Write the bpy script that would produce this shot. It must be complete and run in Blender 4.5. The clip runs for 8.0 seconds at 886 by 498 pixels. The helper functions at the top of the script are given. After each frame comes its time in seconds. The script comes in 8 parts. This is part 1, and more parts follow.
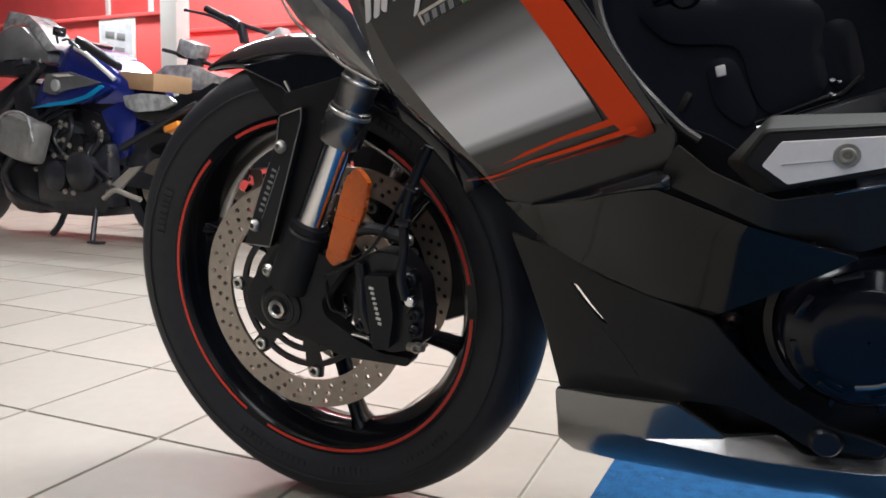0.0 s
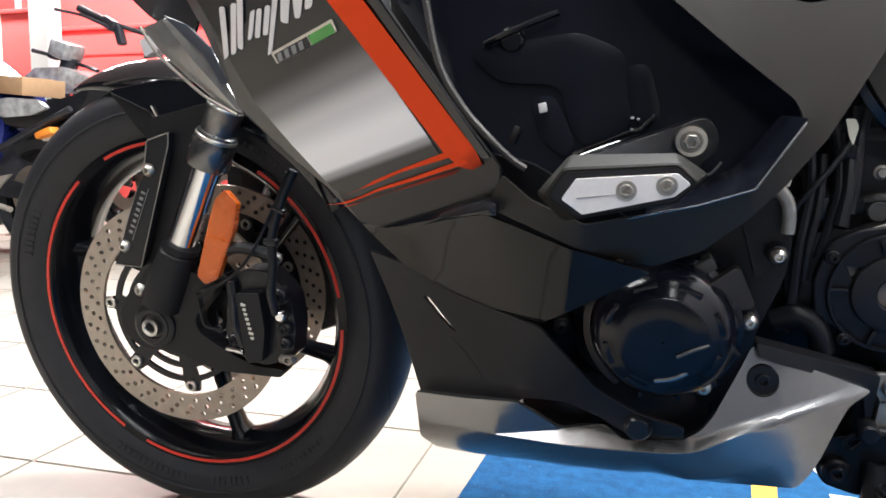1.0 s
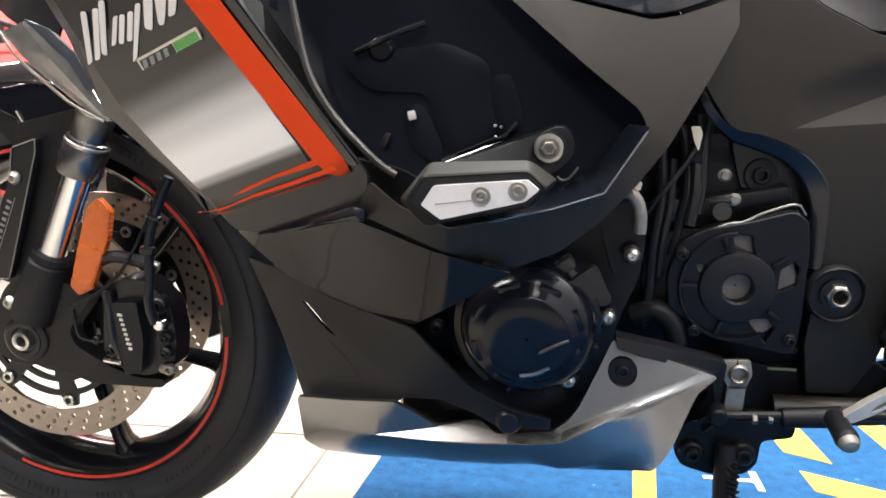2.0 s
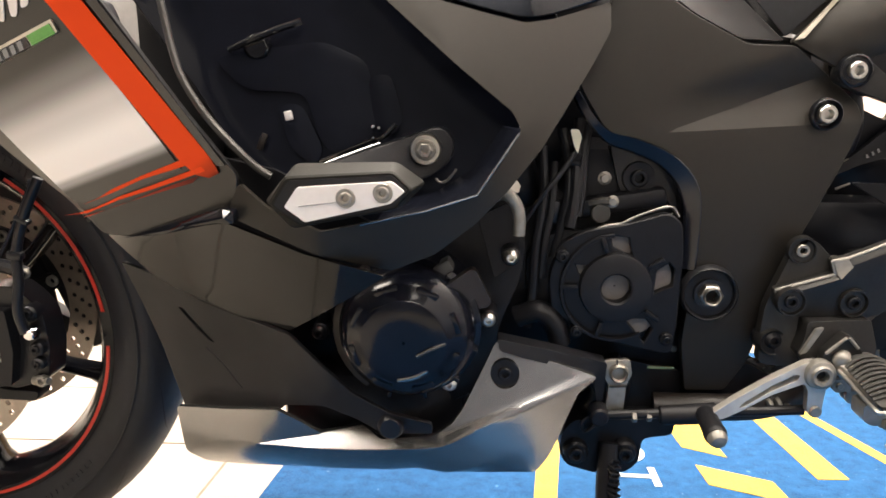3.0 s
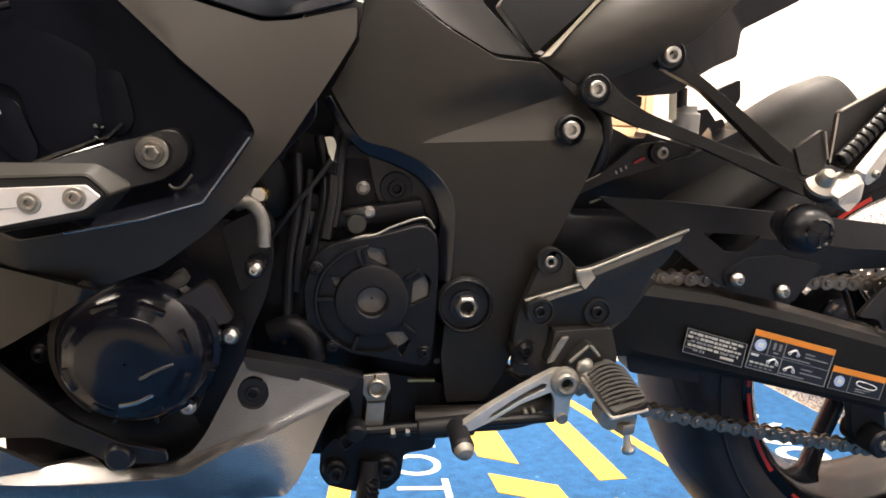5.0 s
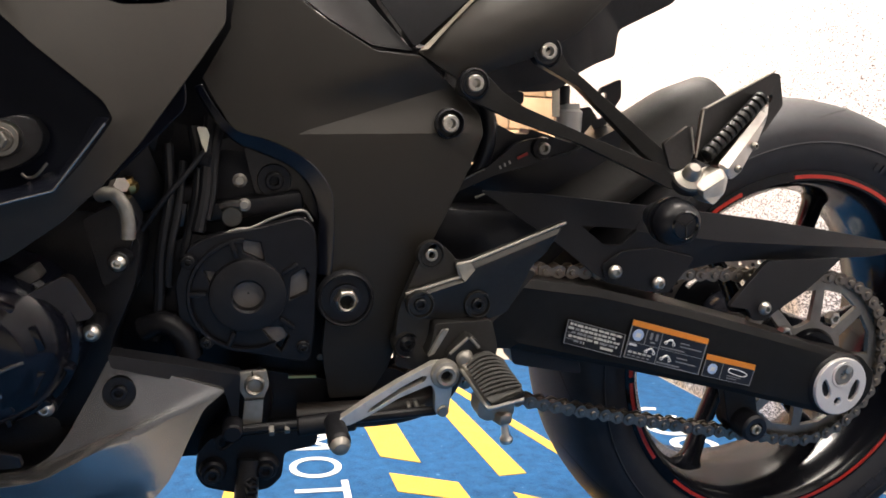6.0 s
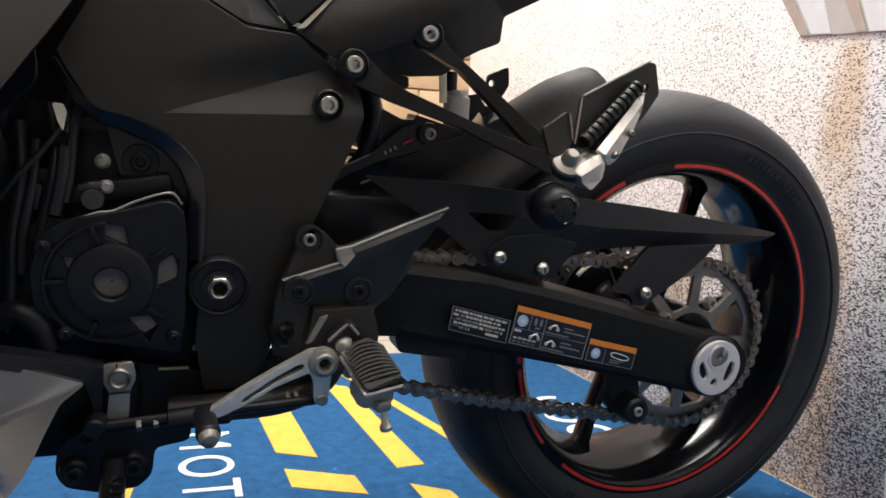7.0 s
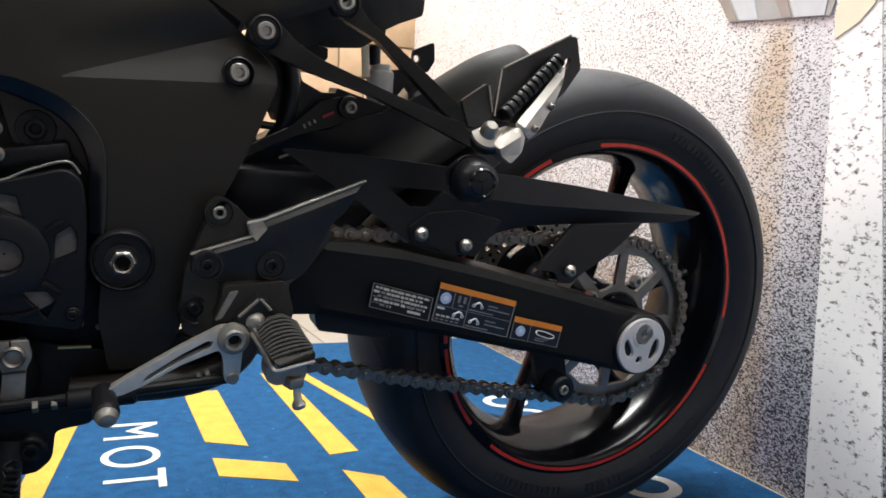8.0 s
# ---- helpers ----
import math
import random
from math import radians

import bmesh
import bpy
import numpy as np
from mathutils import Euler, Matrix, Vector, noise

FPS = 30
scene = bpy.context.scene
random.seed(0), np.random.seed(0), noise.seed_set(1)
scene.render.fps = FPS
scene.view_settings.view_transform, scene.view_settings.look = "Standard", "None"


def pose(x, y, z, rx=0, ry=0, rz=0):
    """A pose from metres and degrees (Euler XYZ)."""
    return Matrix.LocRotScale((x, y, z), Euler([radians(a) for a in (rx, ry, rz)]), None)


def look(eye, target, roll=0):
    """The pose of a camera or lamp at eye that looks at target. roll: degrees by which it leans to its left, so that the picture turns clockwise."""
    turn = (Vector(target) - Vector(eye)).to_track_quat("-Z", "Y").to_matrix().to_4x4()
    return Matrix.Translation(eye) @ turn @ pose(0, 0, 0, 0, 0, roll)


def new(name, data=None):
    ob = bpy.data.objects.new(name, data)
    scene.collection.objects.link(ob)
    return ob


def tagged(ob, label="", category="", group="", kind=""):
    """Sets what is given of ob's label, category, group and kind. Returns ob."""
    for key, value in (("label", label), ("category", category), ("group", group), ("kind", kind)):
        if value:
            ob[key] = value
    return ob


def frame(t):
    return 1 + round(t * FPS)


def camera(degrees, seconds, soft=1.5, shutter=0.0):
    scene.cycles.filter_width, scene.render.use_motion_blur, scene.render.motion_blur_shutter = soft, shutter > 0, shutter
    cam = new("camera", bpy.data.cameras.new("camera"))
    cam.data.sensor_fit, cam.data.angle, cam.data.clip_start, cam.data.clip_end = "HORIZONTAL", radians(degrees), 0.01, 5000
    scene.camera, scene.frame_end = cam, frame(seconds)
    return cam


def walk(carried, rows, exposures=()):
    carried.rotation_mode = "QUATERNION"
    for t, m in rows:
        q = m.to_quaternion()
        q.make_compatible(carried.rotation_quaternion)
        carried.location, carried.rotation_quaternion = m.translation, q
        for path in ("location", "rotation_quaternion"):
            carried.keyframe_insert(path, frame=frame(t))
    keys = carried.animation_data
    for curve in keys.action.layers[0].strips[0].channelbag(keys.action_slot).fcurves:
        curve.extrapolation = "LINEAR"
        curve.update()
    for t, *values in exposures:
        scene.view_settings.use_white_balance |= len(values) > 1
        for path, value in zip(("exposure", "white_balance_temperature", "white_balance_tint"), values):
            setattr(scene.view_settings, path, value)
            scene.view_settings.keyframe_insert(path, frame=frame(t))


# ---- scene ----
from mathutils.geometry import delaunay_2d_cdt

cam = camera(62.1, 8.0, soft=1.7)
PATH = [
    (0, (0.027, -0.005, 0.477), (-0.832, 1.784, 0.228), 1.4),
    (0.5, (0.061, -0.027, 0.494), (-0.702, 1.806, 0.247), 1.0),
    (1, (0.084, -0.042, 0.504), (-0.521, 1.848, 0.255), 0.8),
    (1.5, (0.102, -0.046, 0.507), (-0.386, 1.879, 0.264), 0.6),
    (1.7, (0.109, -0.049, 0.508), (-0.327, 1.888, 0.265), 0.5),
    (2.8, (0.159, -0.038, 0.51), (-0.081, 1.933, 0.272), 0.8),
    (3, (0.166, -0.033, 0.509), (-0.024, 1.944, 0.274), 0.8),
    (3.5, (0.183, -0.024, 0.507), (0.118, 1.963, 0.284), 1.3),
    (4, (0.206, -0.018, 0.508), (0.248, 1.969, 0.293), 1.6),
    (4.5, (0.228, -0.013, 0.508), (0.351, 1.973, 0.305), 1.9),
    (5, (0.249, -0.007, 0.507), (0.48, 1.971, 0.317), 2.1),
    (5.2, (0.256, -0.006, 0.502), (0.548, 1.965, 0.327), 2.2),
    (6.5, (0.309, -0.014, 0.495), (0.834, 1.908, 0.323), 2.4),
    (7, (0.325, -0.01, 0.487), (0.979, 1.872, 0.319), 2.7),
    (7.5, (0.344, -0.007, 0.477), (1.064, 1.852, 0.312), 2.9),
    (8, (0.361, -0.01, 0.468), (1.135, 1.826, 0.292), 2.9),
]
EXPOSURES = [(0, -1.3, 5800, 8), (0.5, -0.88, 5850, 8), (1, -0.48, 5900, 8), (1.5, -0.28, 5950, 8), (3, -0.06, 7000, 12), (4.5, -0.08, 7350, 14), (5.2, -0.26, 7150, 14), (6.5, -1.05, 6600, 11),
             (7, -1.32, 6350, 10), (7.5, -1.36, 6150, 9), (8, -1.34, 6100, 8)]
walk(cam, [(t, look(eye, target, roll)) for t, eye, target, roll in PATH], EXPOSURES)

# ---- light ----
world = bpy.data.worlds.new("room_air")
scene.world = world
world.use_nodes = True
world.node_tree.nodes["Background"].inputs[0].default_value = (1.0, 0.96, 0.92, 1)
world.node_tree.nodes["Background"].inputs[1].default_value = 0.05


def area_lamp(x, y, z, sx, sy, watts, colour=(1.0, 0.945, 0.875)):
    data = bpy.data.lights.new("unseen_ceiling_light", "AREA")
    data.shape, data.size, data.size_y, data.energy, data.color = "RECTANGLE", sx, sy, watts, colour
    lamp = new("unseen_ceiling_light", data)
    lamp.matrix_world = pose(x, y, z)
    return lamp


# Lamps lie out of view; most are added to brighten one wall or panel.
LAMPS = [(0.25, 1.50, 1.3, 0.3, 300), (0.2, 3.8, 1.5, 0.3, 60), (2.6, 3.8, 1.5, 0.3, 45), (-2.2, 3.0, 1.5, 0.3, 60), (-4.6, 3.7, 1.5, 0.3, 350), (-3.6, 4.95, 1.5, 0.25, 260),
         (0.75, 0.25, 1.3, 0.3, 95), (0.80, 2.15, 1.0, 0.3, 150), (0.2, -1.0, 1.5, 0.18, 26), (0.8, -2.6, 1.5, 0.3, 80), (-2.0, -0.5, 1.5, 0.3, 90)]
for lx, ly, sx, sy, watts in LAMPS:
    area_lamp(lx, ly, 3.02, sx, sy, watts)


# ---- materials ----
def material(name, colour, rough=0.5, metal=0.0, coat=0.0, vary=0.12, scale=40.0, bump=0.0, bump_scale=400.0, second=None,
             stretch=(1, 1, 1), rough_vary=0.1, spec=0.5):
    """A surface with colour drift at a coarse and a fine scale, uneven gloss and fine relief."""
    m = bpy.data.materials.new(name)
    m.use_nodes = True
    t = m.node_tree
    b = t.nodes["Principled BSDF"]
    co = t.nodes.new("ShaderNodeTexCoord")
    mp = t.nodes.new("ShaderNodeMapping")
    mp.inputs["Scale"].default_value = stretch
    t.links.new(co.outputs["Object"], mp.inputs["Vector"])
    n1 = t.nodes.new("ShaderNodeTexNoise")
    n1.inputs["Scale"].default_value, n1.inputs["Detail"].default_value = scale, 6
    n2 = t.nodes.new("ShaderNodeTexNoise")
    n2.inputs["Scale"].default_value, n2.inputs["Detail"].default_value = scale / 9, 3
    for n in (n1, n2):
        t.links.new(mp.outputs[0], n.inputs["Vector"])
    add = t.nodes.new("ShaderNodeMath")
    add.operation = "ADD"
    t.links.new(n1.outputs["Fac"], add.inputs[0])
    t.links.new(n2.outputs["Fac"], add.inputs[1])
    ramp = t.nodes.new("ShaderNodeMapRange")
    ramp.inputs["From Min"].default_value, ramp.inputs["From Max"].default_value = 0.6, 1.4
    t.links.new(add.outputs[0], ramp.inputs["Value"])
    mix = t.nodes.new("ShaderNodeMix")
    mix.data_type = "RGBA"
    lo = tuple(c * (1 - vary) for c in colour)
    hi = second if second else tuple(min(1.0, c * (1 + vary)) for c in colour)
    mix.inputs["A"].default_value, mix.inputs["B"].default_value = (*lo, 1), (*hi, 1)
    t.links.new(ramp.outputs[0], mix.inputs["Factor"])
    t.links.new(mix.outputs["Result"], b.inputs["Base Color"])
    rr = t.nodes.new("ShaderNodeMapRange")
    rr.inputs["From Min"].default_value, rr.inputs["From Max"].default_value = 0.3, 0.7
    rr.inputs["To Min"].default_value, rr.inputs["To Max"].default_value = max(0.02, rough - rough_vary * rough), min(1, rough + rough_vary * rough)
    t.links.new(n2.outputs["Fac"], rr.inputs["Value"])
    t.links.new(rr.outputs[0], b.inputs["Roughness"])
    b.inputs["Metallic"].default_value = metal
    b.inputs["Coat Weight"].default_value = coat
    b.inputs["Coat Roughness"].default_value = 0.05
    b.inputs["Specular IOR Level"].default_value = spec
    if bump:
        n3 = t.nodes.new("ShaderNodeTexNoise")
        n3.inputs["Scale"].default_value, n3.inputs["Detail"].default_value = bump_scale, 4
        t.links.new(mp.outputs[0], n3.inputs["Vector"])
        bp = t.nodes.new("ShaderNodeBump")
        bp.inputs["Strength"].default_value, bp.inputs["Distance"].default_value = bump, 0.002
        t.links.new(n3.outputs["Fac"], bp.inputs["Height"])
        t.links.new(bp.outputs[0], b.inputs["Normal"])
    return m


paint_dark = material("dark_metallic_paint", (0.0088, 0.0084, 0.0088), 0.30, 0.2, 0.12, 0.10, 900, rough_vary=0.03)
paint_satin = material("satin_grey_paint", (0.0185, 0.0156, 0.0120), 0.46, 0.15, 0.0, 0.15, 1200, 0.03, 2500, spec=0.38)
paint_gloss = material("gloss_black_paint", (0.0046, 0.0052, 0.0078), 0.09, 0.0, 0.3, 0.2, 60)
paint_tinted = material("gloss_graphite_paint", (0.0085, 0.0078, 0.0070), 0.07, 0.1, 0.0, 0.2, 900)
plastic_matte = material("matte_black_plastic", (0.0084, 0.0086, 0.0106), 0.45, 0.0, 0.0, 0.2, 300, 0.12, 1800, spec=0.28)
plastic_satin = material("satin_black_plastic", (0.0080, 0.0085, 0.0112), 0.32, 0.0, 0.0, 0.2, 300, 0.05, 1500, spec=0.35)
belly_plastic = material("satin_belly_plastic", (0.0108, 0.0106, 0.0118), 0.40, 0.0, 0.0, 0.2, 300, 0.06, 1500, spec=0.36)
# Bluish base paints in the reflection of the blue carpet.
lip_gloss = material("blue_reflection_black", (0.0065, 0.0078, 0.0130), 0.24, 0.0, 0.0, 0.2, 60, spec=0.5)
hugger_black = material("matte_hugger_plastic", (0.0095, 0.0092, 0.0090), 0.52, 0.0, 0.0, 0.25, 120, 0.1, 900, spec=0.2)
# Also paints the lit front facet and a glint on the generator cover.
facet_paint = material("grey_facet_paint", (0.085, 0.080, 0.075), 0.35, 0.4, 0.2, 0.15, 900)
ledge_gloss = material("glossy_black_moulding", (0.004, 0.0044, 0.006), 0.08, 0.0, 0.6, 0.2, 60)
shell_black = material("inner_shell_black", (0.0052, 0.0060, 0.0098), 0.16, 0.0, 0.0, 0.2, 60, spec=0.18)
silver_paint = material("silver_grey_paint", (0.32, 0.316, 0.312), 0.20, 0.90, 0.0, 0.05, 70, rough_vary=0.03)
rubber = material("tyre_rubber", (0.0170, 0.0178, 0.0220), 0.52, 0.0, 0.0, 0.3, 60, 0.15, 900, spec=0.38)
# Near-black that paints the shade inside grooves, bores and a slit.
recess_shade = material("painted_recess_shade", (0.003, 0.003, 0.003), 0.8, 0.0, 0.0, 0.1, 60)
rim_black = material("gloss_black_rim", (0.0042, 0.0047, 0.0068), 0.15, 0.0, 0.0, 0.2, 80, spec=0.25)
dark_red = material("dark_red_print", (0.22, 0.012, 0.010), 0.5, 0.0, 0.0, 0.15, 120)
red_line = material("red_rim_tape", (0.62, 0.035, 0.02), 0.4, 0.0, 0.0, 0.12, 120)
orange_paint = material("orange_red_paint", (0.74, 0.066, 0.013), 0.45, 0.0, 0.0, 0.06, 500, spec=0.06)
steel = material("brushed_steel", (0.56, 0.54, 0.50), 0.32, 1.0, 0.0, 0.2, 120, 0.05, 600)
disc_steel = material("brake_disc_steel", (0.38, 0.335, 0.29), 0.38, 0.9, 0.0, 0.15, 90, 0.06, 900)
dull_steel = material("dull_cast_metal", (0.30, 0.28, 0.25), 0.45, 0.9, 0.0, 0.3, 60, 0.12, 700)
dark_steel = material("dark_chain_steel", (0.20, 0.175, 0.15), 0.36, 0.9, 0.0, 0.4, 90, 0.1, 900)
alloy = material("worn_alloy", (0.60, 0.565, 0.51), 0.38, 0.72, 0.0, 0.15, 120, 0.06, 600)
cast_grey = material("rough_grey_casting", (0.17, 0.155, 0.145), 0.62, 0.2, 0.0, 0.25, 80, 0.2, 500)
chrome = material("polished_fork_tube", (0.75, 0.75, 0.76), 0.12, 1.0, 0.0, 0.05, 40)
fork_metal = material("dark_fork_metal", (0.17, 0.168, 0.17), 0.27, 0.9, 0.0, 0.15, 200, 0.03, 900)
bracket_grey = material("dark_anodised_metal", (0.029, 0.028, 0.027), 0.36, 0.6, 0.0, 0.2, 300, 0.05, 1500)
engine_black = material("black_engine_paint", (0.0076, 0.0078, 0.0098), 0.36, 0.05, 0.0, 0.35, 90, 0.15, 700, spec=0.24)
engine_gloss = material("semi_gloss_engine_paint", (0.0044, 0.0052, 0.0092), 0.16, 0.0, 0.0, 0.3, 60, 0.03, 300, spec=0.28)
grip_rubber = material("grey_peg_rubber", (0.036, 0.035, 0.032), 0.7, 0.0, 0.0, 0.25, 150, 0.15, 900)
reflector_orange = material("orange_reflector", (0.56, 0.105, 0.005), 0.28, 0.0, 0.25, 0.15, 300, 0.35, 700)
plate_white = material("brushed_white_plate", (0.74, 0.715, 0.70), 0.42, 0.15, 0.0, 0.05, 200)
print_white = material("white_print", (0.75, 0.75, 0.74), 0.45, 0.0, 0.0, 0.08, 200)
print_grey = material("grey_print", (0.24, 0.24, 0.24), 0.45, 0.0, 0.0, 0.1, 300)
label_cream = material("cream_print", (0.62, 0.60, 0.53), 0.45, 0.0, 0.0, 0.1, 300)
print_black = material("black_label_print", (0.012, 0.013, 0.018), 0.35, 0.0, 0.0, 0.1, 300)
print_orange = material("orange_label_print", (0.85, 0.28, 0.03), 0.4, 0.0, 0.0, 0.08, 300)
print_blue = material("pale_blue_label_print", (0.45, 0.58, 0.80), 0.4, 0.0, 0.0, 0.08, 300)
badge_green = material("green_badge", (0.07, 0.30, 0.05), 0.3, 0.2, 0.5, 0.2, 400)
brass = material("brass_fitting", (0.65, 0.42, 0.15), 0.35, 1.0, 0.0, 0.2, 100)
cream = material("cream_label", (0.84, 0.76, 0.56), 0.5, 0.0, 0.0, 0.08, 200)
brown_black = material("brown_black_plastic", (0.014, 0.0105, 0.0088), 0.42, 0.1, 0.0, 0.2, 200, 0.06, 900)
bevel_highlight = material("painted_bevel_highlight", (0.27, 0.245, 0.20), 0.35, 0.25, 0.0, 0.1, 200)
tin = material("worn_zinc_clamp", (0.30, 0.285, 0.255), 0.5, 0.7, 0.0, 0.25, 120, 0.1, 500)
pale_trim = material("pale_grey_lens", (0.24, 0.235, 0.225), 0.16, 0.5, 0.5, 0.25, 60, 0.1, 150)
clear_grey = material("smoky_clear_plastic", (0.075, 0.080, 0.095), 0.10, 0.2, 0.3, 0.2, 60)
carpet_blue = material("blue_carpet", (0.010, 0.064, 0.180), 0.95, 0.0, 0.0, 0.40, 420, 1.0, 700, second=(0.024, 0.108, 0.250), spec=0.1)
carpet_yellow = material("yellow_carpet", (0.60, 0.375, 0.070), 0.95, 0.0, 0.0, 0.18, 260, 0.8, 900, spec=0.1)
carpet_white = material("white_carpet", (0.60, 0.62, 0.61), 0.95, 0.0, 0.0, 0.15, 260, 0.8, 900, spec=0.1)
tile_beige = material("beige_floor_tile", (0.305, 0.280, 0.240), 0.46, 0.0, 0.0, 0.06, 30, 0.04, 120, spec=0.3)
grout = material("grey_grout", (0.36, 0.33, 0.28), 0.9, 0.0, 0.0, 0.2, 60, 0.3, 300)
wall_white = material("white_wall_paint", (0.78, 0.77, 0.74), 0.7, 0.0, 0.0, 0.04, 12, 0.08, 300)
ceiling_dark = material("grey_ceiling_paint", (0.48, 0.48, 0.47), 0.8, 0.0, 0.0, 0.06, 6, 0.08, 200)
slider_rubber = material("black_slider_rubber", (0.0110, 0.0105, 0.0088), 0.5, 0.0, 0.0, 0.2, 200, 0.08, 900, spec=0.16)
wall_grey = material("dark_blue_grey_wall_paint", (0.036, 0.042, 0.054), 0.7, 0.0, 0.0, 0.06, 12, 0.08, 300)
wall_pale = material("blue_grey_wall_paint", (0.095, 0.112, 0.140), 0.7, 0.0, 0.0, 0.05, 12, 0.08, 300)
cowl_grey = material("grey_cowl_plastic", (0.15, 0.153, 0.158), 0.4, 0.1, 0.0, 0.2, 40, 0.05, 300)
wall_red = material("red_wall_paint", (0.74, 0.105, 0.098), 0.45, 0.0, 0.0, 0.1, 6, 0.06, 200)
white_steel = material("white_painted_steel", (0.80, 0.79, 0.76), 0.4, 0.0, 0.0, 0.05, 10)
grey_metal = material("pale_grey_sheet_metal", (0.55, 0.57, 0.58), 0.4, 0.3, 0.0, 0.08, 12)
tan_stone = material("tan_stone_cladding", (0.60, 0.40, 0.24), 0.6, 0.0, 0.0, 0.2, 14, 0.2, 120)
card = material("brown_cardboard", (0.42, 0.26, 0.14), 0.8, 0.0, 0.0, 0.1, 30, 0.1, 200)
blue_paint = material("metallic_blue_paint", (0.024, 0.040, 0.30), 0.22, 0.4, 0.8, 0.2, 500)
cyan_print = material("cyan_decal", (0.02, 0.30, 0.62), 0.35, 0.0, 0.3, 0.1, 200)
wrap = material("clear_plastic_wrap", (0.34, 0.345, 0.35), 0.10, 0.0, 0.8, 0.7, 30, 1.0, 70)
wrap_grey = material("grey_foam_wrap", (0.22, 0.215, 0.205), 0.35, 0.0, 0.4, 0.25, 30, 0.8, 40)
cup_plastic = material("translucent_cup_plastic", (0.42, 0.41, 0.38), 0.35, 0.0, 0.0, 0.15, 60)
bike_dark = material("dark_engine_mix", (0.030, 0.031, 0.038), 0.34, 0.3, 0.0, 0.5, 25, 0.4, 60)
poster_mix = material("poster_print", (0.62, 0.66, 0.72), 0.4, 0.0, 0.0, 0.25, 14, second=(0.85, 0.86, 0.88))


def with_lint(m, scale, edge, colour):
    """Scatters small pale lint specks over a surface."""
    t = m.node_tree
    b = t.nodes["Principled BSDF"]
    source = b.inputs["Base Color"].links[0].from_socket
    co = t.nodes.new("ShaderNodeTexCoord")
    n = t.nodes.new("ShaderNodeTexNoise")
    n.inputs["Scale"].default_value, n.inputs["Detail"].default_value = scale, 1
    t.links.new(co.outputs["Object"], n.inputs["Vector"])
    rng = t.nodes.new("ShaderNodeMapRange")
    rng.inputs["From Min"].default_value, rng.inputs["From Max"].default_value = edge, edge + 0.04
    t.links.new(n.outputs["Fac"], rng.inputs["Value"])
    mix = t.nodes.new("ShaderNodeMix")
    mix.data_type = "RGBA"
    mix.inputs["B"].default_value = (*colour, 1)
    t.links.new(rng.outputs[0], mix.inputs["Factor"])
    t.links.new(source, mix.inputs["A"])
    t.links.new(mix.outputs["Result"], b.inputs["Base Color"])


def varied_per_piece(m, amount):
    """Lets each piece that wears the material differ a little in tone."""
    t = m.node_tree
    b = t.nodes["Principled BSDF"]
    source = b.inputs["Base Color"].links[0].from_socket
    info = t.nodes.new("ShaderNodeObjectInfo")
    rng = t.nodes.new("ShaderNodeMapRange")
    rng.inputs["To Min"].default_value, rng.inputs["To Max"].default_value = 1 - amount, 1 + amount
    t.links.new(info.outputs["Random"], rng.inputs["Value"])
    hsv = t.nodes.new("ShaderNodeHueSaturation")
    t.links.new(rng.outputs[0], hsv.inputs["Value"])
    t.links.new(source, hsv.inputs["Color"])
    t.links.new(hsv.outputs[0], b.inputs["Base Color"])


varied_per_piece(tile_beige, 0.04)
with_lint(carpet_blue, 150, 0.785, (0.14, 0.24, 0.36))
with_lint(carpet_blue, 45, 0.765, (0.06, 0.16, 0.30))


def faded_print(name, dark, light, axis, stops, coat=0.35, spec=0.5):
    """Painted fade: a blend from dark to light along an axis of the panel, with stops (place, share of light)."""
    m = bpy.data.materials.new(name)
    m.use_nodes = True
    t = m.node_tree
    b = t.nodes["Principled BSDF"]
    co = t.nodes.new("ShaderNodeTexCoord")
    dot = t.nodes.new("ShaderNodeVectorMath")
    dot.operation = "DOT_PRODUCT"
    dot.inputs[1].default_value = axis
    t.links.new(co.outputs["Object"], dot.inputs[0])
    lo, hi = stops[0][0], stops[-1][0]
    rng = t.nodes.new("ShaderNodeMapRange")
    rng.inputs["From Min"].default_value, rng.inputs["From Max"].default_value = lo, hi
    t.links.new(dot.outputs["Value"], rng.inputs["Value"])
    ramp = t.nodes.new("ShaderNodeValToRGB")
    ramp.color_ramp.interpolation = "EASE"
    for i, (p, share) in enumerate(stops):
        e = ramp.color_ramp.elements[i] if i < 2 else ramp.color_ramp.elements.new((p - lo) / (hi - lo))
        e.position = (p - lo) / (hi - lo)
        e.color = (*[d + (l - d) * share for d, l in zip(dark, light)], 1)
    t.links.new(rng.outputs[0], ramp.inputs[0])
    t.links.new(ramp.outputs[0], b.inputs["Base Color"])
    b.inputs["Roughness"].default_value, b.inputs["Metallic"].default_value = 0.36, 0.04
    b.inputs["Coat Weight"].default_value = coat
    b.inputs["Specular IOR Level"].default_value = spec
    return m


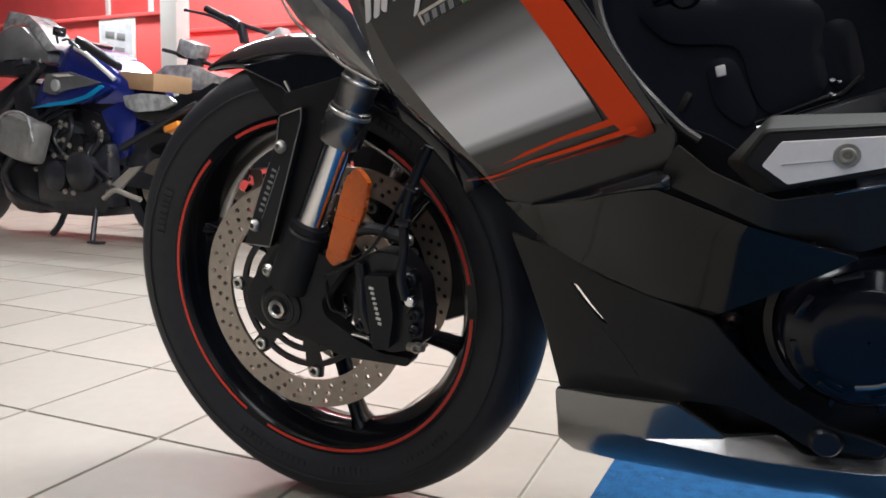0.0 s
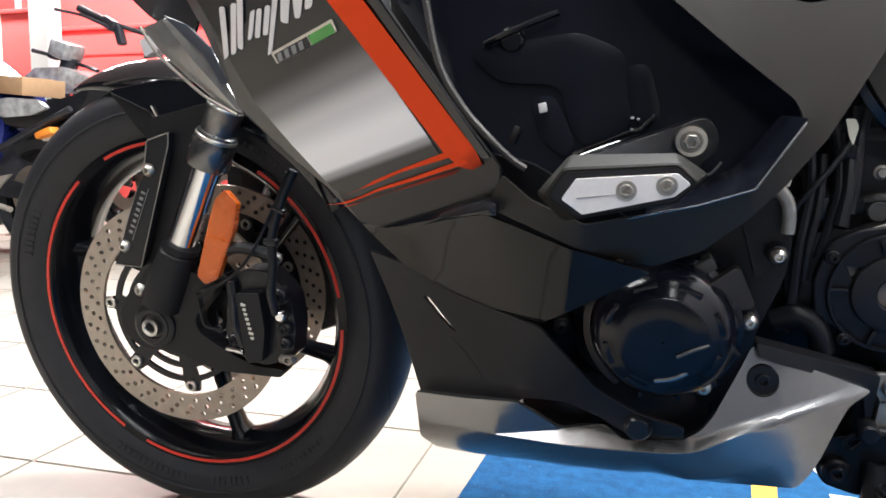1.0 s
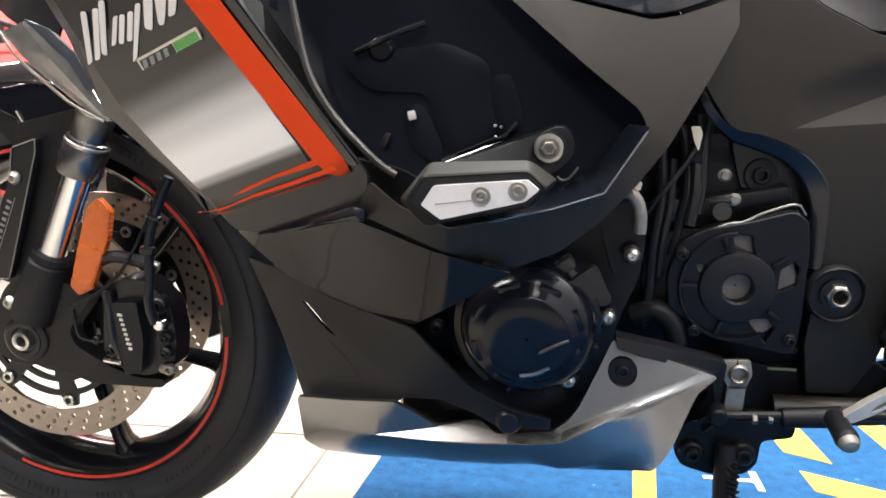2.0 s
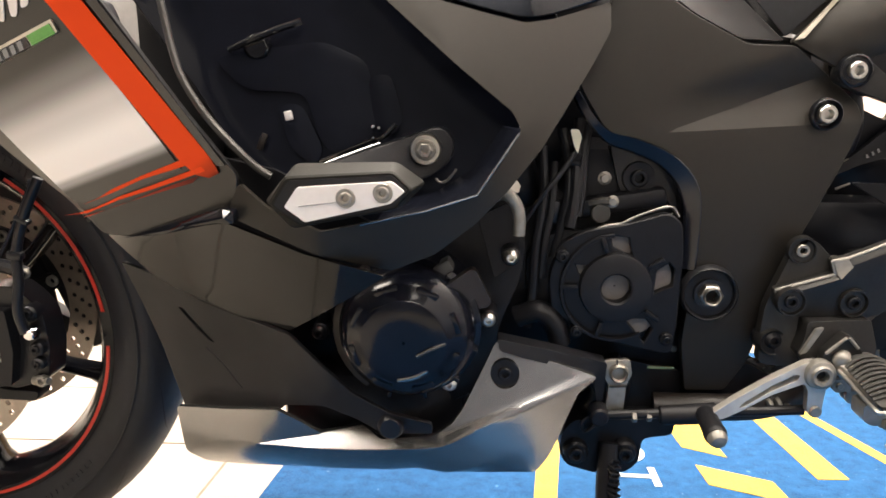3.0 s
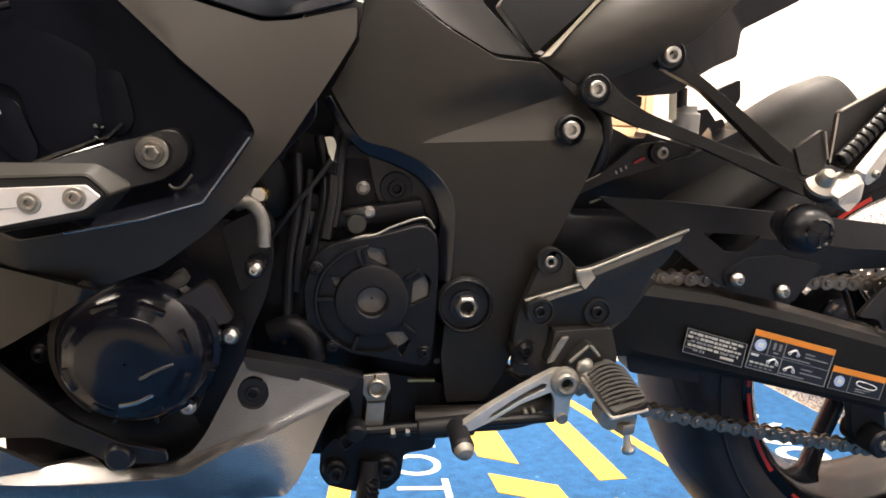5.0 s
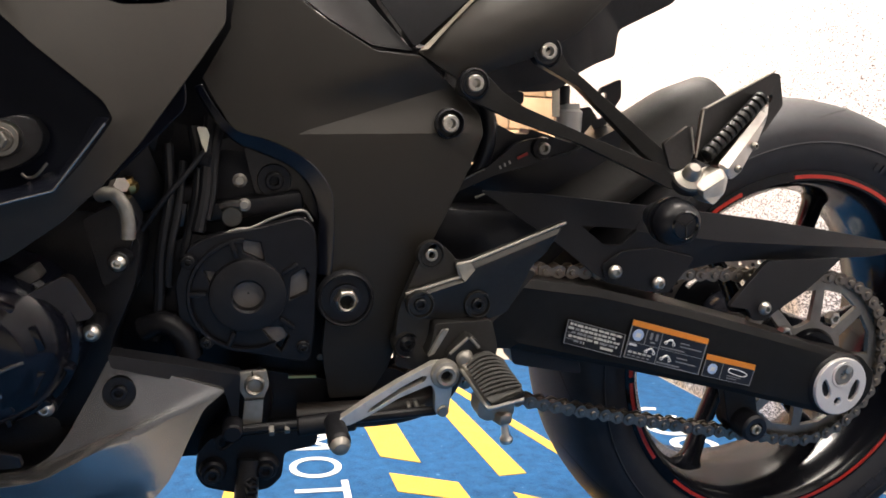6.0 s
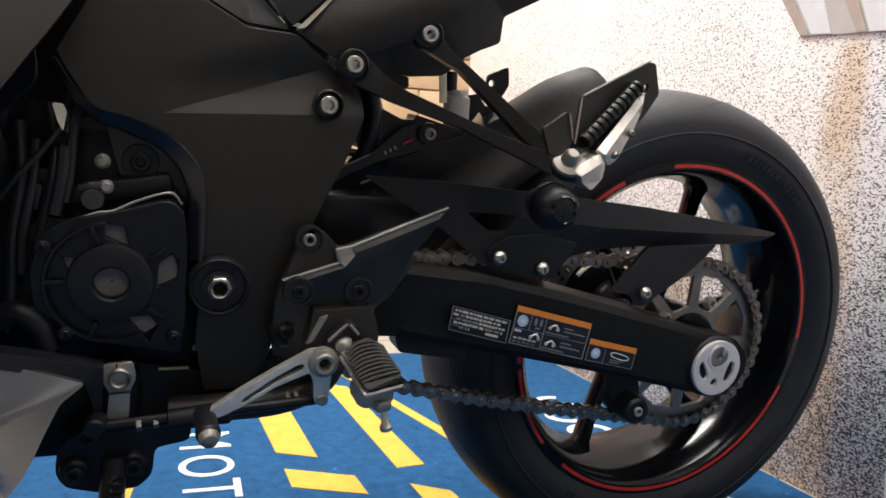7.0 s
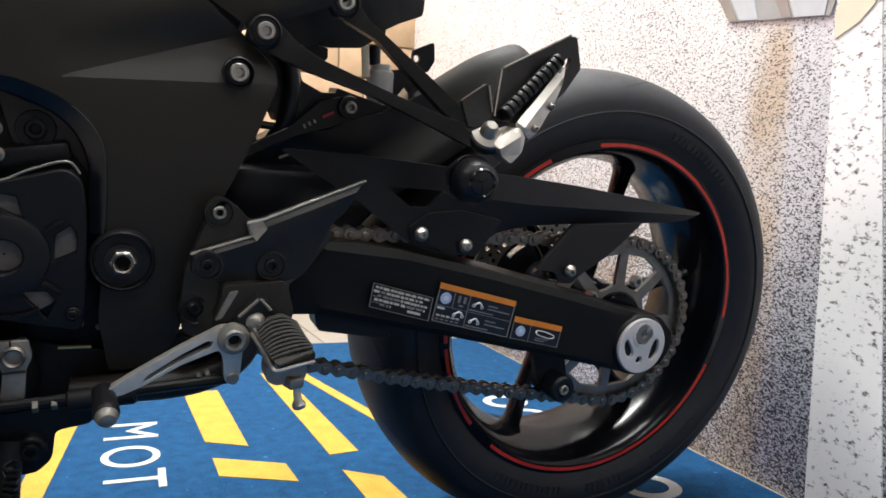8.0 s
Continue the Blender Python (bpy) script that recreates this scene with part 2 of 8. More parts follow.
def speckled(name, pale, dark, threshold, size):
    """Printed stone speckle: short dark flecks over a pale ground."""
    m = bpy.data.materials.new(name)
    m.use_nodes = True
    t = m.node_tree
    b = t.nodes["Principled BSDF"]
    co = t.nodes.new("ShaderNodeTexCoord")
    mp = t.nodes.new("ShaderNodeMapping")
    mp.inputs["Scale"].default_value = (1, 0.75, 1.25)
    t.links.new(co.outputs["Object"], mp.inputs["Vector"])
    n1 = t.nodes.new("ShaderNodeTexNoise")
    n1.inputs["Scale"].default_value, n1.inputs["Detail"].default_value, n1.inputs["Roughness"].default_value = size, 3, 0.65
    n2 = t.nodes.new("ShaderNodeTexNoise")
    n2.inputs["Scale"].default_value, n2.inputs["Detail"].default_value = 3.0, 4
    for n in (n1, n2):
        t.links.new(mp.outputs[0], n.inputs["Vector"])
    mul = t.nodes.new("ShaderNodeMath")
    mul.operation = "MULTIPLY_ADD"
    mul.inputs[1].default_value, mul.inputs[2].default_value = 0.25, -0.125
    t.links.new(n2.outputs["Fac"], mul.inputs[0])
    add = t.nodes.new("ShaderNodeMath")
    t.links.new(n1.outputs["Fac"], add.inputs[0])
    t.links.new(mul.outputs[0], add.inputs[1])
    ramp = t.nodes.new("ShaderNodeValToRGB")
    ramp.color_ramp.elements[0].position, ramp.color_ramp.elements[1].position = threshold - 0.065, threshold + 0.065
    ramp.color_ramp.elements[0].color, ramp.color_ramp.elements[1].color = (*dark, 1), (*pale, 1)
    t.links.new(add.outputs[0], ramp.inputs[0])
    t.links.new(ramp.outputs[0], b.inputs["Base Color"])
    b.inputs["Roughness"].default_value = 0.4
    return m


band_speckle = speckled("white_band_speckle", (0.92, 0.91, 0.90), (0.10, 0.098, 0.098), 0.350, 105)


def asphalt_print(name):
    """Printed road surface: fine dark flecks that thin out upwards, with a brownish and a bluish zone."""
    m = bpy.data.materials.new(name)
    m.use_nodes = True
    t = m.node_tree
    b = t.nodes["Principled BSDF"]
    co = t.nodes.new("ShaderNodeTexCoord")
    axes = t.nodes.new("ShaderNodeSeparateXYZ")
    t.links.new(co.outputs["Object"], axes.inputs[0])

    def noise_at(scale, detail, stretch):
        mp = t.nodes.new("ShaderNodeMapping")
        mp.inputs["Scale"].default_value = stretch
        n = t.nodes.new("ShaderNodeTexNoise")
        n.inputs["Scale"].default_value, n.inputs["Detail"].default_value = scale, detail
        t.links.new(co.outputs["Object"], mp.inputs["Vector"])
        t.links.new(mp.outputs[0], n.inputs["Vector"])
        return n.outputs["Fac"]

    def ramp(socket, a, z, lo=0.0, hi=1.0):
        n = t.nodes.new("ShaderNodeMapRange")
        n.interpolation_type = "SMOOTHSTEP"
        for key, value in (("From Min", a), ("From Max", z), ("To Min", lo), ("To Max", hi)):
            n.inputs[key].default_value = value
        t.links.new(socket, n.inputs["Value"])
        return n.outputs[0]

    def op(kind, p, q):
        n = t.nodes.new("ShaderNodeMath")
        n.operation = kind
        for i, v in enumerate((p, q)):
            if isinstance(v, float):
                n.inputs[i].default_value = v
            else:
                t.links.new(v, n.inputs[i])
        return n.outputs[0]

    def blend(fac, p, q):
        n = t.nodes.new("ShaderNodeMix")
        n.data_type = "RGBA"
        t.links.new(fac, n.inputs["Factor"])
        for key, v in (("A", p), ("B", q)):
            if isinstance(v, tuple):
                n.inputs[key].default_value = (*v, 1)
            else:
                t.links.new(v, n.inputs[key])
        return n.outputs["Result"]

    y, z = axes.outputs["Y"], axes.outputs["Z"]
    fleck = op("ADD", op("MULTIPLY", noise_at(300, 2, (1, 0.75, 1.35)), 0.8), op("MULTIPLY", noise_at(620, 1, (1, 0.8, 1.3)), 0.2))
    fleck = op("ADD", fleck, op("MULTIPLY", op("SUBTRACT", noise_at(5, 3, (1, 1, 1)), 0.5), 0.10))
    fleck = op("SUBTRACT", fleck, ramp(z, 0.10, 0.85, 0.030, -0.050))
    tone = ramp(fleck, 0.395, 0.545)
    brown = op("MULTIPLY", ramp(y, 0.865, 0.900), op("MAXIMUM", ramp(z, 0.46, 0.30), ramp(y, 0.985, 0.945)))
    brown = op("MULTIPLY", brown, op("MULTIPLY", ramp(z, 0.80, 0.72), ramp(noise_at(9, 3, (1, 1, 0.6)), 0.35, 0.60)))
    pale = blend(brown, blend(ramp(y, 0.93, 0.86), (0.88, 0.86, 0.845), (0.79, 0.79, 0.825)), (0.69, 0.58, 0.45))
    t.links.new(blend(tone, (0.045, 0.038, 0.036), pale), b.inputs["Base Color"])
    b.inputs["Roughness"].default_value = 0.42
    return m


stone_speckle = asphalt_print("printed_road_surface")
print_pale = material("pale_grey_mural_print", (0.52, 0.55, 0.58), 0.42, 0.0, 0.0, 0.08, 40)
print_mid = material("mid_grey_mural_print", (0.34, 0.35, 0.34), 0.42, 0.0, 0.0, 0.10, 40)
print_dusk = material("brown_grey_mural_print", (0.30, 0.27, 0.235), 0.42, 0.0, 0.0, 0.12, 40)
print_sand = material("pale_sand_mural_print", (0.78, 0.70, 0.54), 0.42, 0.0, 0.0, 0.08, 40)


# ---- building helpers ----
def pts(text):
    """Reads 'x,y,z x,y,z ...' into triples."""
    return [tuple(float(v) for v in p.split(",")) for p in text.split()]


def part(name, bm, mat, parent=None, label="", angle=35.0, bevel=0.0):
    """Links a bmesh as one mesh object under a thing or a part."""
    me = bpy.data.meshes.new(name)
    bmesh.ops.recalc_face_normals(bm, faces=bm.faces)
    bm.to_mesh(me)
    bm.free()
    me.polygons.foreach_set("use_smooth", [True] * len(me.polygons))
    me.set_sharp_from_angle(angle=radians(angle))
    me.materials.append(mat)
    ob = new(name, me)
    ob.parent = parent
    if label:
        tagged(ob, label)
    if bevel:
        mod = ob.modifiers.new("soft_edges", "BEVEL")
        mod.width, mod.segments, mod.limit_method, mod.angle_limit = bevel, 2, "ANGLE", radians(50)
        mod.harden_normals = False
    return ob


def thing(name, m, label, category, group="", kind=""):
    ob = new(name)
    ob.empty_display_size = 0.1
    ob.matrix_world = m
    return tagged(ob, label, category, group, kind)


def inside(x, z, loop):
    hit = False
    for (x0, z0), (x1, z1) in zip(loop, loop[1:] + loop[:1]):
        if (z0 > z) != (z1 > z) and x < (x1 - x0) * (z - z0) / (z1 - z0) + x0:
            hit = not hit
    return hit


def border_gap(x, z, loop):
    best = 1e9
    for (x0, z0), (x1, z1) in zip(loop, loop[1:] + loop[:1]):
        dx, dz = x1 - x0, z1 - z0
        k = max(0.0, min(1.0, ((x - x0) * dx + (z - z0) * dz) / max(1e-12, dx * dx + dz * dz)))
        best = min(best, math.hypot(x - x0 - k * dx, z - z0 - k * dz))
    return best


def rounded(loop, r, steps=3):
    """Rounds the corners of a loop of triples."""
    out = []
    n = len(loop)
    for i in range(n):
        a, b, c = Vector(loop[i - 1]), Vector(loop[i]), Vector(loop[(i + 1) % n])
        la, lc = (a - b).length, (c - b).length
        k = min(r, la * 0.45, lc * 0.45)
        p, q = b + (a - b).normalized() * k, b + (c - b).normalized() * k
        for s in range(steps + 1):
            u = s / steps
            out.append(tuple(p * (1 - u) ** 2 + b * 2 * u * (1 - u) + q * u * u))
    return out


def sheet(loop, creases=(), holes=(), thick=0.006, bulge=0.0, soft=0.03, grid=0.018, depth=None, fit=0, fold=None):
    """A moulded panel: an outline of triples in the plane of x and z with its depth y, soft inside, with creases and holes, given thickness.
    fit: a smooth surface of that degree through the outline, plus fold(x, z)."""
    if fit:
        fold = fold or (lambda x, z: 0.0)
        mx, mz = sum(p[0] for p in loop) / len(loop), sum(p[2] for p in loop) / len(loop)

        def terms(x, z):
            return [(x - mx) ** i * (z - mz) ** j for i in range(fit + 1) for j in range(fit + 1 - i)]

        solved = np.linalg.lstsq(np.array([terms(p[0], p[2]) for p in loop]), np.array([p[1] - fold(p[0], p[2]) for p in loop]), rcond=None)[0]

        def depth(x, z):
            return float(np.dot(terms(x, z), solved)) + fold(x, z)
    bm = bmesh.new()
    flat = [(p[0], p[2]) for p in loop]
    co, edges, known = [], [], {}

    def chain(points, closed, fixed=True):
        first = len(co)
        for p in points:
            if fixed:
                known[len(co)] = p[1]
            co.append(Vector((p[0], p[2])))
        for i in range(len(points) - (0 if closed else 1)):
            edges.append((first + i, first + (i + 1) % len(points)))

    chain(loop, True)
    for c in creases:
        chain(c, False)
    for h in holes:
        chain(h, True, False)
    hole_loops = [[(p[0], p[2]) for p in h] for h in holes]
    lines = [[(p[0], p[2]) for p in c] for c in creases]
    lines = [c + c[-2:0:-1] for c in lines]
    if grid:
        xs, zs = [p[0] for p in flat], [p[1] for p in flat]
        for i in range(int((max(xs) - min(xs)) / grid) + 1):
            for j in range(int((max(zs) - min(zs)) / grid) + 1):
                x, z = min(xs) + (i + 0.5 + 0.13 * (j % 2)) * grid, min(zs) + (j + 0.5) * grid
                if inside(x, z, flat) and border_gap(x, z, flat) > grid * 0.45 and all(border_gap(x, z, c) > grid * 0.4 for c in lines) and all(not inside(x, z, h) and border_gap(x, z, h) > grid * 0.3 for h in hole_loops):
                    co.append(Vector((x, z)))
    v2, _, tris, orig, _, _ = delaunay_2d_cdt(co, edges, [], 0, 1e-6)
    keep = []
    for f in tris:
        cx, cz = sum(v2[i][0] for i in f) / 3, sum(v2[i][1] for i in f) / 3
        if inside(cx, cz, flat) and not any(inside(cx, cz, h) for h in hole_loops):
            keep.append(f)
    fixed = {}
    for i, src in enumerate(orig):
        for s in src:
            if s in known:
                fixed[i] = known[s]
    weight = [{} for _ in v2]
    for f in keep:
        for k in range(3):
            i, j, o = f[k], f[(k + 1) % 3], f[k - 1]
            p, q = v2[i] - v2[o], v2[j] - v2[o]
            cot = max(0.02, p.dot(q) / max(1e-12, abs(p.x * q.y - p.y * q.x)))
            weight[i][j] = weight[i].get(j, 0.0) + cot
            weight[j][i] = weight[j].get(i, 0.0) + cot
    mean = sum(p[1] for p in loop) / len(loop)
    y = [fixed.get(i, mean) for i in range(len(v2))]
    free = [i for i in range(len(v2)) if i not in fixed and weight[i]]
    if depth:
        y = [depth(v[0], v[1]) for v in v2]
    elif free:
        slot = {i: k for k, i in enumerate(free)}
        lhs, rhs = np.zeros((len(free), len(free))), np.zeros(len(free))
        for i in free:
            for j, w in weight[i].items():
                lhs[slot[i], slot[i]] += w
                if j in slot:
                    lhs[slot[i], slot[j]] -= w
                else:
                    rhs[slot[i]] += w * y[j]
        for i, v in zip(free, np.linalg.solve(lhs, rhs)):
            y[i] = float(v)
    if bulge:
        for i in range(len(v2)):
            if weight[i]:
                y[i] -= bulge * (1 - math.exp(-border_gap(v2[i][0], v2[i][1], flat) / soft))
    used = sorted({i for f in keep for i in f})
    front = {i: bm.verts.new((v2[i][0], y[i], v2[i][1])) for i in used}
    count = {}
    for f in keep:
        bm.faces.new([front[i] for i in f])
        for i in range(3):
            e = (f[i], f[(i + 1) % 3])
            count[tuple(sorted(e))] = count.get(tuple(sorted(e)), []) + [e]
    if thick:
        back = {i: bm.verts.new((v2[i][0], y[i] + thick, v2[i][1])) for i in used}
        for f in keep:
            bm.faces.new([back[i] for i in reversed(f)])
        for es in count.values():
            if len(es) == 1:
                a, b = es[0]
                bm.faces.new([front[b], front[a], back[a], back[b]])
    return bm


def panel(name, loop, mat, parent, label="", creases=(), holes=(), thick=0.006, bulge=0.0, soft=0.03, grid=0.018, bevel=0.0015, twin=False, angle=28.0, depth=None, fit=0, fold=None, sharp=False):
    """A panel as a part; twin: the same on the other flank of the machine. sharp: its creases are hard edges."""
    grid = 0.010 if fit else grid
    ob = part(name, sheet(loop, creases, holes, thick, bulge, soft, grid, depth, fit, fold), mat, parent, label, angle, bevel)
    if sharp:
        lines = [[(p[0], p[2]) for p in c] for c in creases]
        lines = [c + c[-2:0:-1] for c in lines]
        on = [any(border_gap(v.co.x, v.co.z, c) < 0.0004 for c in lines) for v in ob.data.vertices]
        flags = ob.data.attributes.get("sharp_edge") or ob.data.attributes.new("sharp_edge", "BOOLEAN", "EDGE")
        for e in ob.data.edges:
            if on[e.vertices[0]] and on[e.vertices[1]]:
                flags.data[e.index].value = True
    if twin:
        bm = sheet(loop, creases, holes, thick, bulge, soft, grid, depth, fit, fold)
        for v in bm.verts:
            v.co.y = -v.co.y
        bmesh.ops.reverse_faces(bm, faces=bm.faces)
        part(name, bm, mat, parent, label, angle, bevel)
    return ob


def lathe(profile, centre, seg=96, closed=True, arc=None):
    """Turns a profile of (radius, y) about the y axis through centre. arc: (from, to) degrees."""
    bm = bmesh.new()
    a0, a1 = arc if arc else (0, 360)
    rings = []
    steps = seg if not arc else seg + 1
    for i in range(steps):
        a = radians(a0 + (a1 - a0) * i / seg)
        rings.append([bm.verts.new((centre[0] + r * math.cos(a), centre[1] + y, centre[2] + r * math.sin(a))) for r, y in profile])
    n = len(profile)
    for i in range(seg):
        ra, rb = rings[i], rings[(i + 1) % steps]
        for j in range(n if closed else n - 1):
            k = (j + 1) % n
            bm.faces.new([ra[j], ra[k], rb[k], rb[j]])
    if arc and closed:
        bm.faces.new(rings[0])
        bm.faces.new(list(reversed(rings[-1])))
    return bm


def spun(profile, p0, p1, seg=24):
    """A turned solid along the line p0 to p1: profile of (share of the length, radius)."""
    bm = bmesh.new()
    a, b = Vector(p0), Vector(p1)
    q = (b - a).to_track_quat("Z", "Y")
    rings = []
    for s, r in profile:
        c = a + (b - a) * s
        rings.append([bm.verts.new(c + q @ Vector((r * math.cos(2 * math.pi * i / seg), r * math.sin(2 * math.pi * i / seg), 0))) for i in range(seg)])
    for ra, rb in zip(rings, rings[1:]):
        for i in range(seg):
            bm.faces.new([ra[i], ra[(i + 1) % seg], rb[(i + 1) % seg], rb[i]])
    bm.faces.new(list(reversed(rings[0])))
    bm.faces.new(rings[-1])
    return bm


def rod(p0, p1, r, r1=None, seg=20, edge=0.0):
    r1 = r if r1 is None else r1
    n = max(1e-6, (Vector(p1) - Vector(p0)).length)
    e = min(edge / n, 0.3)
    prof = [(0, r - edge), (e, r), (1 - e, r1), (1, r1 - edge)] if edge else [(0, r), (1, r1)]
    return spun(prof, p0, p1, seg)


def smooth_line(points, steps=6):
    p = [Vector(q) for q in points]
    p = [2 * p[0] - p[1]] + p + [2 * p[-1] - p[-2]]
    out = []
    for i in range(1, len(p) - 2):
        a, b, c, d = p[i - 1:i + 3]
        for s in range(steps):
            t = s / steps
            out.append(0.5 * ((2 * b) + (c - a) * t + (2 * a - 5 * b + 4 * c - d) * t * t + (3 * b - a - 3 * c + d) * t ** 3))
    out.append(p[-2])
    return out


def hose(points, r, seg=10, steps=6, flat=1.0):
    """A bent tube through points; flat squeezes it in depth."""
    line = smooth_line(points, steps)
    bm = bmesh.new()
    rings = []
    up = Vector((0.3, 0.2, 0.93)).normalized()
    for i, c in enumerate(line):
        d = (line[min(i + 1, len(line) - 1)] - line[max(i - 1, 0)]).normalized()
        side = d.cross(up)
        side = side.normalized() if side.length > 1e-4 else Vector((0, 1, 0))
        up = side.cross(d).normalized()
        ring = []
        for k in range(seg):
            o = side * r * math.cos(2 * math.pi * k / seg) + up * r * math.sin(2 * math.pi * k / seg)
            o.y *= flat
            ring.append(bm.verts.new(c + o))
        rings.append(ring)
    for ra, rb in zip(rings, rings[1:]):
        for k in range(seg):
            bm.faces.new([ra[k], ra[(k + 1) % seg], rb[(k + 1) % seg], rb[k]])
    bm.faces.new(list(reversed(rings[0])))
    bm.faces.new(rings[-1])
    return bm


def block(centre, size, turn=(0, 0, 0), edge=0.0, taper=1.0):
    """A box with chamfered edges; taper narrows its top."""
    bm = bmesh.new()
    bmesh.ops.create_cube(bm, size=1.0)
    for v in bm.verts:
        k = taper if v.co.z > 0 else 1.0
        v.co = Vector((v.co.x * size[0] * k, v.co.y * size[1] * k, v.co.z * size[2]))
    if edge:
        bmesh.ops.bevel(bm, geom=list(bm.edges), offset=edge, segments=2, profile=0.5, affect="EDGES")
    bmesh.ops.transform(bm, matrix=pose(*centre, *turn), verts=bm.verts)
    return bm


def join(*bms):
    """Pieces of one part in one bmesh."""
    base = bms[0]
    for b in bms[1:]:
        me = bpy.data.meshes.new("join")
        b.to_mesh(me)
        base.from_mesh(me)
        b.free()
        bpy.data.meshes.remove(me)
    return base


def circle(x, y, z, r, n=16):
    return [(x + r * math.cos(2 * math.pi * i / n), y, z + r * math.sin(2 * math.pi * i / n)) for i in range(n)]


BOLTS = {}


def bolt(parent, x, y, z, r=0.008, mat=None, kind="socket", depth=0.006, turn=(0, 0, 0)):
    """A screw head that faces the flank's outside."""
    key = (kind, r, depth)
    if key not in BOLTS:
        bm = bmesh.new()
        n = 6 if kind == "hex" else 20
        prof = {"socket": [(r * 1.0, 0.0), (r * 1.0, -depth * 0.75), (r * 0.86, -depth), (r * 0.56, -depth), (r * 0.50, -depth * 0.86), (r * 0.42, depth * 0.2), (r * 0.02, depth * 0.2)],
                "dome": [(r * 1.15, 0.0), (r * 1.15, -depth * 0.2), (r * 0.95, -depth * 0.6), (r * 0.6, -depth), (r * 0.44, -depth), (r * 0.36, -depth * 0.1), (r * 0.02, -depth * 0.1)],
                "hex": [(r, 0.0), (r, -depth * 0.85), (r * 0.85, -depth), (r * 0.55, -depth), (r * 0.5, -depth * 0.3), (r * 0.02, -depth * 0.3)],
                "flange": [(r * 1.5, 0.0), (r * 1.5, -depth * 0.25), (r * 1.0, -depth * 0.4), (r * 0.98, -depth * 0.9), (r * 0.85, -depth), (r * 0.02, -depth)]}[kind]
        bm.free()
        bm = lathe(prof, (0, 0, 0), n, closed=False)
        bmesh.ops.recalc_face_normals(bm, faces=bm.faces)
        me = bpy.data.meshes.new("bolt")
        bm.to_mesh(me)
        bm.free()
        me.polygons.foreach_set("use_smooth", [kind != "hex"] * len(me.polygons))
        me.set_sharp_from_angle(angle=radians(30))
        BOLTS[key] = me
    me = BOLTS[key]
    mat = mat or steel
    if not me.materials:
        me.materials.append(mat)
    ob = new("bolt", me)
    if me.materials[0] != mat:
        ob.material_slots[0].link = "OBJECT"
        ob.material_slots[0].material = mat
    ob.parent = parent
    ob.matrix_basis = pose(x, y, z, *turn)
    return ob


# ---- the room ----
def setting(name, bm, mat, label, category, bevel=0.0):
    ob = part(name, bm, mat, None, "", 30, bevel)
    return tagged(ob, label, category, kind="structure")


X_WEST, X_EAST, Y_SOUTH, Y_NORTH, HIGH = -8.0, 4.2, -3.0, 6.0, 3.1
floor = setting("floor", block(((X_WEST + X_EAST) / 2, (Y_SOUTH + Y_NORTH) / 2, -0.055), (X_EAST - X_WEST, Y_NORTH - Y_SOUTH, 0.1)), grout,
                "showroom floor of square beige tiles with thin joints", "floor")
ceiling = setting("ceiling", block(((X_WEST + X_EAST) / 2, (Y_SOUTH + Y_NORTH) / 2, HIGH + 0.06), (X_EAST - X_WEST, Y_NORTH - Y_SOUTH, 0.1)), ceiling_dark,
                  "plain pale grey showroom ceiling", "ceiling")
# South and west walls are unseen; their tones shape the bike's reflections.
setting("wall_south", block(((X_WEST - 0.4) / 2, Y_SOUTH - 0.06, HIGH / 2), (-0.4 - X_WEST, 0.12, HIGH)), wall_grey, "plain dark blue-grey showroom wall", "wall")
setting("wall_south_pale", block(((X_EAST - 0.4) / 2, Y_SOUTH - 0.06, HIGH / 2), (X_EAST + 0.4, 0.12, HIGH)), wall_pale, "plain blue-grey showroom wall", "wall")
setting("wall_north", block(((X_WEST + X_EAST) / 2, Y_NORTH + 0.06, HIGH / 2), (X_EAST - X_WEST, 0.12, HIGH)), wall_white, "plain white showroom wall", "wall")
setting("wall_west", block((X_WEST - 0.06, (Y_SOUTH + Y_NORTH) / 2, HIGH / 2), (0.12, Y_NORTH - Y_SOUTH, HIGH)), wall_grey, "plain dark blue-grey showroom wall", "wall")
setting("wall_east", block((X_EAST + 0.06, (Y_SOUTH + Y_NORTH) / 2, HIGH / 2), (0.12, Y_NORTH - Y_SOUTH, HIGH)), wall_white, "plain white showroom wall", "wall")

# the speckled display wall behind the tail, with its white band
WALL_X = 1.322
display = setting("wall_display", block((WALL_X + 0.05, 0.08, 1.1), (0.1, 5.14, 2.2), edge=0.003), stone_speckle,
                  "display wall printed with a speckled grey road surface", "wall")


def wall_print(name, corners, mat, label, lift=0.002):
    """A flat printed field on the display wall, from corners (y, z)."""
    bm = bmesh.new()
    front = [bm.verts.new((WALL_X - lift, y, z)) for y, z in corners]
    back = [bm.verts.new((WALL_X + 0.004, y, z)) for y, z in corners]
    bm.faces.new(front)
    for i in range(len(corners)):
        j = (i + 1) % len(corners)
        bm.faces.new([front[i], front[j], back[j], back[i]])
    return part(name, bm, mat, display, label)


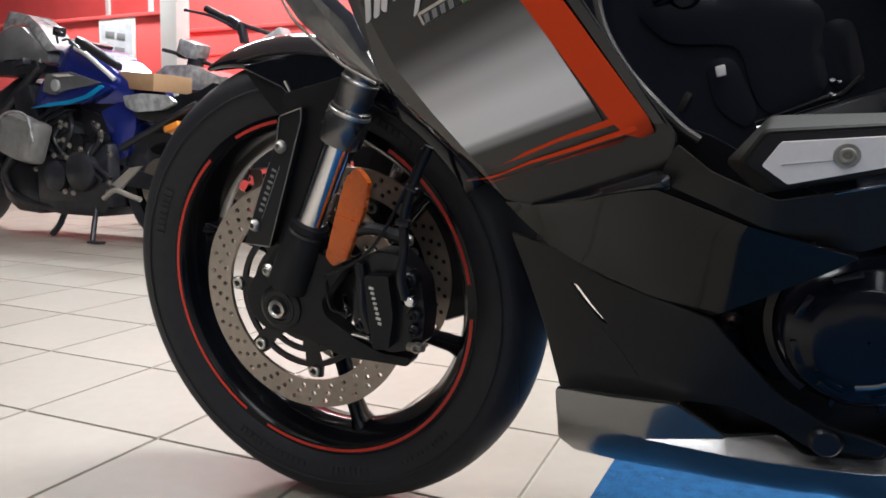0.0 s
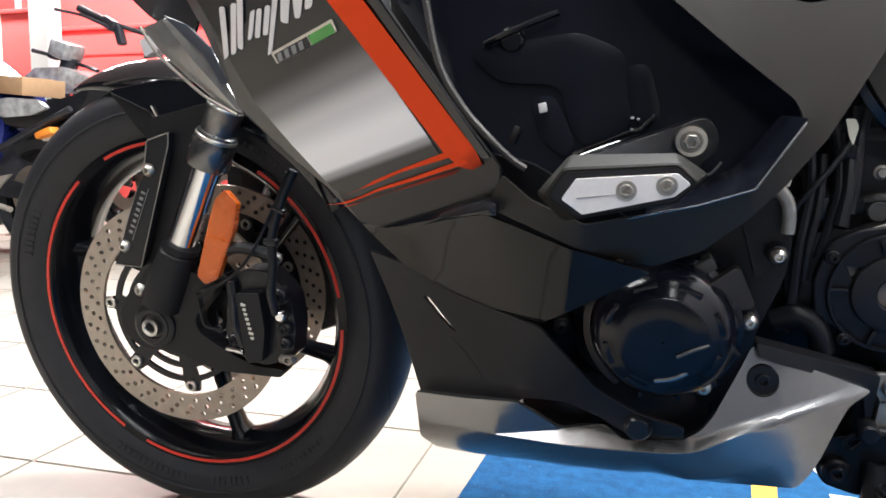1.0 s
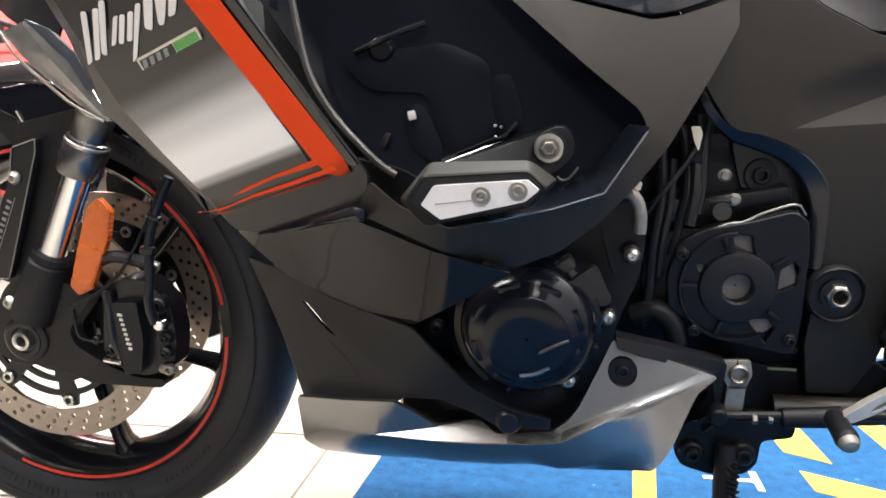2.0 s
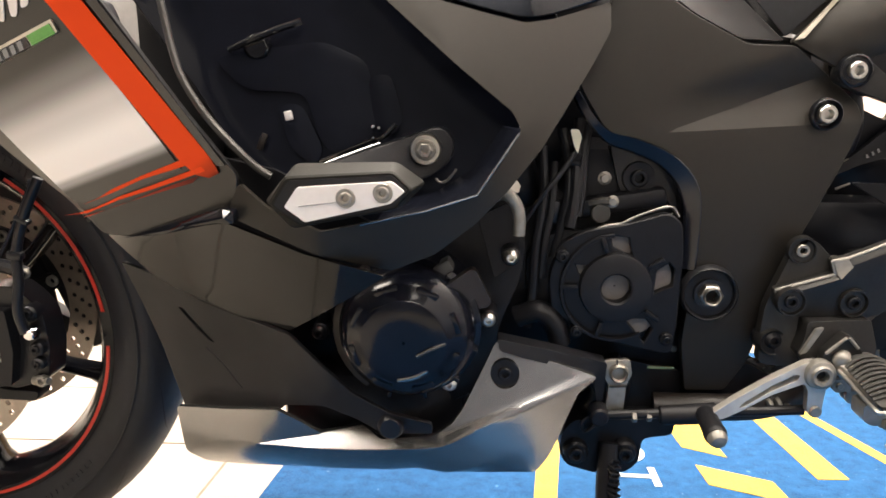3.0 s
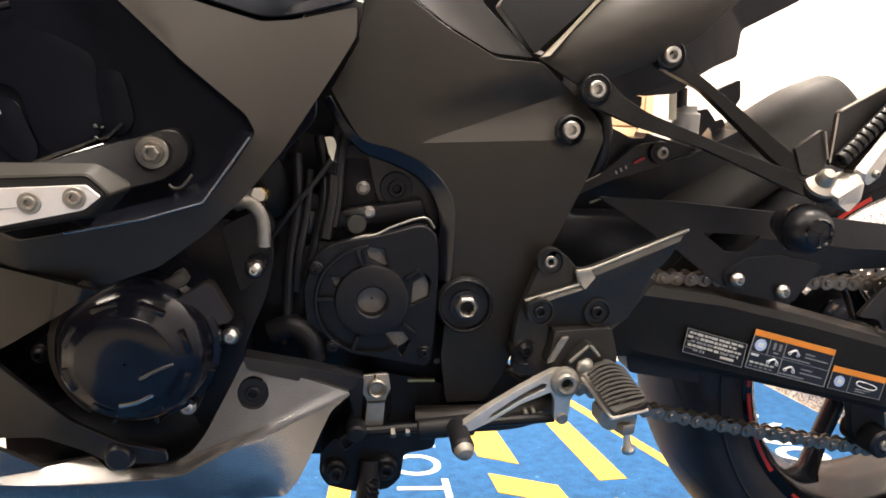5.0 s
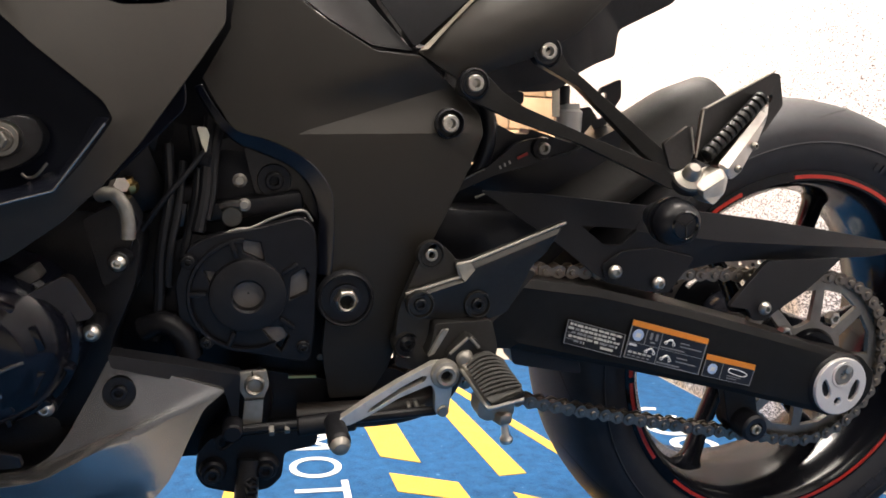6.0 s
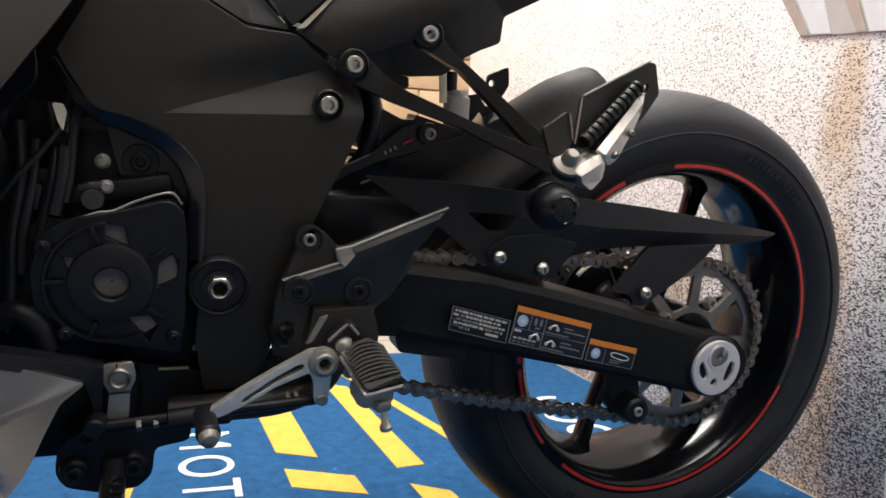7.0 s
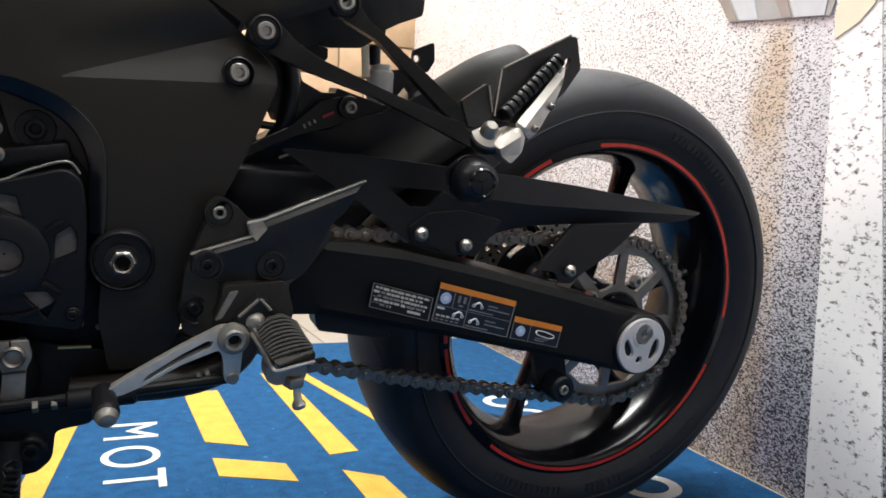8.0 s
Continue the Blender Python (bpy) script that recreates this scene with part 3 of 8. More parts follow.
wall_print("printed_line", [(0.780, 0.0), (0.792, 0.35), (0.805, 0.70), (0.822, 1.30), (0.795, 1.30), (0.725, 0.68), (0.690, 0.37), (0.651, 0.0)], band_speckle, "white road line with sparse dark flecks")
wall_print("printed_kerb", [(1.020, 0.774), (1.064, 0.838), (1.12, 0.92), (1.12, 1.25), (0.80, 1.25), (0.797, 0.80), (0.815, 0.749)], print_mid, "grey printed kerb shape", 0.004)
for corners, mat in (([(1.021, 0.776), (1.064, 0.838), (1.12, 0.92), (1.09, 0.92), (1.040, 0.838), (1.001, 0.773)], print_dusk), ([(0.996, 0.774), (1.034, 0.838), (1.08, 0.92), (1.03, 0.92), (0.980, 0.838), (0.955, 0.768)], print_pale),
                     ([(0.905, 0.762), (0.945, 0.838), (0.98, 0.92), (0.955, 0.92), (0.918, 0.838), (0.885, 0.759)], print_dusk), ([(0.880, 0.758), (0.912, 0.838), (0.94, 0.92), (0.83, 0.92), (0.815, 0.80), (0.824, 0.751)], print_pale)):
    wall_print("printed_stripe", corners, mat, "stripe of the printed kerb", 0.0055)
wall_print("printed_patch", [(0.803, 0.712), (0.806, 0.748), (0.790, 0.80), (0.735, 0.80), (0.742, 0.752), (0.765, 0.730)], print_sand, "pale sand-coloured printed patch", 0.004)

# ---- carpet under the machine ----
CARPET = 0.003
carpet = part("carpet", block((0.553, 0.755, CARPET / 2), (1.52, 2.5, CARPET), edge=0.001), carpet_blue)
tagged(carpet, "blue promotional carpet with yellow bars and white letters", "carpet")


def carpet_mark(name, corners, mat, label):
    bm = bmesh.new()
    top = [bm.verts.new((x, y, CARPET + 0.0012)) for x, y in corners]
    low = [bm.verts.new((x, y, CARPET - 0.002)) for x, y in corners]
    bm.faces.new(top)
    for i in range(len(corners)):
        j = (i + 1) % len(corners)
        bm.faces.new([top[i], low[i], low[j], top[j]])
    return part(name, bm, mat, carpet, label)


def ring_mark(cx, cy, rx, ry, w, a0=0, a1=360):
    n = 28
    outer = [(cx + rx * math.cos(radians(a0 + (a1 - a0) * i / n)), cy + ry * math.sin(radians(a0 + (a1 - a0) * i / n))) for i in range(n + 1)]
    inner = [(cx + (rx - w) * math.cos(radians(a0 + (a1 - a0) * i / n)), cy + (ry - w) * math.sin(radians(a0 + (a1 - a0) * i / n))) for i in range(n + 1)]
    bm = bmesh.new()
    for i in range(n):
        bm.faces.new([bm.verts.new((x, y, CARPET + 0.0012)) for x, y in (outer[i], outer[i + 1], inner[i + 1], inner[i])])
    bmesh.ops.remove_doubles(bm, verts=bm.verts, dist=1e-5)
    return part("letter", bm, carpet_white, carpet, "white letter shape in the carpet")


YELLOW = [[(0.462, 1.60), (0.532, 1.60), (0.549, 1.252), (0.481, 1.29)],
          [(0.640, 1.72), (0.690, 1.69), (0.724, 1.183), (0.673, 1.177)],
          [(0.695, 1.80), (0.720, 1.80), (0.850, 1.22), (0.825, 1.22)],
          [(0.486, 1.212), (0.595, 1.158), (0.601, 1.082), (0.489, 1.134)],
          [(0.676, 1.108), (0.732, 1.066), (0.752, 0.87), (0.690, 0.87)],
          [(0.232, 1.44), (0.275, 1.44), (0.238, 0.97), (0.205, 0.97)],
          [(0.395, 1.62), (0.432, 1.62), (0.428, 1.56), (0.395, 1.57)]]
for corners in YELLOW:
    carpet_mark("yellow_bar", [(x - 0.003, y - 0.009) for x, y in corners], carpet_yellow, "yellow bar woven into the carpet")

font_rows = (("M", 0.3195, 1.428), ("O", 0.3195, 1.305), ("T", 0.326, 1.192))
for text, lx, ly in font_rows:
    curve = bpy.data.curves.new("letter", "FONT")
    curve.body, curve.size, curve.extrude = text, 0.128, 0.0006
    ob = new("letter", curve)
    dg = bpy.context.evaluated_depsgraph_get()
    me = bpy.data.meshes.new_from_object(ob.evaluated_get(dg))
    bpy.data.objects.remove(ob)
    me.materials.clear()
    me.materials.append(carpet_white)
    ob = new("letter", me)
    ob.parent = carpet
    ob.matrix_basis = pose(lx - 0.003, ly - 0.009, CARPET + 0.0006, 0, 0, -90)
    tagged(ob, "white woven letter")
carpet_mark("letter", [(0.345, 1.055), (0.432, 1.055), (0.432, 1.035), (0.345, 1.035)], carpet_white, "white letter stroke in the carpet")
ring_mark(1.125, 0.905, 0.052, 0.048, 0.020)
ring_mark(1.11, 1.375, 0.050, 0.045, 0.018)
ring_mark(1.13, 1.475, 0.050, 0.045, 0.018, 60, 330)
ring_mark(1.11, 1.275, 0.050, 0.045, 0.018)


# ---- the motorcycle ----
bike = thing("motorcycle", pose(0.184, 0.879, 0.0, 7.0, 0, 2.2),
             "black and graphite sport motorcycle with orange stripes on its side stand", "motorcycle")
FX, FZ, RX, RZ = -0.718, 0.3065, 0.738, 0.320


def wheel(name, cx, cz, r_out, half, rim_half, spokes, phase, arcs, label):
    w = thing(name, Matrix(), label, "")
    del w["label"]
    w.parent = bike
    tagged(w, label)
    c = (cx, 0, cz)
    b = rim_half
    prof = [(0.221, -b + 0.004), (0.231, -b - 0.003), (0.243, -half + 0.004), (0.255, -half), (0.266, -half + 0.001)]
    prof += [(r_out - (r_out - 0.268) * (1 - math.cos(u)) ** 0.95, -(half - 0.001) * math.sin(u) ** 0.92) for u in [radians(80 - 8 * k) for k in range(10)]] + [(r_out, 0)]
    prof = prof + [(r, -y) for r, y in reversed(prof[:-1])] + [(0.216, b - 0.01), (0.216, -b + 0.01)]
    tyre = part("tyre", lathe(prof, c, 160), rubber, w, "black sport tyre with fine grooves", 40)
    part("sidewall_ring", lathe([(0.2615, -half - 0.0006), (0.2630, -half - 0.0016), (0.2645, -half - 0.0006), (0.2630, -half + 0.002)], c, 128), rubber, tyre)

    def crown_at(u):
        """Radius and depth of the tread at u degrees from its middle."""
        q = radians(u)
        return r_out - (r_out - 0.268) * (1 - math.cos(q)) ** 0.95, -(half - 0.001) * math.sin(q) ** 0.92 if u > 0 else 0.0

    marks = bmesh.new()
    for a0, n, r, h in ((238, 13, 0.247, 0.010), (274, 7, 0.2475, 0.012), (300, 10, 0.247, 0.006), (48, 13, 0.247, 0.010), (150, 8, 0.2475, 0.012)):
        for k in range(n):
            chip = block((0, 0, 0), (0.0042 if k % 3 else 0.0064, 0.0012, h))
            a = radians(a0 + 2.1 * k)
            bmesh.ops.transform(chip, matrix=Matrix.Translation((cx + r * math.cos(a), -half + 0.0018, cz + r * math.sin(a))) @ Matrix.Rotation(math.pi / 2 - a, 4, "Y") @ Matrix.Rotation(radians(14), 4, "X"), verts=chip.verts)
            marks = join(marks, chip)
    tagged(part("raised_mark", marks, rubber, tyre, "raised unreadable sidewall marking"), kind="stuff")
    # Dark strips laid on the tread paint the shade of its grooves.
    for k in range(14):
        bm = bmesh.new()
        row = []
        for s in range(9):
            u = 16 + 44 * s / 8
            wide = 0.0016 * math.sin(math.pi * (s + 0.6) / 9.2)
            r, y = crown_at(u)
            a = radians(360 / 14 * k + 16 * (s / 8) ** 1.4)
            t = Vector((-math.sin(a), 0, math.cos(a)))
            o = Vector((cx + (r + 0.0004) * math.cos(a), y - 0.0004, cz + (r + 0.0004) * math.sin(a)))
            row.append([bm.verts.new(o - t * wide), bm.verts.new(o + t * wide)])
        for ra, rb in zip(row, row[1:]):
            bm.faces.new([ra[0], ra[1], rb[1], rb[0]])
        part("tread_groove", bm, recess_shade, tyre)
    rim = [(0.2285, -b - 0.002), (0.2285, -b + 0.004), (0.218, -b + 0.012), (0.212, 0), (0.218, b - 0.012), (0.2285, b - 0.004), (0.2285, b + 0.002),
           (0.2165, b + 0.003), (0.209, b - 0.006), (0.203, b * 0.45), (0.197, 0.008), (0.197, -0.008), (0.203, -b * 0.45), (0.209, -b + 0.006), (0.2165, -b - 0.003)]
    rm = part("rim", lathe(rim, c, 128), rim_black, w, "gloss black alloy rim", 30)
    for a0, a1, r0, r1 in arcs:
        part("rim_stripe", lathe([(r0, -b - 0.0036), (r1, -b - 0.0036), (r1, -b - 0.0015), (r0, -b - 0.0015)], c, 60, True, (a0, a1)), red_line, rm, "red rim tape")
    part("hub", lathe([(0.022, -b * 0.9), (0.040, -b * 0.9), (0.046, -0.02), (0.046, 0.02), (0.040, b * 0.9), (0.022, b * 0.9)], c, 40), rim_black, w)
    for i in range(spokes):
        a = radians(phase + 360 / spokes * i)
        bm = bmesh.new()
        rings = []
        for s, wide, deep in ((0.038, 0.017, 0.022), (0.09, 0.0100, 0.016), (0.15, 0.0088, 0.015), (0.190, 0.0100, 0.018), (0.206, 0.0185, 0.024)):
            skew = a + radians(6) * (s - 0.12) / 0.1
            o = Vector((math.cos(skew), 0, math.sin(skew))) * s + Vector(c)
            t = Vector((-math.sin(skew), 0, math.cos(skew)))
            rings.append([bm.verts.new(o + t * wide * math.cos(u) + Vector((0, deep * math.sin(u), 0))) for u in [2 * math.pi * k / 12 for k in range(12)]])
        for ra, rb in zip(rings, rings[1:]):
            for k in range(12):
                bm.faces.new([ra[k], ra[(k + 1) % 12], rb[(k + 1) % 12], rb[k]])
        part("spoke", bm, rim_black, w)
    return w


fw = wheel("front_wheel", FX, FZ, 0.3015, 0.0575, 0.044, 6, -84,
           [(99, 117, 0.2195, 0.2235), (131, 236, 0.2195, 0.2235), (246, 357, 0.2195, 0.2235), (368, 417, 0.2195, 0.2235)], "front wheel with gloss black rim and red stripe")
rw = wheel("rear_wheel", RX, RZ, 0.3140, 0.0900, 0.074, 6, 66,
           [(-3, 99, 0.2190, 0.2235), (118, 188, 0.2190, 0.2235), (190, 219, 0.2190, 0.2235), (231, 338, 0.2190, 0.2235)], "rear wheel with gloss black rim and red stripe")


# brake discs with drilled holes, black carriers and silver buttons
def brake_disc(cx, y, cz, r, parent, buttons=6, phase=170, label="drilled steel brake disc"):
    n = 72
    outer, inner = circle(cx, y, cz, r, n), circle(cx, y, cz, r - 0.037, 60)
    holes = []
    for i in range(36):
        for dr, da in ((0.009, 0), (0.0185, 3.3), (0.028, 6.6)):
            a = radians(i * 10 + da)
            holes.append(circle(cx + (r - dr) * math.cos(a), y, cz + (r - dr) * math.sin(a), 0.0034, 10))
    d = part("brake_disc", sheet(outer, (), [inner] + holes, 0.005, grid=0), disc_steel, parent, label, 30)
    carrier_holes = []
    for i in range(buttons):
        a0 = phase + 360 / buttons * (i + 0.5)
        for r0, r1, half in ((0.059, 0.067, 15), (0.074, 0.086, 18)):
            arc = [a0 - half + 2 * half * k / 8 for k in range(9)]
            lp = [(cx + r1 * math.cos(radians(q)), y, cz + r1 * math.sin(radians(q))) for q in arc] + [(cx + r0 * math.cos(radians(q)), y, cz + r0 * math.sin(radians(q))) for q in reversed(arc)]
            carrier_holes.append(lp)
    yc = y + 0.0005
    rim_loop = []
    for i in range(120):
        q = 3.0 * i
        tab = min(abs(((q - phase) % (360 / buttons))), 360 / buttons - ((q - phase) % (360 / buttons)))
        rr = 0.1075 if tab < 6 else 0.0935
        rim_loop.append((cx + rr * math.cos(radians(q)), yc, cz + rr * math.sin(radians(q))))
    part("carrier", sheet(rim_loop, (), carrier_holes + [circle(cx, yc, cz, 0.030, 24)], 0.004, grid=0), plastic_satin, d, "black disc carrier")
    for i in range(buttons):
        q = radians(phase + 360 / buttons * i)
        bolt(d, cx + 0.0985 * math.cos(q), y, cz + 0.0985 * math.sin(q), 0.0080, steel, "socket", 0.004)
    return d


brake_disc(FX, -0.070, FZ, 0.1485, fw, 7, 174)
brake_disc(FX, 0.065, FZ, 0.1485, fw, 7, 174)
brake_disc(RX, 0.085, RZ, 0.110, rw, 5, 20)
# wheel speed ring inside the disc
ring_holes = [circle(FX + 0.0475 * math.cos(radians(7.5 * i)), -0.0635, FZ + 0.0475 * math.sin(radians(7.5 * i)), 0.0024, 4) for i in range(48)]
part("sensor_ring", sheet(circle(FX, -0.0635, FZ, 0.053, 64), (), [circle(FX, -0.0635, FZ, 0.036, 40)] + ring_holes, 0.002, grid=0), plastic_satin, fw)

# ---- front fork, mudguard, brake ----
fork = thing("front_fork", Matrix(), "black front fork with polished stanchions", "")
del fork["label"]
fork.parent = bike
top, foot = Vector((-0.556, 0, 0.660)), Vector((-0.702, 0, 0.352))


def on_fork(s, y):
    p = top.lerp(foot, s)
    return (p.x, y, p.z)


for side in (-1, 1):
    y = 0.104 * side
    part("fork_sleeve", spun([(0, 0.0200), (0.275, 0.0200), (0.28, 0.0212), (0.302, 0.0212), (0.306, 0.0203), (0.372, 0.0203), (0.376, 0.0228), (0.405, 0.0240), (0.41, 0.0250), (0.488, 0.0250), (0.50, 0.0235), (0.505, 0.018)],
                             on_fork(0, y), on_fork(1, y), 36), fork_metal, fork, "dark metal upper fork tube")
    part("stanchion", rod(on_fork(0.5, y), on_fork(0.83, y), 0.0166, seg=36), chrome, fork, "polished steel stanchion")
    for s0, s1, r in ((0.279, 0.289, 0.0216), (0.384, 0.400, 0.0243)):
        part("seal_ring", spun([(0, r - 0.0012), (0.25, r), (0.75, r), (1, r - 0.0012)], on_fork(s0, y), on_fork(s1, y), 36), steel, fork, "bright ring on the fork tube")
    low = part("fork_foot", spun([(0, 0.0180), (0.02, 0.0225), (0.10, 0.0232), (0.13, 0.0215), (0.16, 0.0238), (0.6, 0.0262), (1.0, 0.0262)], on_fork(0.80, y), on_fork(1.06, y), 32), plastic_matte, fork, "matte black lower fork leg")
    boss = pts("-0.775,0,0.318 -0.757,0,0.345 -0.738,0,0.362 -0.728,0,0.378 -0.690,0,0.384 -0.650,0,0.374 -0.626,0,0.366 -0.646,0,0.340 -0.664,0,0.320 -0.661,0,0.301 -0.633,0,0.283 -0.590,0,0.264 -0.548,0,0.262 -0.552,0,0.251 -0.640,0,0.252 -0.700,0,0.272 -0.745,0,0.272 -0.770,0,0.290")
    ly = y - 0.004 if side < 0 else y - 0.013
    part("axle_lug", sheet(rounded([(p[0], ly, p[2]) for p in boss], 0.010), (), (), 0.024, 0.0, grid=0), plastic_matte, low, "", 30, 0.003)
    part("axle_cap", lathe([(0.0, -0.002), (0.008, -0.002), (0.0095, -0.004), (0.0150, -0.004), (0.0165, -0.006), (0.0215, -0.0065), (0.0225, -0.005), (0.0240, -0.005), (0.0285, -0.0025), (0.0292, 0.010)], (FX - 0.004, ly, FZ - 0.001), 40, False), plastic_satin, low)
part("axle_nut", lathe([(0.0062, 0.004), (0.0064, -0.009), (0.0080, -0.0105), (0.0112, -0.0095), (0.0118, -0.001)], (FX - 0.004, -0.110, FZ - 0.001), 24, False), steel, fork, "hollow steel axle end")
part("axle_bore", rod((FX - 0.004, -0.105, FZ - 0.001), (FX - 0.004, -0.1085, FZ - 0.001), 0.0062, 0.0062, 16), recess_shade, fork)
part("bolt_boss", rod((-0.736, -0.096, 0.351), (-0.736, -0.110, 0.351), 0.0105, 0.0100, 20, 0.001), plastic_matte, fork)
bolt(fork, -0.736, -0.110, 0.351, 0.0075, steel, "dome", 0.005)

for y in (-0.100, 0.100):
    part("mudguard_stay", sheet(rounded(pts(f"-0.705,{y},0.560 -0.590,{y},0.585 -0.600,{y},0.520 -0.655,{y},0.440 -0.690,{y},0.384 -0.742,{y},0.380 -0.716,{y},0.440 -0.690,{y},0.500"), 0.01), (), (), 0.008, grid=0), plastic_matte, fork, "", 30, 0.002)

# amber reflector on the fork
refl = rounded(pts("-0.600,-0.118,0.481 -0.586,-0.118,0.465 -0.594,-0.118,0.434 -0.621,-0.118,0.374 -0.638,-0.118,0.366 -0.648,-0.118,0.377 -0.642,-0.118,0.394 -0.624,-0.118,0.446 -0.614,-0.118,0.470"), 0.004)
rf = part("reflector", sheet(refl, (), (), 0.009, 0.0, grid=0), reflector_orange, fork, "amber side reflector", 30, 0.0015)
for i in range(24):
    u = i / 23
    x, z = (-0.5885 - 0.0055 * u / 0.25, 0.464 - 0.030 * u / 0.25) if u < 0.25 else (-0.594 - 0.0265 * (u - 0.25) / 0.75, 0.434 - 0.058 * (u - 0.25) / 0.75)
    part("rib", block((x, -0.1165, z), (0.0055, 0.009, 0.0017), (0, -20, 0)), reflector_orange, rf)
part("lower_lens", sheet(rounded(pts("-0.630,-0.1198,0.427 -0.601,-0.1198,0.420 -0.622,-0.1198,0.377 -0.637,-0.1198,0.370 -0.645,-0.1198,0.379 -0.640,-0.1198,0.394"), 0.003), (), (), 0.003, grid=0), reflector_orange, rf)

# slotted bracket plate ahead of the fork
plate = rounded(pts("-0.699,-0.114,0.536 -0.668,-0.114,0.546 -0.670,-0.114,0.530 -0.727,-0.114,0.381 -0.765,-0.114,0.383 -0.757,-0.114,0.399 -0.726,-0.114,0.468 -0.707,-0.114,0.500"), 0.003)
bp = part("bracket_plate", sheet(plate, (), (), 0.008, grid=0), plastic_satin, fork, "black bracket plate with white lettering", 30, 0.0015)
bolt(bp, -0.7005, -0.1145, 0.5015, 0.0070, steel, "dome", 0.006)
bolt(bp, -0.7465, -0.1145, 0.4075, 0.0070, steel, "dome", 0.006)
for i, wd in enumerate((0.0062, 0.0050, 0.0066, 0.0054, 0.0062, 0.0048, 0.0060, 0.0052)):
    u = i / 7
    part("print_bar", block((-0.712 - 0.0235 * u, -0.1148, 0.474 - 0.048 * u), (wd, 0.0010, 0.0038 if i % 2 else 0.0028), (0, 26, 0), 0.0004), print_grey, bp, "white unreadable print")
for a, b in (pts("-0.7040,-0.1146,0.4790 -0.7355,-0.1146,0.4150"), pts("-0.7175,-0.1146,0.4835 -0.7480,-0.1146,0.4210")):
    part("print_outline", rod(a, b, 0.0004, 0.0004, 6), print_grey, bp)
# Added dark sheet; it blocks the bright background behind the fork.
part("fork_backing", sheet(rounded(pts("-0.740,0.118,0.350 -0.745,0.118,0.470 -0.690,0.118,0.560 -0.600,0.118,0.560 -0.585,0.118,0.350"), 0.02), (), (), 0.01, grid=0), plastic_matte, fork, "black shroud on the far fork leg")
# Steel-coloured rods draw the highlight along the black plate's bevels.
for a, b in (pts("-0.669,-0.1150,0.545 -0.6705,-0.1150,0.531"), pts("-0.698,-0.1150,0.536 -0.669,-0.1150,0.545"), pts("-0.699,-0.1150,0.535 -0.707,-0.1150,0.501"), pts("-0.6705,-0.1150,0.531 -0.727,-0.1150,0.382"), pts("-0.728,-0.1150,0.382 -0.764,-0.1150,0.384")):
    part("plate_edge", rod(a, b, 0.0008, 0.0008, 6), dull_steel, bp, "bright plate edge")

# mudguard over the front tyre
bm = bmesh.new()
rows = []
for i in range(33):
    a = radians(121 - 89 * i / 32)
    rr = 0.335 - 0.012 * min(1.0, i / 12)
    row = []
    for j in range(13):
        u = -1 + 2 * j / 12
        grow = 0.10 + 0.90 * math.sin(math.pi / 2 * min(1.0, i / 13))
        half = 0.076 * grow
        drop = 0.052 * grow * abs(u) ** 3.0
        q = rr - drop
        row.append(bm.verts.new((FX + q * math.cos(a), u * half, FZ + q * math.sin(a))))
    rows.append(row)
for ra, rb in zip(rows, rows[1:]):
    for j in range(12):
        bm.faces.new([ra[j], ra[j + 1], rb[j + 1], rb[j]])
mud = part("mudguard", bm, paint_gloss, fork, "gloss black front mudguard", 50)
sol = mud.modifiers.new("thickness", "SOLIDIFY")
sol.thickness = 0.004
for side in (-1, 1):
    fl = rounded(pts("-0.780,-0.074,0.592 -0.700,-0.082,0.604 -0.640,-0.088,0.604 -0.612,-0.095,0.575 -0.622,-0.098,0.545 -0.664,-0.100,0.532 -0.690,-0.096,0.540 -0.706,-0.090,0.566"), 0.01)
    bm = sheet(fl, (), (), 0.006, 0.004)
    if side > 0:
        for v in bm.verts:
            v.co.y = -v.co.y
    part("mudguard_cheek", bm, paint_gloss, mud, "", 30, 0.002)
part("mudguard_skirt", sheet(rounded(pts("-0.786,-0.062,0.590 -0.712,-0.085,0.566 -0.690,-0.090,0.530 -0.700,-0.090,0.518 -0.735,-0.080,0.545"), 0.006), (), (), 0.004, grid=0), plastic_matte, mud, "", 30, 0.001)
part("guard_ridge", hose(pts("-0.800,-0.052,0.598 -0.740,-0.073,0.605 -0.690,-0.082,0.606 -0.640,-0.088,0.600"), 0.0022, 8, 5), paint_gloss, mud)
part("skirt_edge", hose(pts("-0.706,-0.0905,0.574 -0.697,-0.0935,0.560 -0.690,-0.0950,0.542 -0.687,-0.0955,0.533"), 0.0012, 6, 4), dull_steel, mud, "bright skirt edge")

# brake caliper
cal = part("brake_caliper", sheet(rounded(pts("-0.608,-0.112,0.372 -0.590,-0.112,0.386 -0.560,-0.112,0.386 -0.545,-0.112,0.374 -0.530,-0.112,0.356 -0.526,-0.112,0.317 -0.532,-0.112,0.279 -0.572,-0.112,0.267 -0.606,-0.112,0.278 -0.620,-0.112,0.300 -0.614,-0.112,0.345"), 0.008),
           (), (), 0.034, 0.0, grid=0), plastic_satin, fork, "black radial brake caliper", 30, 0.004)
part("caliper_cover", sheet(rounded(pts("-0.594,-0.126,0.361 -0.563,-0.126,0.363 -0.559,-0.126,0.317 -0.566,-0.126,0.277 -0.587,-0.126,0.274 -0.591,-0.126,0.314"), 0.004), (), (), 0.016, 0.0, grid=0), plastic_matte, cal, "", 30, 0.0022)
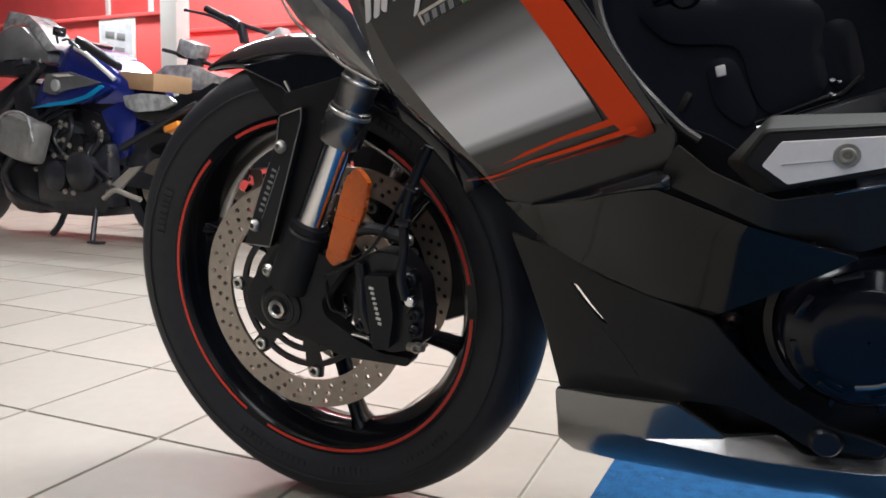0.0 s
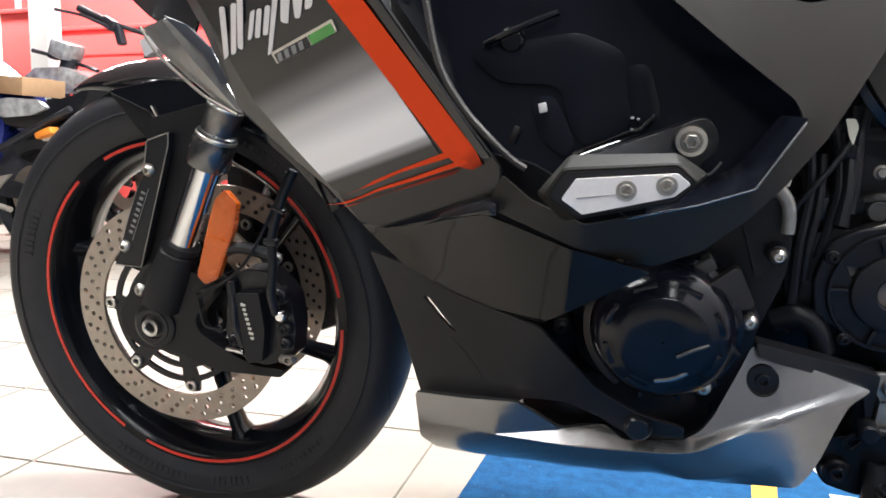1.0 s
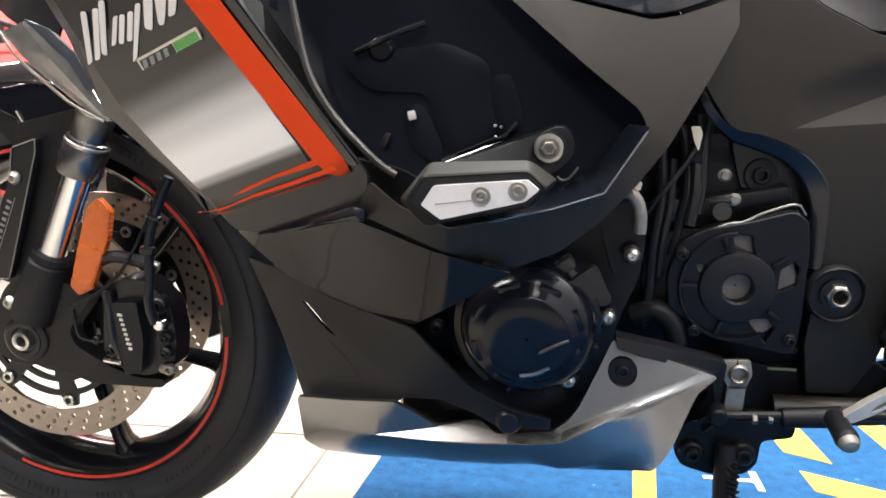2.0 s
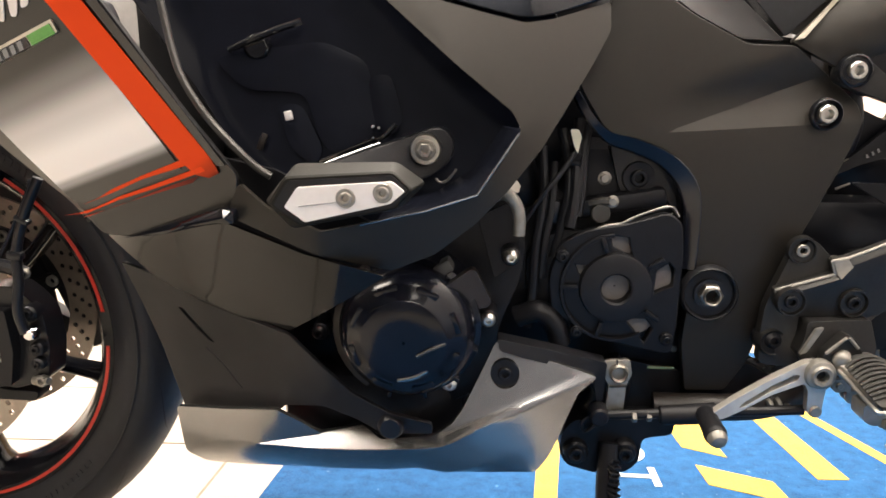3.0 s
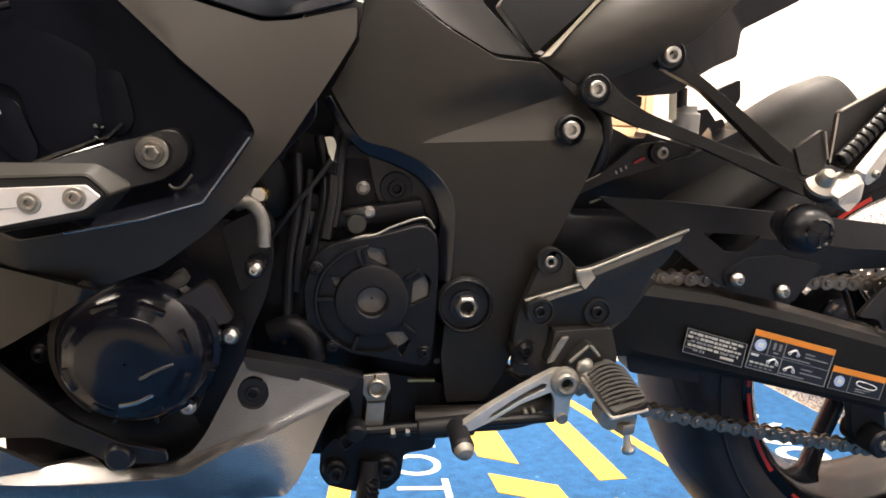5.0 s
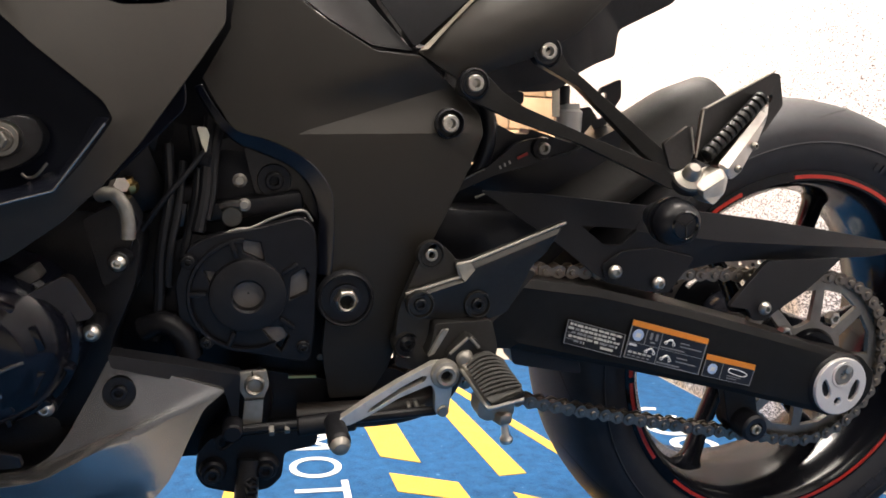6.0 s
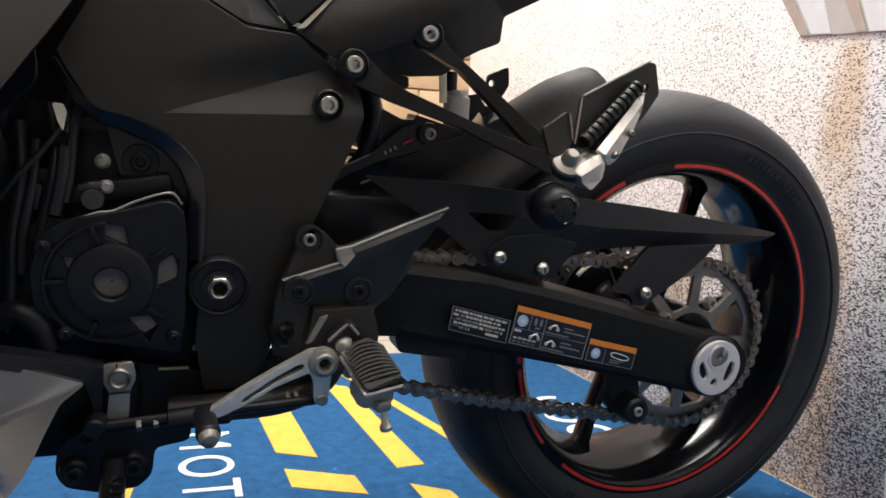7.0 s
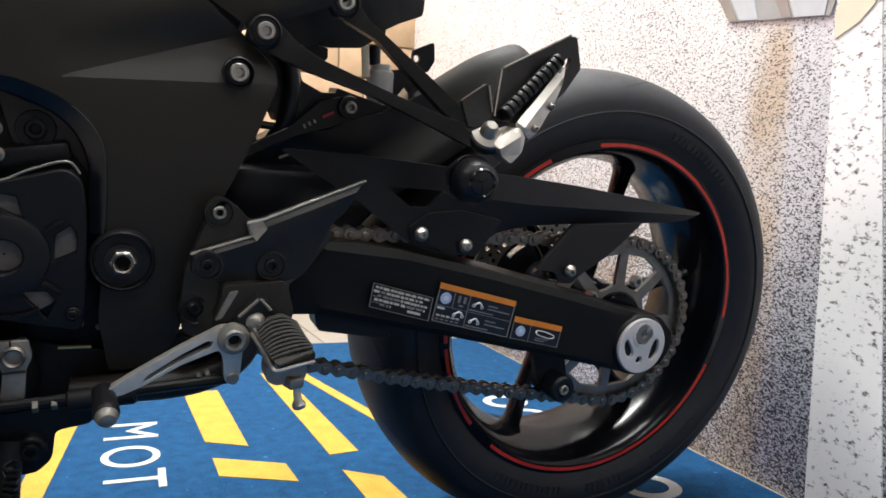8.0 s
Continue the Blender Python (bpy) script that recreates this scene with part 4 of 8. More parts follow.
for i in range(8):
    u = i / 7
    part("print_bar", block((-0.5845 + 0.0085 * u, -0.1266, 0.3475 - 0.0405 * u), (0.0062 if i in (0, 6) else 0.0046, 0.0010, 0.0034), (0, 12, 0), 0.0004), label_cream, cal, "white print on the caliper")
part("caliper_arm", hose(pts("-0.604,-0.116,0.372 -0.600,-0.118,0.345 -0.600,-0.118,0.318 -0.592,-0.118,0.292"), 0.0065, 8, 5), plastic_satin, cal)
for x, z, r in ((-0.541, 0.358, 0.0105), (-0.537, 0.318, 0.0090), (-0.538, 0.300, 0.0080), (-0.606, 0.300, 0.0085)):
    part("piston_cap", rod((x, -0.104, z), (x, -0.121, z), r, r * 0.88, 20, 0.002), plastic_satin, cal)
    bolt(cal, x, -0.121, z, r * 0.5, engine_black, "socket", 0.003)
bolt(cal, -0.533, -0.118, 0.282, 0.0062, dull_steel, "socket", 0.008)
part("bleed_nipple", spun([(0, 0.0055), (0.35, 0.0055), (0.4, 0.0032), (0.8, 0.0032), (0.85, 0.0042), (1, 0.0040)], (-0.545, -0.116, 0.280), (-0.524, -0.124, 0.283), 12), dull_steel, cal, "steel bleed nipple")
part("banjo", join(rod((-0.548, -0.117, 0.337), (-0.531, -0.126, 0.338), 0.0075, 0.0068, 6, 0.001), rod((-0.536, -0.116, 0.337), (-0.536, -0.132, 0.338), 0.0058, 0.0058, 12, 0.001)), chrome, cal, "bright hose union")
part("pad_pin", rod((-0.622, -0.108, 0.284), (-0.594, -0.117, 0.285), 0.0042, 0.0042, 14, 0.001), chrome, cal, "polished pad pin")
part("pad_spring", sheet(pts("-0.600,-0.1135,0.303 -0.592,-0.1135,0.300 -0.592,-0.1135,0.293 -0.603,-0.1135,0.296"), (), (), 0.002, grid=0), tin, cal)
bolt(fork, -0.541, -0.114, 0.402, 0.0055, dull_steel, "socket", 0.005)
bolt(fork, -0.612, -0.112, 0.404, 0.0050, dull_steel, "socket", 0.005)
part("caliper_pipe", hose(pts("-0.618,-0.110,0.405 -0.590,-0.114,0.413 -0.560,-0.114,0.408 -0.540,-0.112,0.400"), 0.0075, 10, 5), plastic_satin, fork)
part("brake_hose", hose([(-0.541, -0.128, 0.340), (-0.544, -0.131, 0.365), (-0.541, -0.128, 0.395), (-0.541, -0.124, 0.430), (-0.529, -0.122, 0.468), (-0.512, -0.118, 0.505)], 0.0054, 12), plastic_satin, fork, "black brake hose")
part("sensor_wire", hose([(-0.655, -0.112, 0.352), (-0.640, -0.122, 0.360), (-0.610, -0.126, 0.372), (-0.580, -0.128, 0.395), (-0.555, -0.126, 0.430), (-0.530, -0.12, 0.480), (-0.521, -0.118, 0.503)], 0.0019, 8), plastic_satin, fork)
part("sensor_lead", hose([(-0.655, -0.108, 0.345), (-0.652, -0.112, 0.328), (-0.648, -0.112, 0.312), (-0.634, -0.108, 0.306)], 0.0016, 8), plastic_satin, fork)
part("wheel_sensor", rod((-0.634, -0.096, 0.306), (-0.634, -0.106, 0.306), 0.0055, 0.0050, 16, 0.001), plastic_satin, fork)
part("hose_clip", block((-0.541, -0.127, 0.425), (0.016, 0.010, 0.008), (0, 5, 0), 0.002), plastic_satin, fork)
part("hose_clip", block((-0.531, -0.123, 0.462), (0.016, 0.010, 0.006), (0, 25, 0), 0.002), plastic_satin, fork)
# Oversized so that it blocks the bright background past the fork.
part("far_caliper", block((-0.585, 0.092, 0.350), (0.095, 0.05, 0.20), (0, -22, 0), 0.01), plastic_satin, fork)
part("triple_clamp", block((-0.560, 0, 0.672), (0.07, 0.24, 0.030), (0, -23, 0), 0.008), plastic_satin, fork)

# ---- left flank fairings ----
def flank(x, z, lift=0.0):
    """Depth of the main fairing's flat at x, z."""
    return -0.2869 * x - 0.2612 * z - 0.2067 - lift


def on_flank(text, lift=0.0):
    out = []
    for p in text.split():
        x, z = (float(v) for v in p.split(","))
        out.append((x, flank(x, z, lift), z))
    return out


main = panel("side_fairing", rounded(on_flank("-0.600,0.790 -0.555,0.705 -0.530,0.652 -0.497,0.585 -0.462,0.545 -0.420,0.5035 -0.395,0.471 -0.369,0.470 -0.314,0.484 -0.257,0.506 -0.249,0.532 -0.289,0.585 -0.332,0.648 -0.375,0.710 -0.420,0.790"), 0.006),
             paint_dark, bike, "dark metallic side fairing with white fade and orange-red stripes", thick=0.007, twin=True, bevel=0.002, depth=flank)
# Lighter grey paints in the light that this facet catches.
panel("fairing_facet", pts("-0.640,-0.190,0.790 -0.588,-0.196,0.705 -0.552,-0.205,0.652 -0.517,-0.211,0.578 -0.474,-0.210,0.539 -0.428,-0.212,0.502 -0.395,-0.2155,0.471 -0.420,-0.2177,0.5035 -0.462,-0.2165,0.545 -0.497,-0.217,0.585 -0.530,-0.225,0.652 -0.555,-0.2316,0.705 -0.600,-0.241,0.790"),
      facet_paint, main, "narrow grey front facet", thick=0.006, bevel=0.0, grid=0, twin=True)
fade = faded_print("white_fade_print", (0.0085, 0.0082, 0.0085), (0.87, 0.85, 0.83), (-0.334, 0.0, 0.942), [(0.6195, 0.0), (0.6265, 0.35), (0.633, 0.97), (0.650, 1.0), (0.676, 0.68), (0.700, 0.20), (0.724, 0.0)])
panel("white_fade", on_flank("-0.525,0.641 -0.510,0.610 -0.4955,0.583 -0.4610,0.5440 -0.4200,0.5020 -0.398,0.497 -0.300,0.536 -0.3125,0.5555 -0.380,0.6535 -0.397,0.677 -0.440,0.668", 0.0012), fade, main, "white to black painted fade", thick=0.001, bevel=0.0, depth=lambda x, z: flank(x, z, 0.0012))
orange_fade = faded_print("orange_fade_print", (0.0085, 0.0080, 0.0078), (0.74, 0.066, 0.013), (-0.6, 0.0, 0.8), [(0.583, 0.0), (0.594, 0.6), (0.606, 1.0)], 0.0, 0.06)
panel("orange_stripe", on_flank("-0.447,0.741 -0.411,0.741 -0.361,0.667 -0.2700,0.5460 -0.2649,0.5347 -0.2742,0.5303 -0.2861,0.5321 -0.2982,0.5422 -0.396,0.669", 0.0022), orange_fade, main, "broad orange-red stripe", thick=0.001, bevel=0.0, depth=lambda x, z: flank(x, z, 0.0022))
for text in ("-0.2900,0.5470 -0.2850,0.5425 -0.3408,0.5249 -0.3729,0.5113 -0.4085,0.4978 -0.3896,0.5053 -0.3723,0.5146 -0.3403,0.5280", "-0.2800,0.5395 -0.2770,0.5360 -0.3305,0.5173 -0.3680,0.5052 -0.4056,0.4902 -0.4345,0.4855 -0.4157,0.4892 -0.3947,0.4961 -0.3675,0.5080 -0.3299,0.5210"):
    panel("orange_pinstripe", on_flank(text, 0.0024), orange_paint, main, "slim orange-red stripe", thick=0.001, bevel=0.0, depth=lambda x, z: flank(x, z, 0.0024))
pin_fade = faded_print("fading_red_print", (0.012, 0.009, 0.009), (0.50, 0.05, 0.02), (1, 0, 0), [(-0.411, 1.0), (-0.36, 0.8), (-0.32, 0.45), (-0.28, 0.15)], 0.0, 0.1)
panel("orange_pinstripe", on_flank("-0.2846,0.5312 -0.2906,0.5254 -0.3192,0.5165 -0.3688,0.5008 -0.4029,0.4876 -0.4131,0.4855 -0.3889,0.4932 -0.3559,0.5050 -0.3188,0.5191", 0.0024), pin_fade, main, "fading orange-red stripe", thick=0.001, bevel=0.0, depth=lambda x, z: flank(x, z, 0.0024))
panel("dark_edge_stripe", on_flank("-0.408,0.741 -0.397,0.741 -0.347,0.667 -0.258,0.541 -0.266,0.541 -0.357,0.667", 0.002), paint_gloss, main, thick=0.001, bevel=0.0, depth=lambda x, z: flank(x, z, 0.002))

# wordmark as plain brush strokes, and the small badge bar
STROKES = ["-0.514,0.668 -0.507,0.668 -0.515,0.626 -0.522,0.622", "-0.499,0.670 -0.492,0.670 -0.505,0.628 -0.512,0.626", "-0.490,0.676 -0.483,0.676 -0.496,0.630 -0.502,0.632",
           "-0.478,0.662 -0.472,0.664 -0.482,0.640 -0.488,0.638", "-0.470,0.664 -0.464,0.664 -0.473,0.640 -0.479,0.640", "-0.460,0.666 -0.454,0.666 -0.463,0.642 -0.469,0.642",
           "-0.450,0.672 -0.444,0.672 -0.462,0.628 -0.468,0.624", "-0.440,0.676 -0.430,0.676 -0.438,0.650 -0.446,0.652", "-0.428,0.678 -0.414,0.680 -0.424,0.654 -0.430,0.654", "-0.412,0.680 -0.402,0.684 -0.410,0.662 -0.418,0.660"]
for text in STROKES:
    panel("brush_stroke", rounded(on_flank(text, 0.0024), 0.0025, 2), plate_white, main, "white brush-stroke lettering shape", thick=0.001, bevel=0.0, grid=0, depth=lambda x, z: flank(x, z, 0.0024))
badge = panel("badge", rounded(on_flank("-0.463,0.627 -0.391,0.652 -0.387,0.642 -0.458,0.617", 0.004), 0.0015, 2), steel, main, "small silver badge with a green end", thick=0.004, grid=0, bevel=0.0006, depth=lambda x, z: flank(x, z, 0.004))
panel("badge_field", on_flank("-0.459,0.6255 -0.420,0.6390 -0.4165,0.6315 -0.4555,0.618", 0.0046), print_black, badge, thick=0.0015, grid=0, bevel=0.0, depth=lambda x, z: flank(x, z, 0.0046))
panel("badge_end", on_flank("-0.4185,0.6395 -0.393,0.6485 -0.3895,0.641 -0.415,0.632", 0.0046), badge_green, badge, thick=0.0015, grid=0, bevel=0.0, depth=lambda x, z: flank(x, z, 0.0046))
for i in range(4):
    x, z = -0.4525 + 0.0085 * i, 0.6228 + 0.0029 * i
    panel("badge_bar", on_flank(f"{x - 0.0028:.4f},{z + 0.0028:.4f} {x + 0.0022:.4f},{z + 0.0046:.4f} {x + 0.0032:.4f},{z - 0.0022:.4f} {x - 0.0016:.4f},{z - 0.0038:.4f}", 0.0052), print_grey, badge, thick=0.001, grid=0, bevel=0.0, depth=lambda x, z: flank(x, z, 0.0052))

# pale lens trim at the nose
trim = panel("nose_trim", rounded(pts("-0.638,-0.180,0.656 -0.608,-0.184,0.665 -0.579,-0.190,0.654 -0.552,-0.196,0.631 -0.532,-0.205,0.599 -0.512,-0.212,0.572 -0.524,-0.208,0.574 -0.558,-0.196,0.589 -0.584,-0.190,0.607 -0.618,-0.182,0.632"), 0.003), pale_trim, bike, "pale grey clear-coated nose trim", thick=0.008, twin=True,
             creases=[pts("-0.606,-0.190,0.661 -0.570,-0.201,0.624 -0.520,-0.211,0.576")], angle=20)
panel("trim_edge", rounded(pts("-0.608,-0.1865,0.667 -0.579,-0.1925,0.657 -0.549,-0.1985,0.633 -0.528,-0.2075,0.600 -0.536,-0.2085,0.600 -0.557,-0.2005,0.628 -0.583,-0.1950,0.648"), 0.002), clear_grey, trim, "smoky clear edge", thick=0.003, grid=0, bevel=0.0, fit=2, twin=True)
part("trim_rim", hose(pts("-0.640,-0.181,0.657 -0.620,-0.186,0.631 -0.585,-0.194,0.605 -0.558,-0.200,0.587 -0.520,-0.210,0.571"), 0.0016, 10, 6), dull_steel, trim, "bright lower rim")
panel("nose_shell", rounded(pts("-0.700,-0.120,0.780 -0.690,-0.125,0.690 -0.640,-0.165,0.668 -0.585,-0.178,0.640 -0.560,-0.120,0.780"), 0.008), paint_gloss, bike, "gloss black inner nose shell", thick=0.006, twin=True)

panel("inner_fairing", rounded(pts("-0.556,-0.172,0.615 -0.531,-0.182,0.577 -0.470,-0.186,0.527 -0.405,-0.184,0.474 -0.362,-0.178,0.430 -0.385,-0.150,0.425 -0.440,-0.130,0.470 -0.500,-0.120,0.520 -0.555,-0.120,0.560"), 0.006), paint_gloss, bike, "gloss black inner fairing edge", thick=0.005, twin=True, fit=2)
# Added dark sheet that closes bright slivers between the panels.
part("fairing_backing", sheet(rounded(pts("-0.400,-0.150,0.470 -0.300,-0.195,0.540 -0.235,-0.215,0.530 -0.180,-0.220,0.500 -0.120,-0.220,0.470 -0.160,-0.215,0.440 -0.260,-0.200,0.440 -0.380,-0.160,0.440"), 0.01), (), (), 0.006, grid=0.02, fit=2), plastic_matte, bike, "dark inner fairing liner")

# crease fin and the glossy lower flank
panel("fairing_fin", rounded(pts("-0.372,-0.226,0.4690 -0.311,-0.252,0.4905 -0.263,-0.280,0.5075 -0.252,-0.283,0.5060 -0.252,-0.283,0.4960 -0.268,-0.281,0.4960 -0.322,-0.254,0.4800"), 0.002), paint_gloss, bike, "gloss black fairing fin", thick=0.014, grid=0.006, twin=True,
      creases=[pts("-0.345,-0.243,0.4765 -0.300,-0.264,0.4885 -0.258,-0.288,0.5015")], angle=18, bevel=0.001)
panel("lower_flank", rounded(pts("-0.405,-0.190,0.465 -0.369,-0.222,0.470 -0.312,-0.247,0.485 -0.263,-0.264,0.4935 -0.197,-0.280,0.4715 -0.131,-0.290,0.4565 -0.161,-0.270,0.435 -0.199,-0.255,0.409 -0.220,-0.249,0.3955 -0.271,-0.236,0.403 -0.330,-0.216,0.419 -0.357,-0.206,0.4295 -0.385,-0.190,0.449"), 0.003),
      paint_tinted, bike, "glossy graphite lower fairing panel", thick=0.006, twin=True, fit=2)

# matte belly fairing with a slit
belly = rounded(pts("-0.407,-0.165,0.432 -0.357,-0.203,0.4265 -0.306,-0.220,0.4085 -0.261,-0.236,0.401 -0.220,-0.248,0.394 -0.196,-0.250,0.364 -0.169,-0.245,0.333 -0.135,-0.240,0.315 -0.097,-0.239,0.310 -0.097,-0.238,0.296 -0.146,-0.225,0.286 -0.170,-0.220,0.300 -0.201,-0.215,0.309 -0.241,-0.195,0.301 -0.250,-0.188,0.292 -0.301,-0.172,0.282 -0.360,-0.158,0.272 -0.378,-0.160,0.342 -0.393,-0.158,0.390"), 0.004)
bf = panel("belly_fairing", belly, belly_plastic, bike, "matte black belly fairing", thick=0.006, twin=True, angle=30, fit=2,
           holes=[pts("-0.344,-0.19,0.395 -0.337,-0.19,0.394 -0.321,-0.195,0.374 -0.309,-0.195,0.3610 -0.3145,-0.195,0.3625 -0.327,-0.195,0.374")])
part("belly_seam", hose(pts("-0.311,-0.2105,0.3625 -0.295,-0.2125,0.347 -0.278,-0.2140,0.324"), 0.0007, 6, 3), plastic_matte, bf)
part("exhaust_collector", block((-0.160, 0, 0.280), (0.186, 0.36, 0.095), (0, 0, 0), 0.02), engine_black, bike, "dark exhaust collector above the chin")
part("belly_bolt_cover", rod((-0.135, -0.232, 0.301), (-0.135, -0.2405, 0.301), 0.0125, 0.011, 20, 0.002), plastic_satin, bike)

# silver chin spoiler
chin = rounded(pts("-0.361,0,0.283 -0.301,0,0.291 -0.248,0,0.301 -0.230,0,0.291 -0.206,0,0.276 -0.165,0,0.286 -0.148,0,0.278 -0.096,0,0.285 -0.081,0,0.295 -0.071,0,0.308 -0.052,0,0.345 -0.041,0,0.368 0.007,0,0.353 0.054,0,0.339 0.036,0,0.325 0.025,0,0.302 0.017,0,0.283 0.009,0,0.268 -0.001,0,0.256 -0.040,0,0.237 -0.073,0,0.221 -0.095,0,0.208 -0.121,0,0.195 -0.220,0,0.184 -0.303,0,0.188 -0.350,0,0.200 -0.362,0,0.223"), 0.004)
RIDGE = pts("-0.368,-0.170,0.254 -0.320,-0.186,0.256 -0.272,-0.200,0.2595 -0.208,-0.216,0.2655 -0.148,-0.225,0.2710 -0.088,-0.228,0.2790 -0.020,-0.216,0.3100 0.052,-0.199,0.3385 0.070,-0.195,0.347")


def ridge_at(x):
    xs = [p[0] for p in RIDGE]
    return float(np.interp(x, xs, [p[1] for p in RIDGE])), float(np.interp(x, xs, [p[2] for p in RIDGE]))


def chin_depth(x, z):
    """A nearly upright face at the front, a ledge that grows out of it above the ridge, and a face that turns under below."""
    y, zr = ridge_at(x)
    d = zr - z
    if d > 0:
        lean = float(np.interp(x, (-0.36, -0.27, -0.12, -0.09, -0.06, -0.02, 0.03), (0.30, 0.62, 0.66, 0.34, -0.02, -0.20, -0.26)))
        under = float(np.interp(x, (-0.12, -0.09, -0.06, -0.03, -0.005), (0.0, 0.8, 1.0, 0.6, 0.0))) * max(0.0, d - 0.040)
        curl = float(np.interp(x, (-0.36, -0.12, 0.0), (8.0, 8.0, 0.0)))
        return y + lean * d + curl * d * d + under
    d = -d
    wide = float(np.interp(x, (-0.272, -0.206, -0.19, -0.13, -0.09), (0.0, 0.0095, 0.02, 0.02, 0.008)))
    slope = float(np.interp(x, (-0.10, -0.04, 0.05), (1.08, 0.75, 0.55)))
    above = float(np.interp(x, (-0.29, -0.245, -0.20, -0.10), (-0.02, -0.22, -0.22, 0.42)))
    return y + slope * min(d, wide) + above * max(0.0, d - wide)


ch = panel("chin_spoiler", chin, silver_paint, bike, "silver grey chin spoiler", thick=0.006, twin=True, angle=24, bevel=0.0, grid=0.0055, depth=chin_depth,
           creases=[RIDGE[2:-1], pts("-0.271,0,0.2597 -0.238,0,0.2675 -0.2075,0,0.2748"), [(p[0], p[1], p[2] + 0.008) for p in RIDGE[5:-1]]], holes=[circle(-0.032, -0.212, 0.341, 0.0135, 24)])
part("ridge_line", hose([(x, chin_depth(x, ridge_at(x)[1]) - 0.0006, ridge_at(x)[1]) for x in (-0.205, -0.17, -0.13, -0.09, -0.06)], 0.0008, 8, 4), silver_paint, ch, "bright ridge of the spoiler")
part("chin_edge", sheet(rounded(pts("-0.040,-0.204,0.376 0.010,-0.192,0.362 0.066,-0.176,0.344 0.064,-0.165,0.280 0.052,-0.182,0.333 0.006,-0.196,0.350 -0.037,-0.206,0.365"), 0.003), (), (), 0.02, grid=0), plastic_matte, ch, "matte black backing edge", 30, 0.002)
part("recess", rod((-0.032, -0.194, 0.341), (-0.032, -0.200, 0.341), 0.0132, 0.0132, 24), plastic_matte, ch)
bolt(ch, -0.032, -0.200, 0.341, 0.0065, engine_black, "socket", 0.004)

# large satin cover round the engine opening
cover = rounded(pts("-0.230,-0.165,0.750 -0.140,-0.222,0.673 -0.079,-0.245,0.620 -0.033,-0.255,0.583 -0.026,-0.258,0.570 -0.043,-0.264,0.542 -0.059,-0.270,0.521 -0.093,-0.277,0.509 -0.137,-0.286,0.500 -0.183,-0.286,0.491 -0.226,-0.277,0.509 -0.250,-0.270,0.527 -0.262,-0.270,0.500 -0.226,-0.280,0.486 -0.188,-0.285,0.471 -0.129,-0.290,0.4565 -0.094,-0.270,0.469 -0.061,-0.247,0.494 -0.035,-0.232,0.520 -0.008,-0.220,0.554 0.014,-0.210,0.589 0.034,-0.200,0.621 0.050,-0.190,0.649 0.050,-0.186,0.673 0.022,-0.192,0.664 -0.001,-0.196,0.657 -0.024,-0.200,0.6535 -0.057,-0.204,0.661 -0.092,-0.206,0.670 -0.150,-0.200,0.700 -0.200,-0.184,0.740"), 0.004)
LINE = pts("-0.250,0,0.5180 -0.226,0,0.5085 -0.183,0,0.4925 -0.137,0,0.5000 -0.093,0,0.5090 -0.059,0,0.5210 -0.043,0,0.5420 -0.024,0,0.5730")


def turn_under(x, z):
    """Below its bright edge the cover turns under."""
    if x > 0.0 or z > 0.572:
        return 0.0
    edge = float(np.interp(x, [p[0] for p in LINE], [p[2] for p in LINE]))
    steep = float(np.interp(x, (-0.06, -0.04, -0.02, 0.0), (1.0, 0.55, 0.3, 0.0)))
    return 0.42 * steep * min(max(0.0, edge - z), 0.045)


cover = [(x, y + turn_under(x, z) * 0.75, z) for x, y, z in cover]
cv = panel("frame_cover", cover, paint_satin, bike, "satin graphite side cover round the engine opening", thick=0.006, twin=True, angle=40, bevel=0.002, fit=2, fold=turn_under, creases=[LINE[1:-1]], sharp=True)
inner_lip = rounded(pts("-0.026,-0.2575,0.571 -0.043,-0.264,0.542 -0.059,-0.270,0.521 -0.093,-0.277,0.509 -0.137,-0.286,0.5005 -0.137,-0.255,0.506 -0.093,-0.225,0.5165 -0.066,-0.215,0.532 -0.054,-0.215,0.548 -0.040,-0.225,0.571"), 0.003)
part("cover_lip", sheet(inner_lip, (), (), 0.004, grid=0.012), lip_gloss, cv, "", 40, 0.001)
for a, b in zip(pts("-0.028,-0.2605,0.568 -0.060,-0.2725,0.5205 -0.100,-0.280,0.5085"), pts("-0.060,-0.2725,0.5205 -0.100,-0.280,0.5085 -0.150,-0.2885,0.4985")):
    part("cover_edge", rod(a, b, 0.0009, 0.0009, 8), silver_paint, cv, "worn bright cover edge")

# gloss black inner shell with moulded shapes, seen in the opening
shell = part("inner_shell", sheet(rounded(pts("-0.450,-0.150,0.790 -0.385,-0.165,0.690 -0.312,-0.175,0.590 -0.262,-0.190,0.515 -0.190,-0.195,0.480 -0.130,-0.192,0.480 -0.040,-0.178,0.515 0.020,-0.165,0.580 0.010,-0.152,0.660 -0.060,-0.146,0.740 -0.120,-0.140,0.790"), 0.01), (), (), 0.006, grid=0.012, fit=2), shell_black, bike, "gloss black moulded inner shell", 40, 0.002)


def moulding(text, lift):
    """A low moulded pad on the shell, its rim sunk into it."""
    loop = [(p[0], shell_depth(p[0], p[2]) - lift, p[2]) for p in pts(text)]
    return sheet(rounded(loop, 0.012), (), (), lift + 0.004, lift * 0.8, 0.009, 0.006)


def shell_depth(x, z):
    return -0.172 + 0.19 * (z - 0.60) + 0.06 * (x + 0.2)


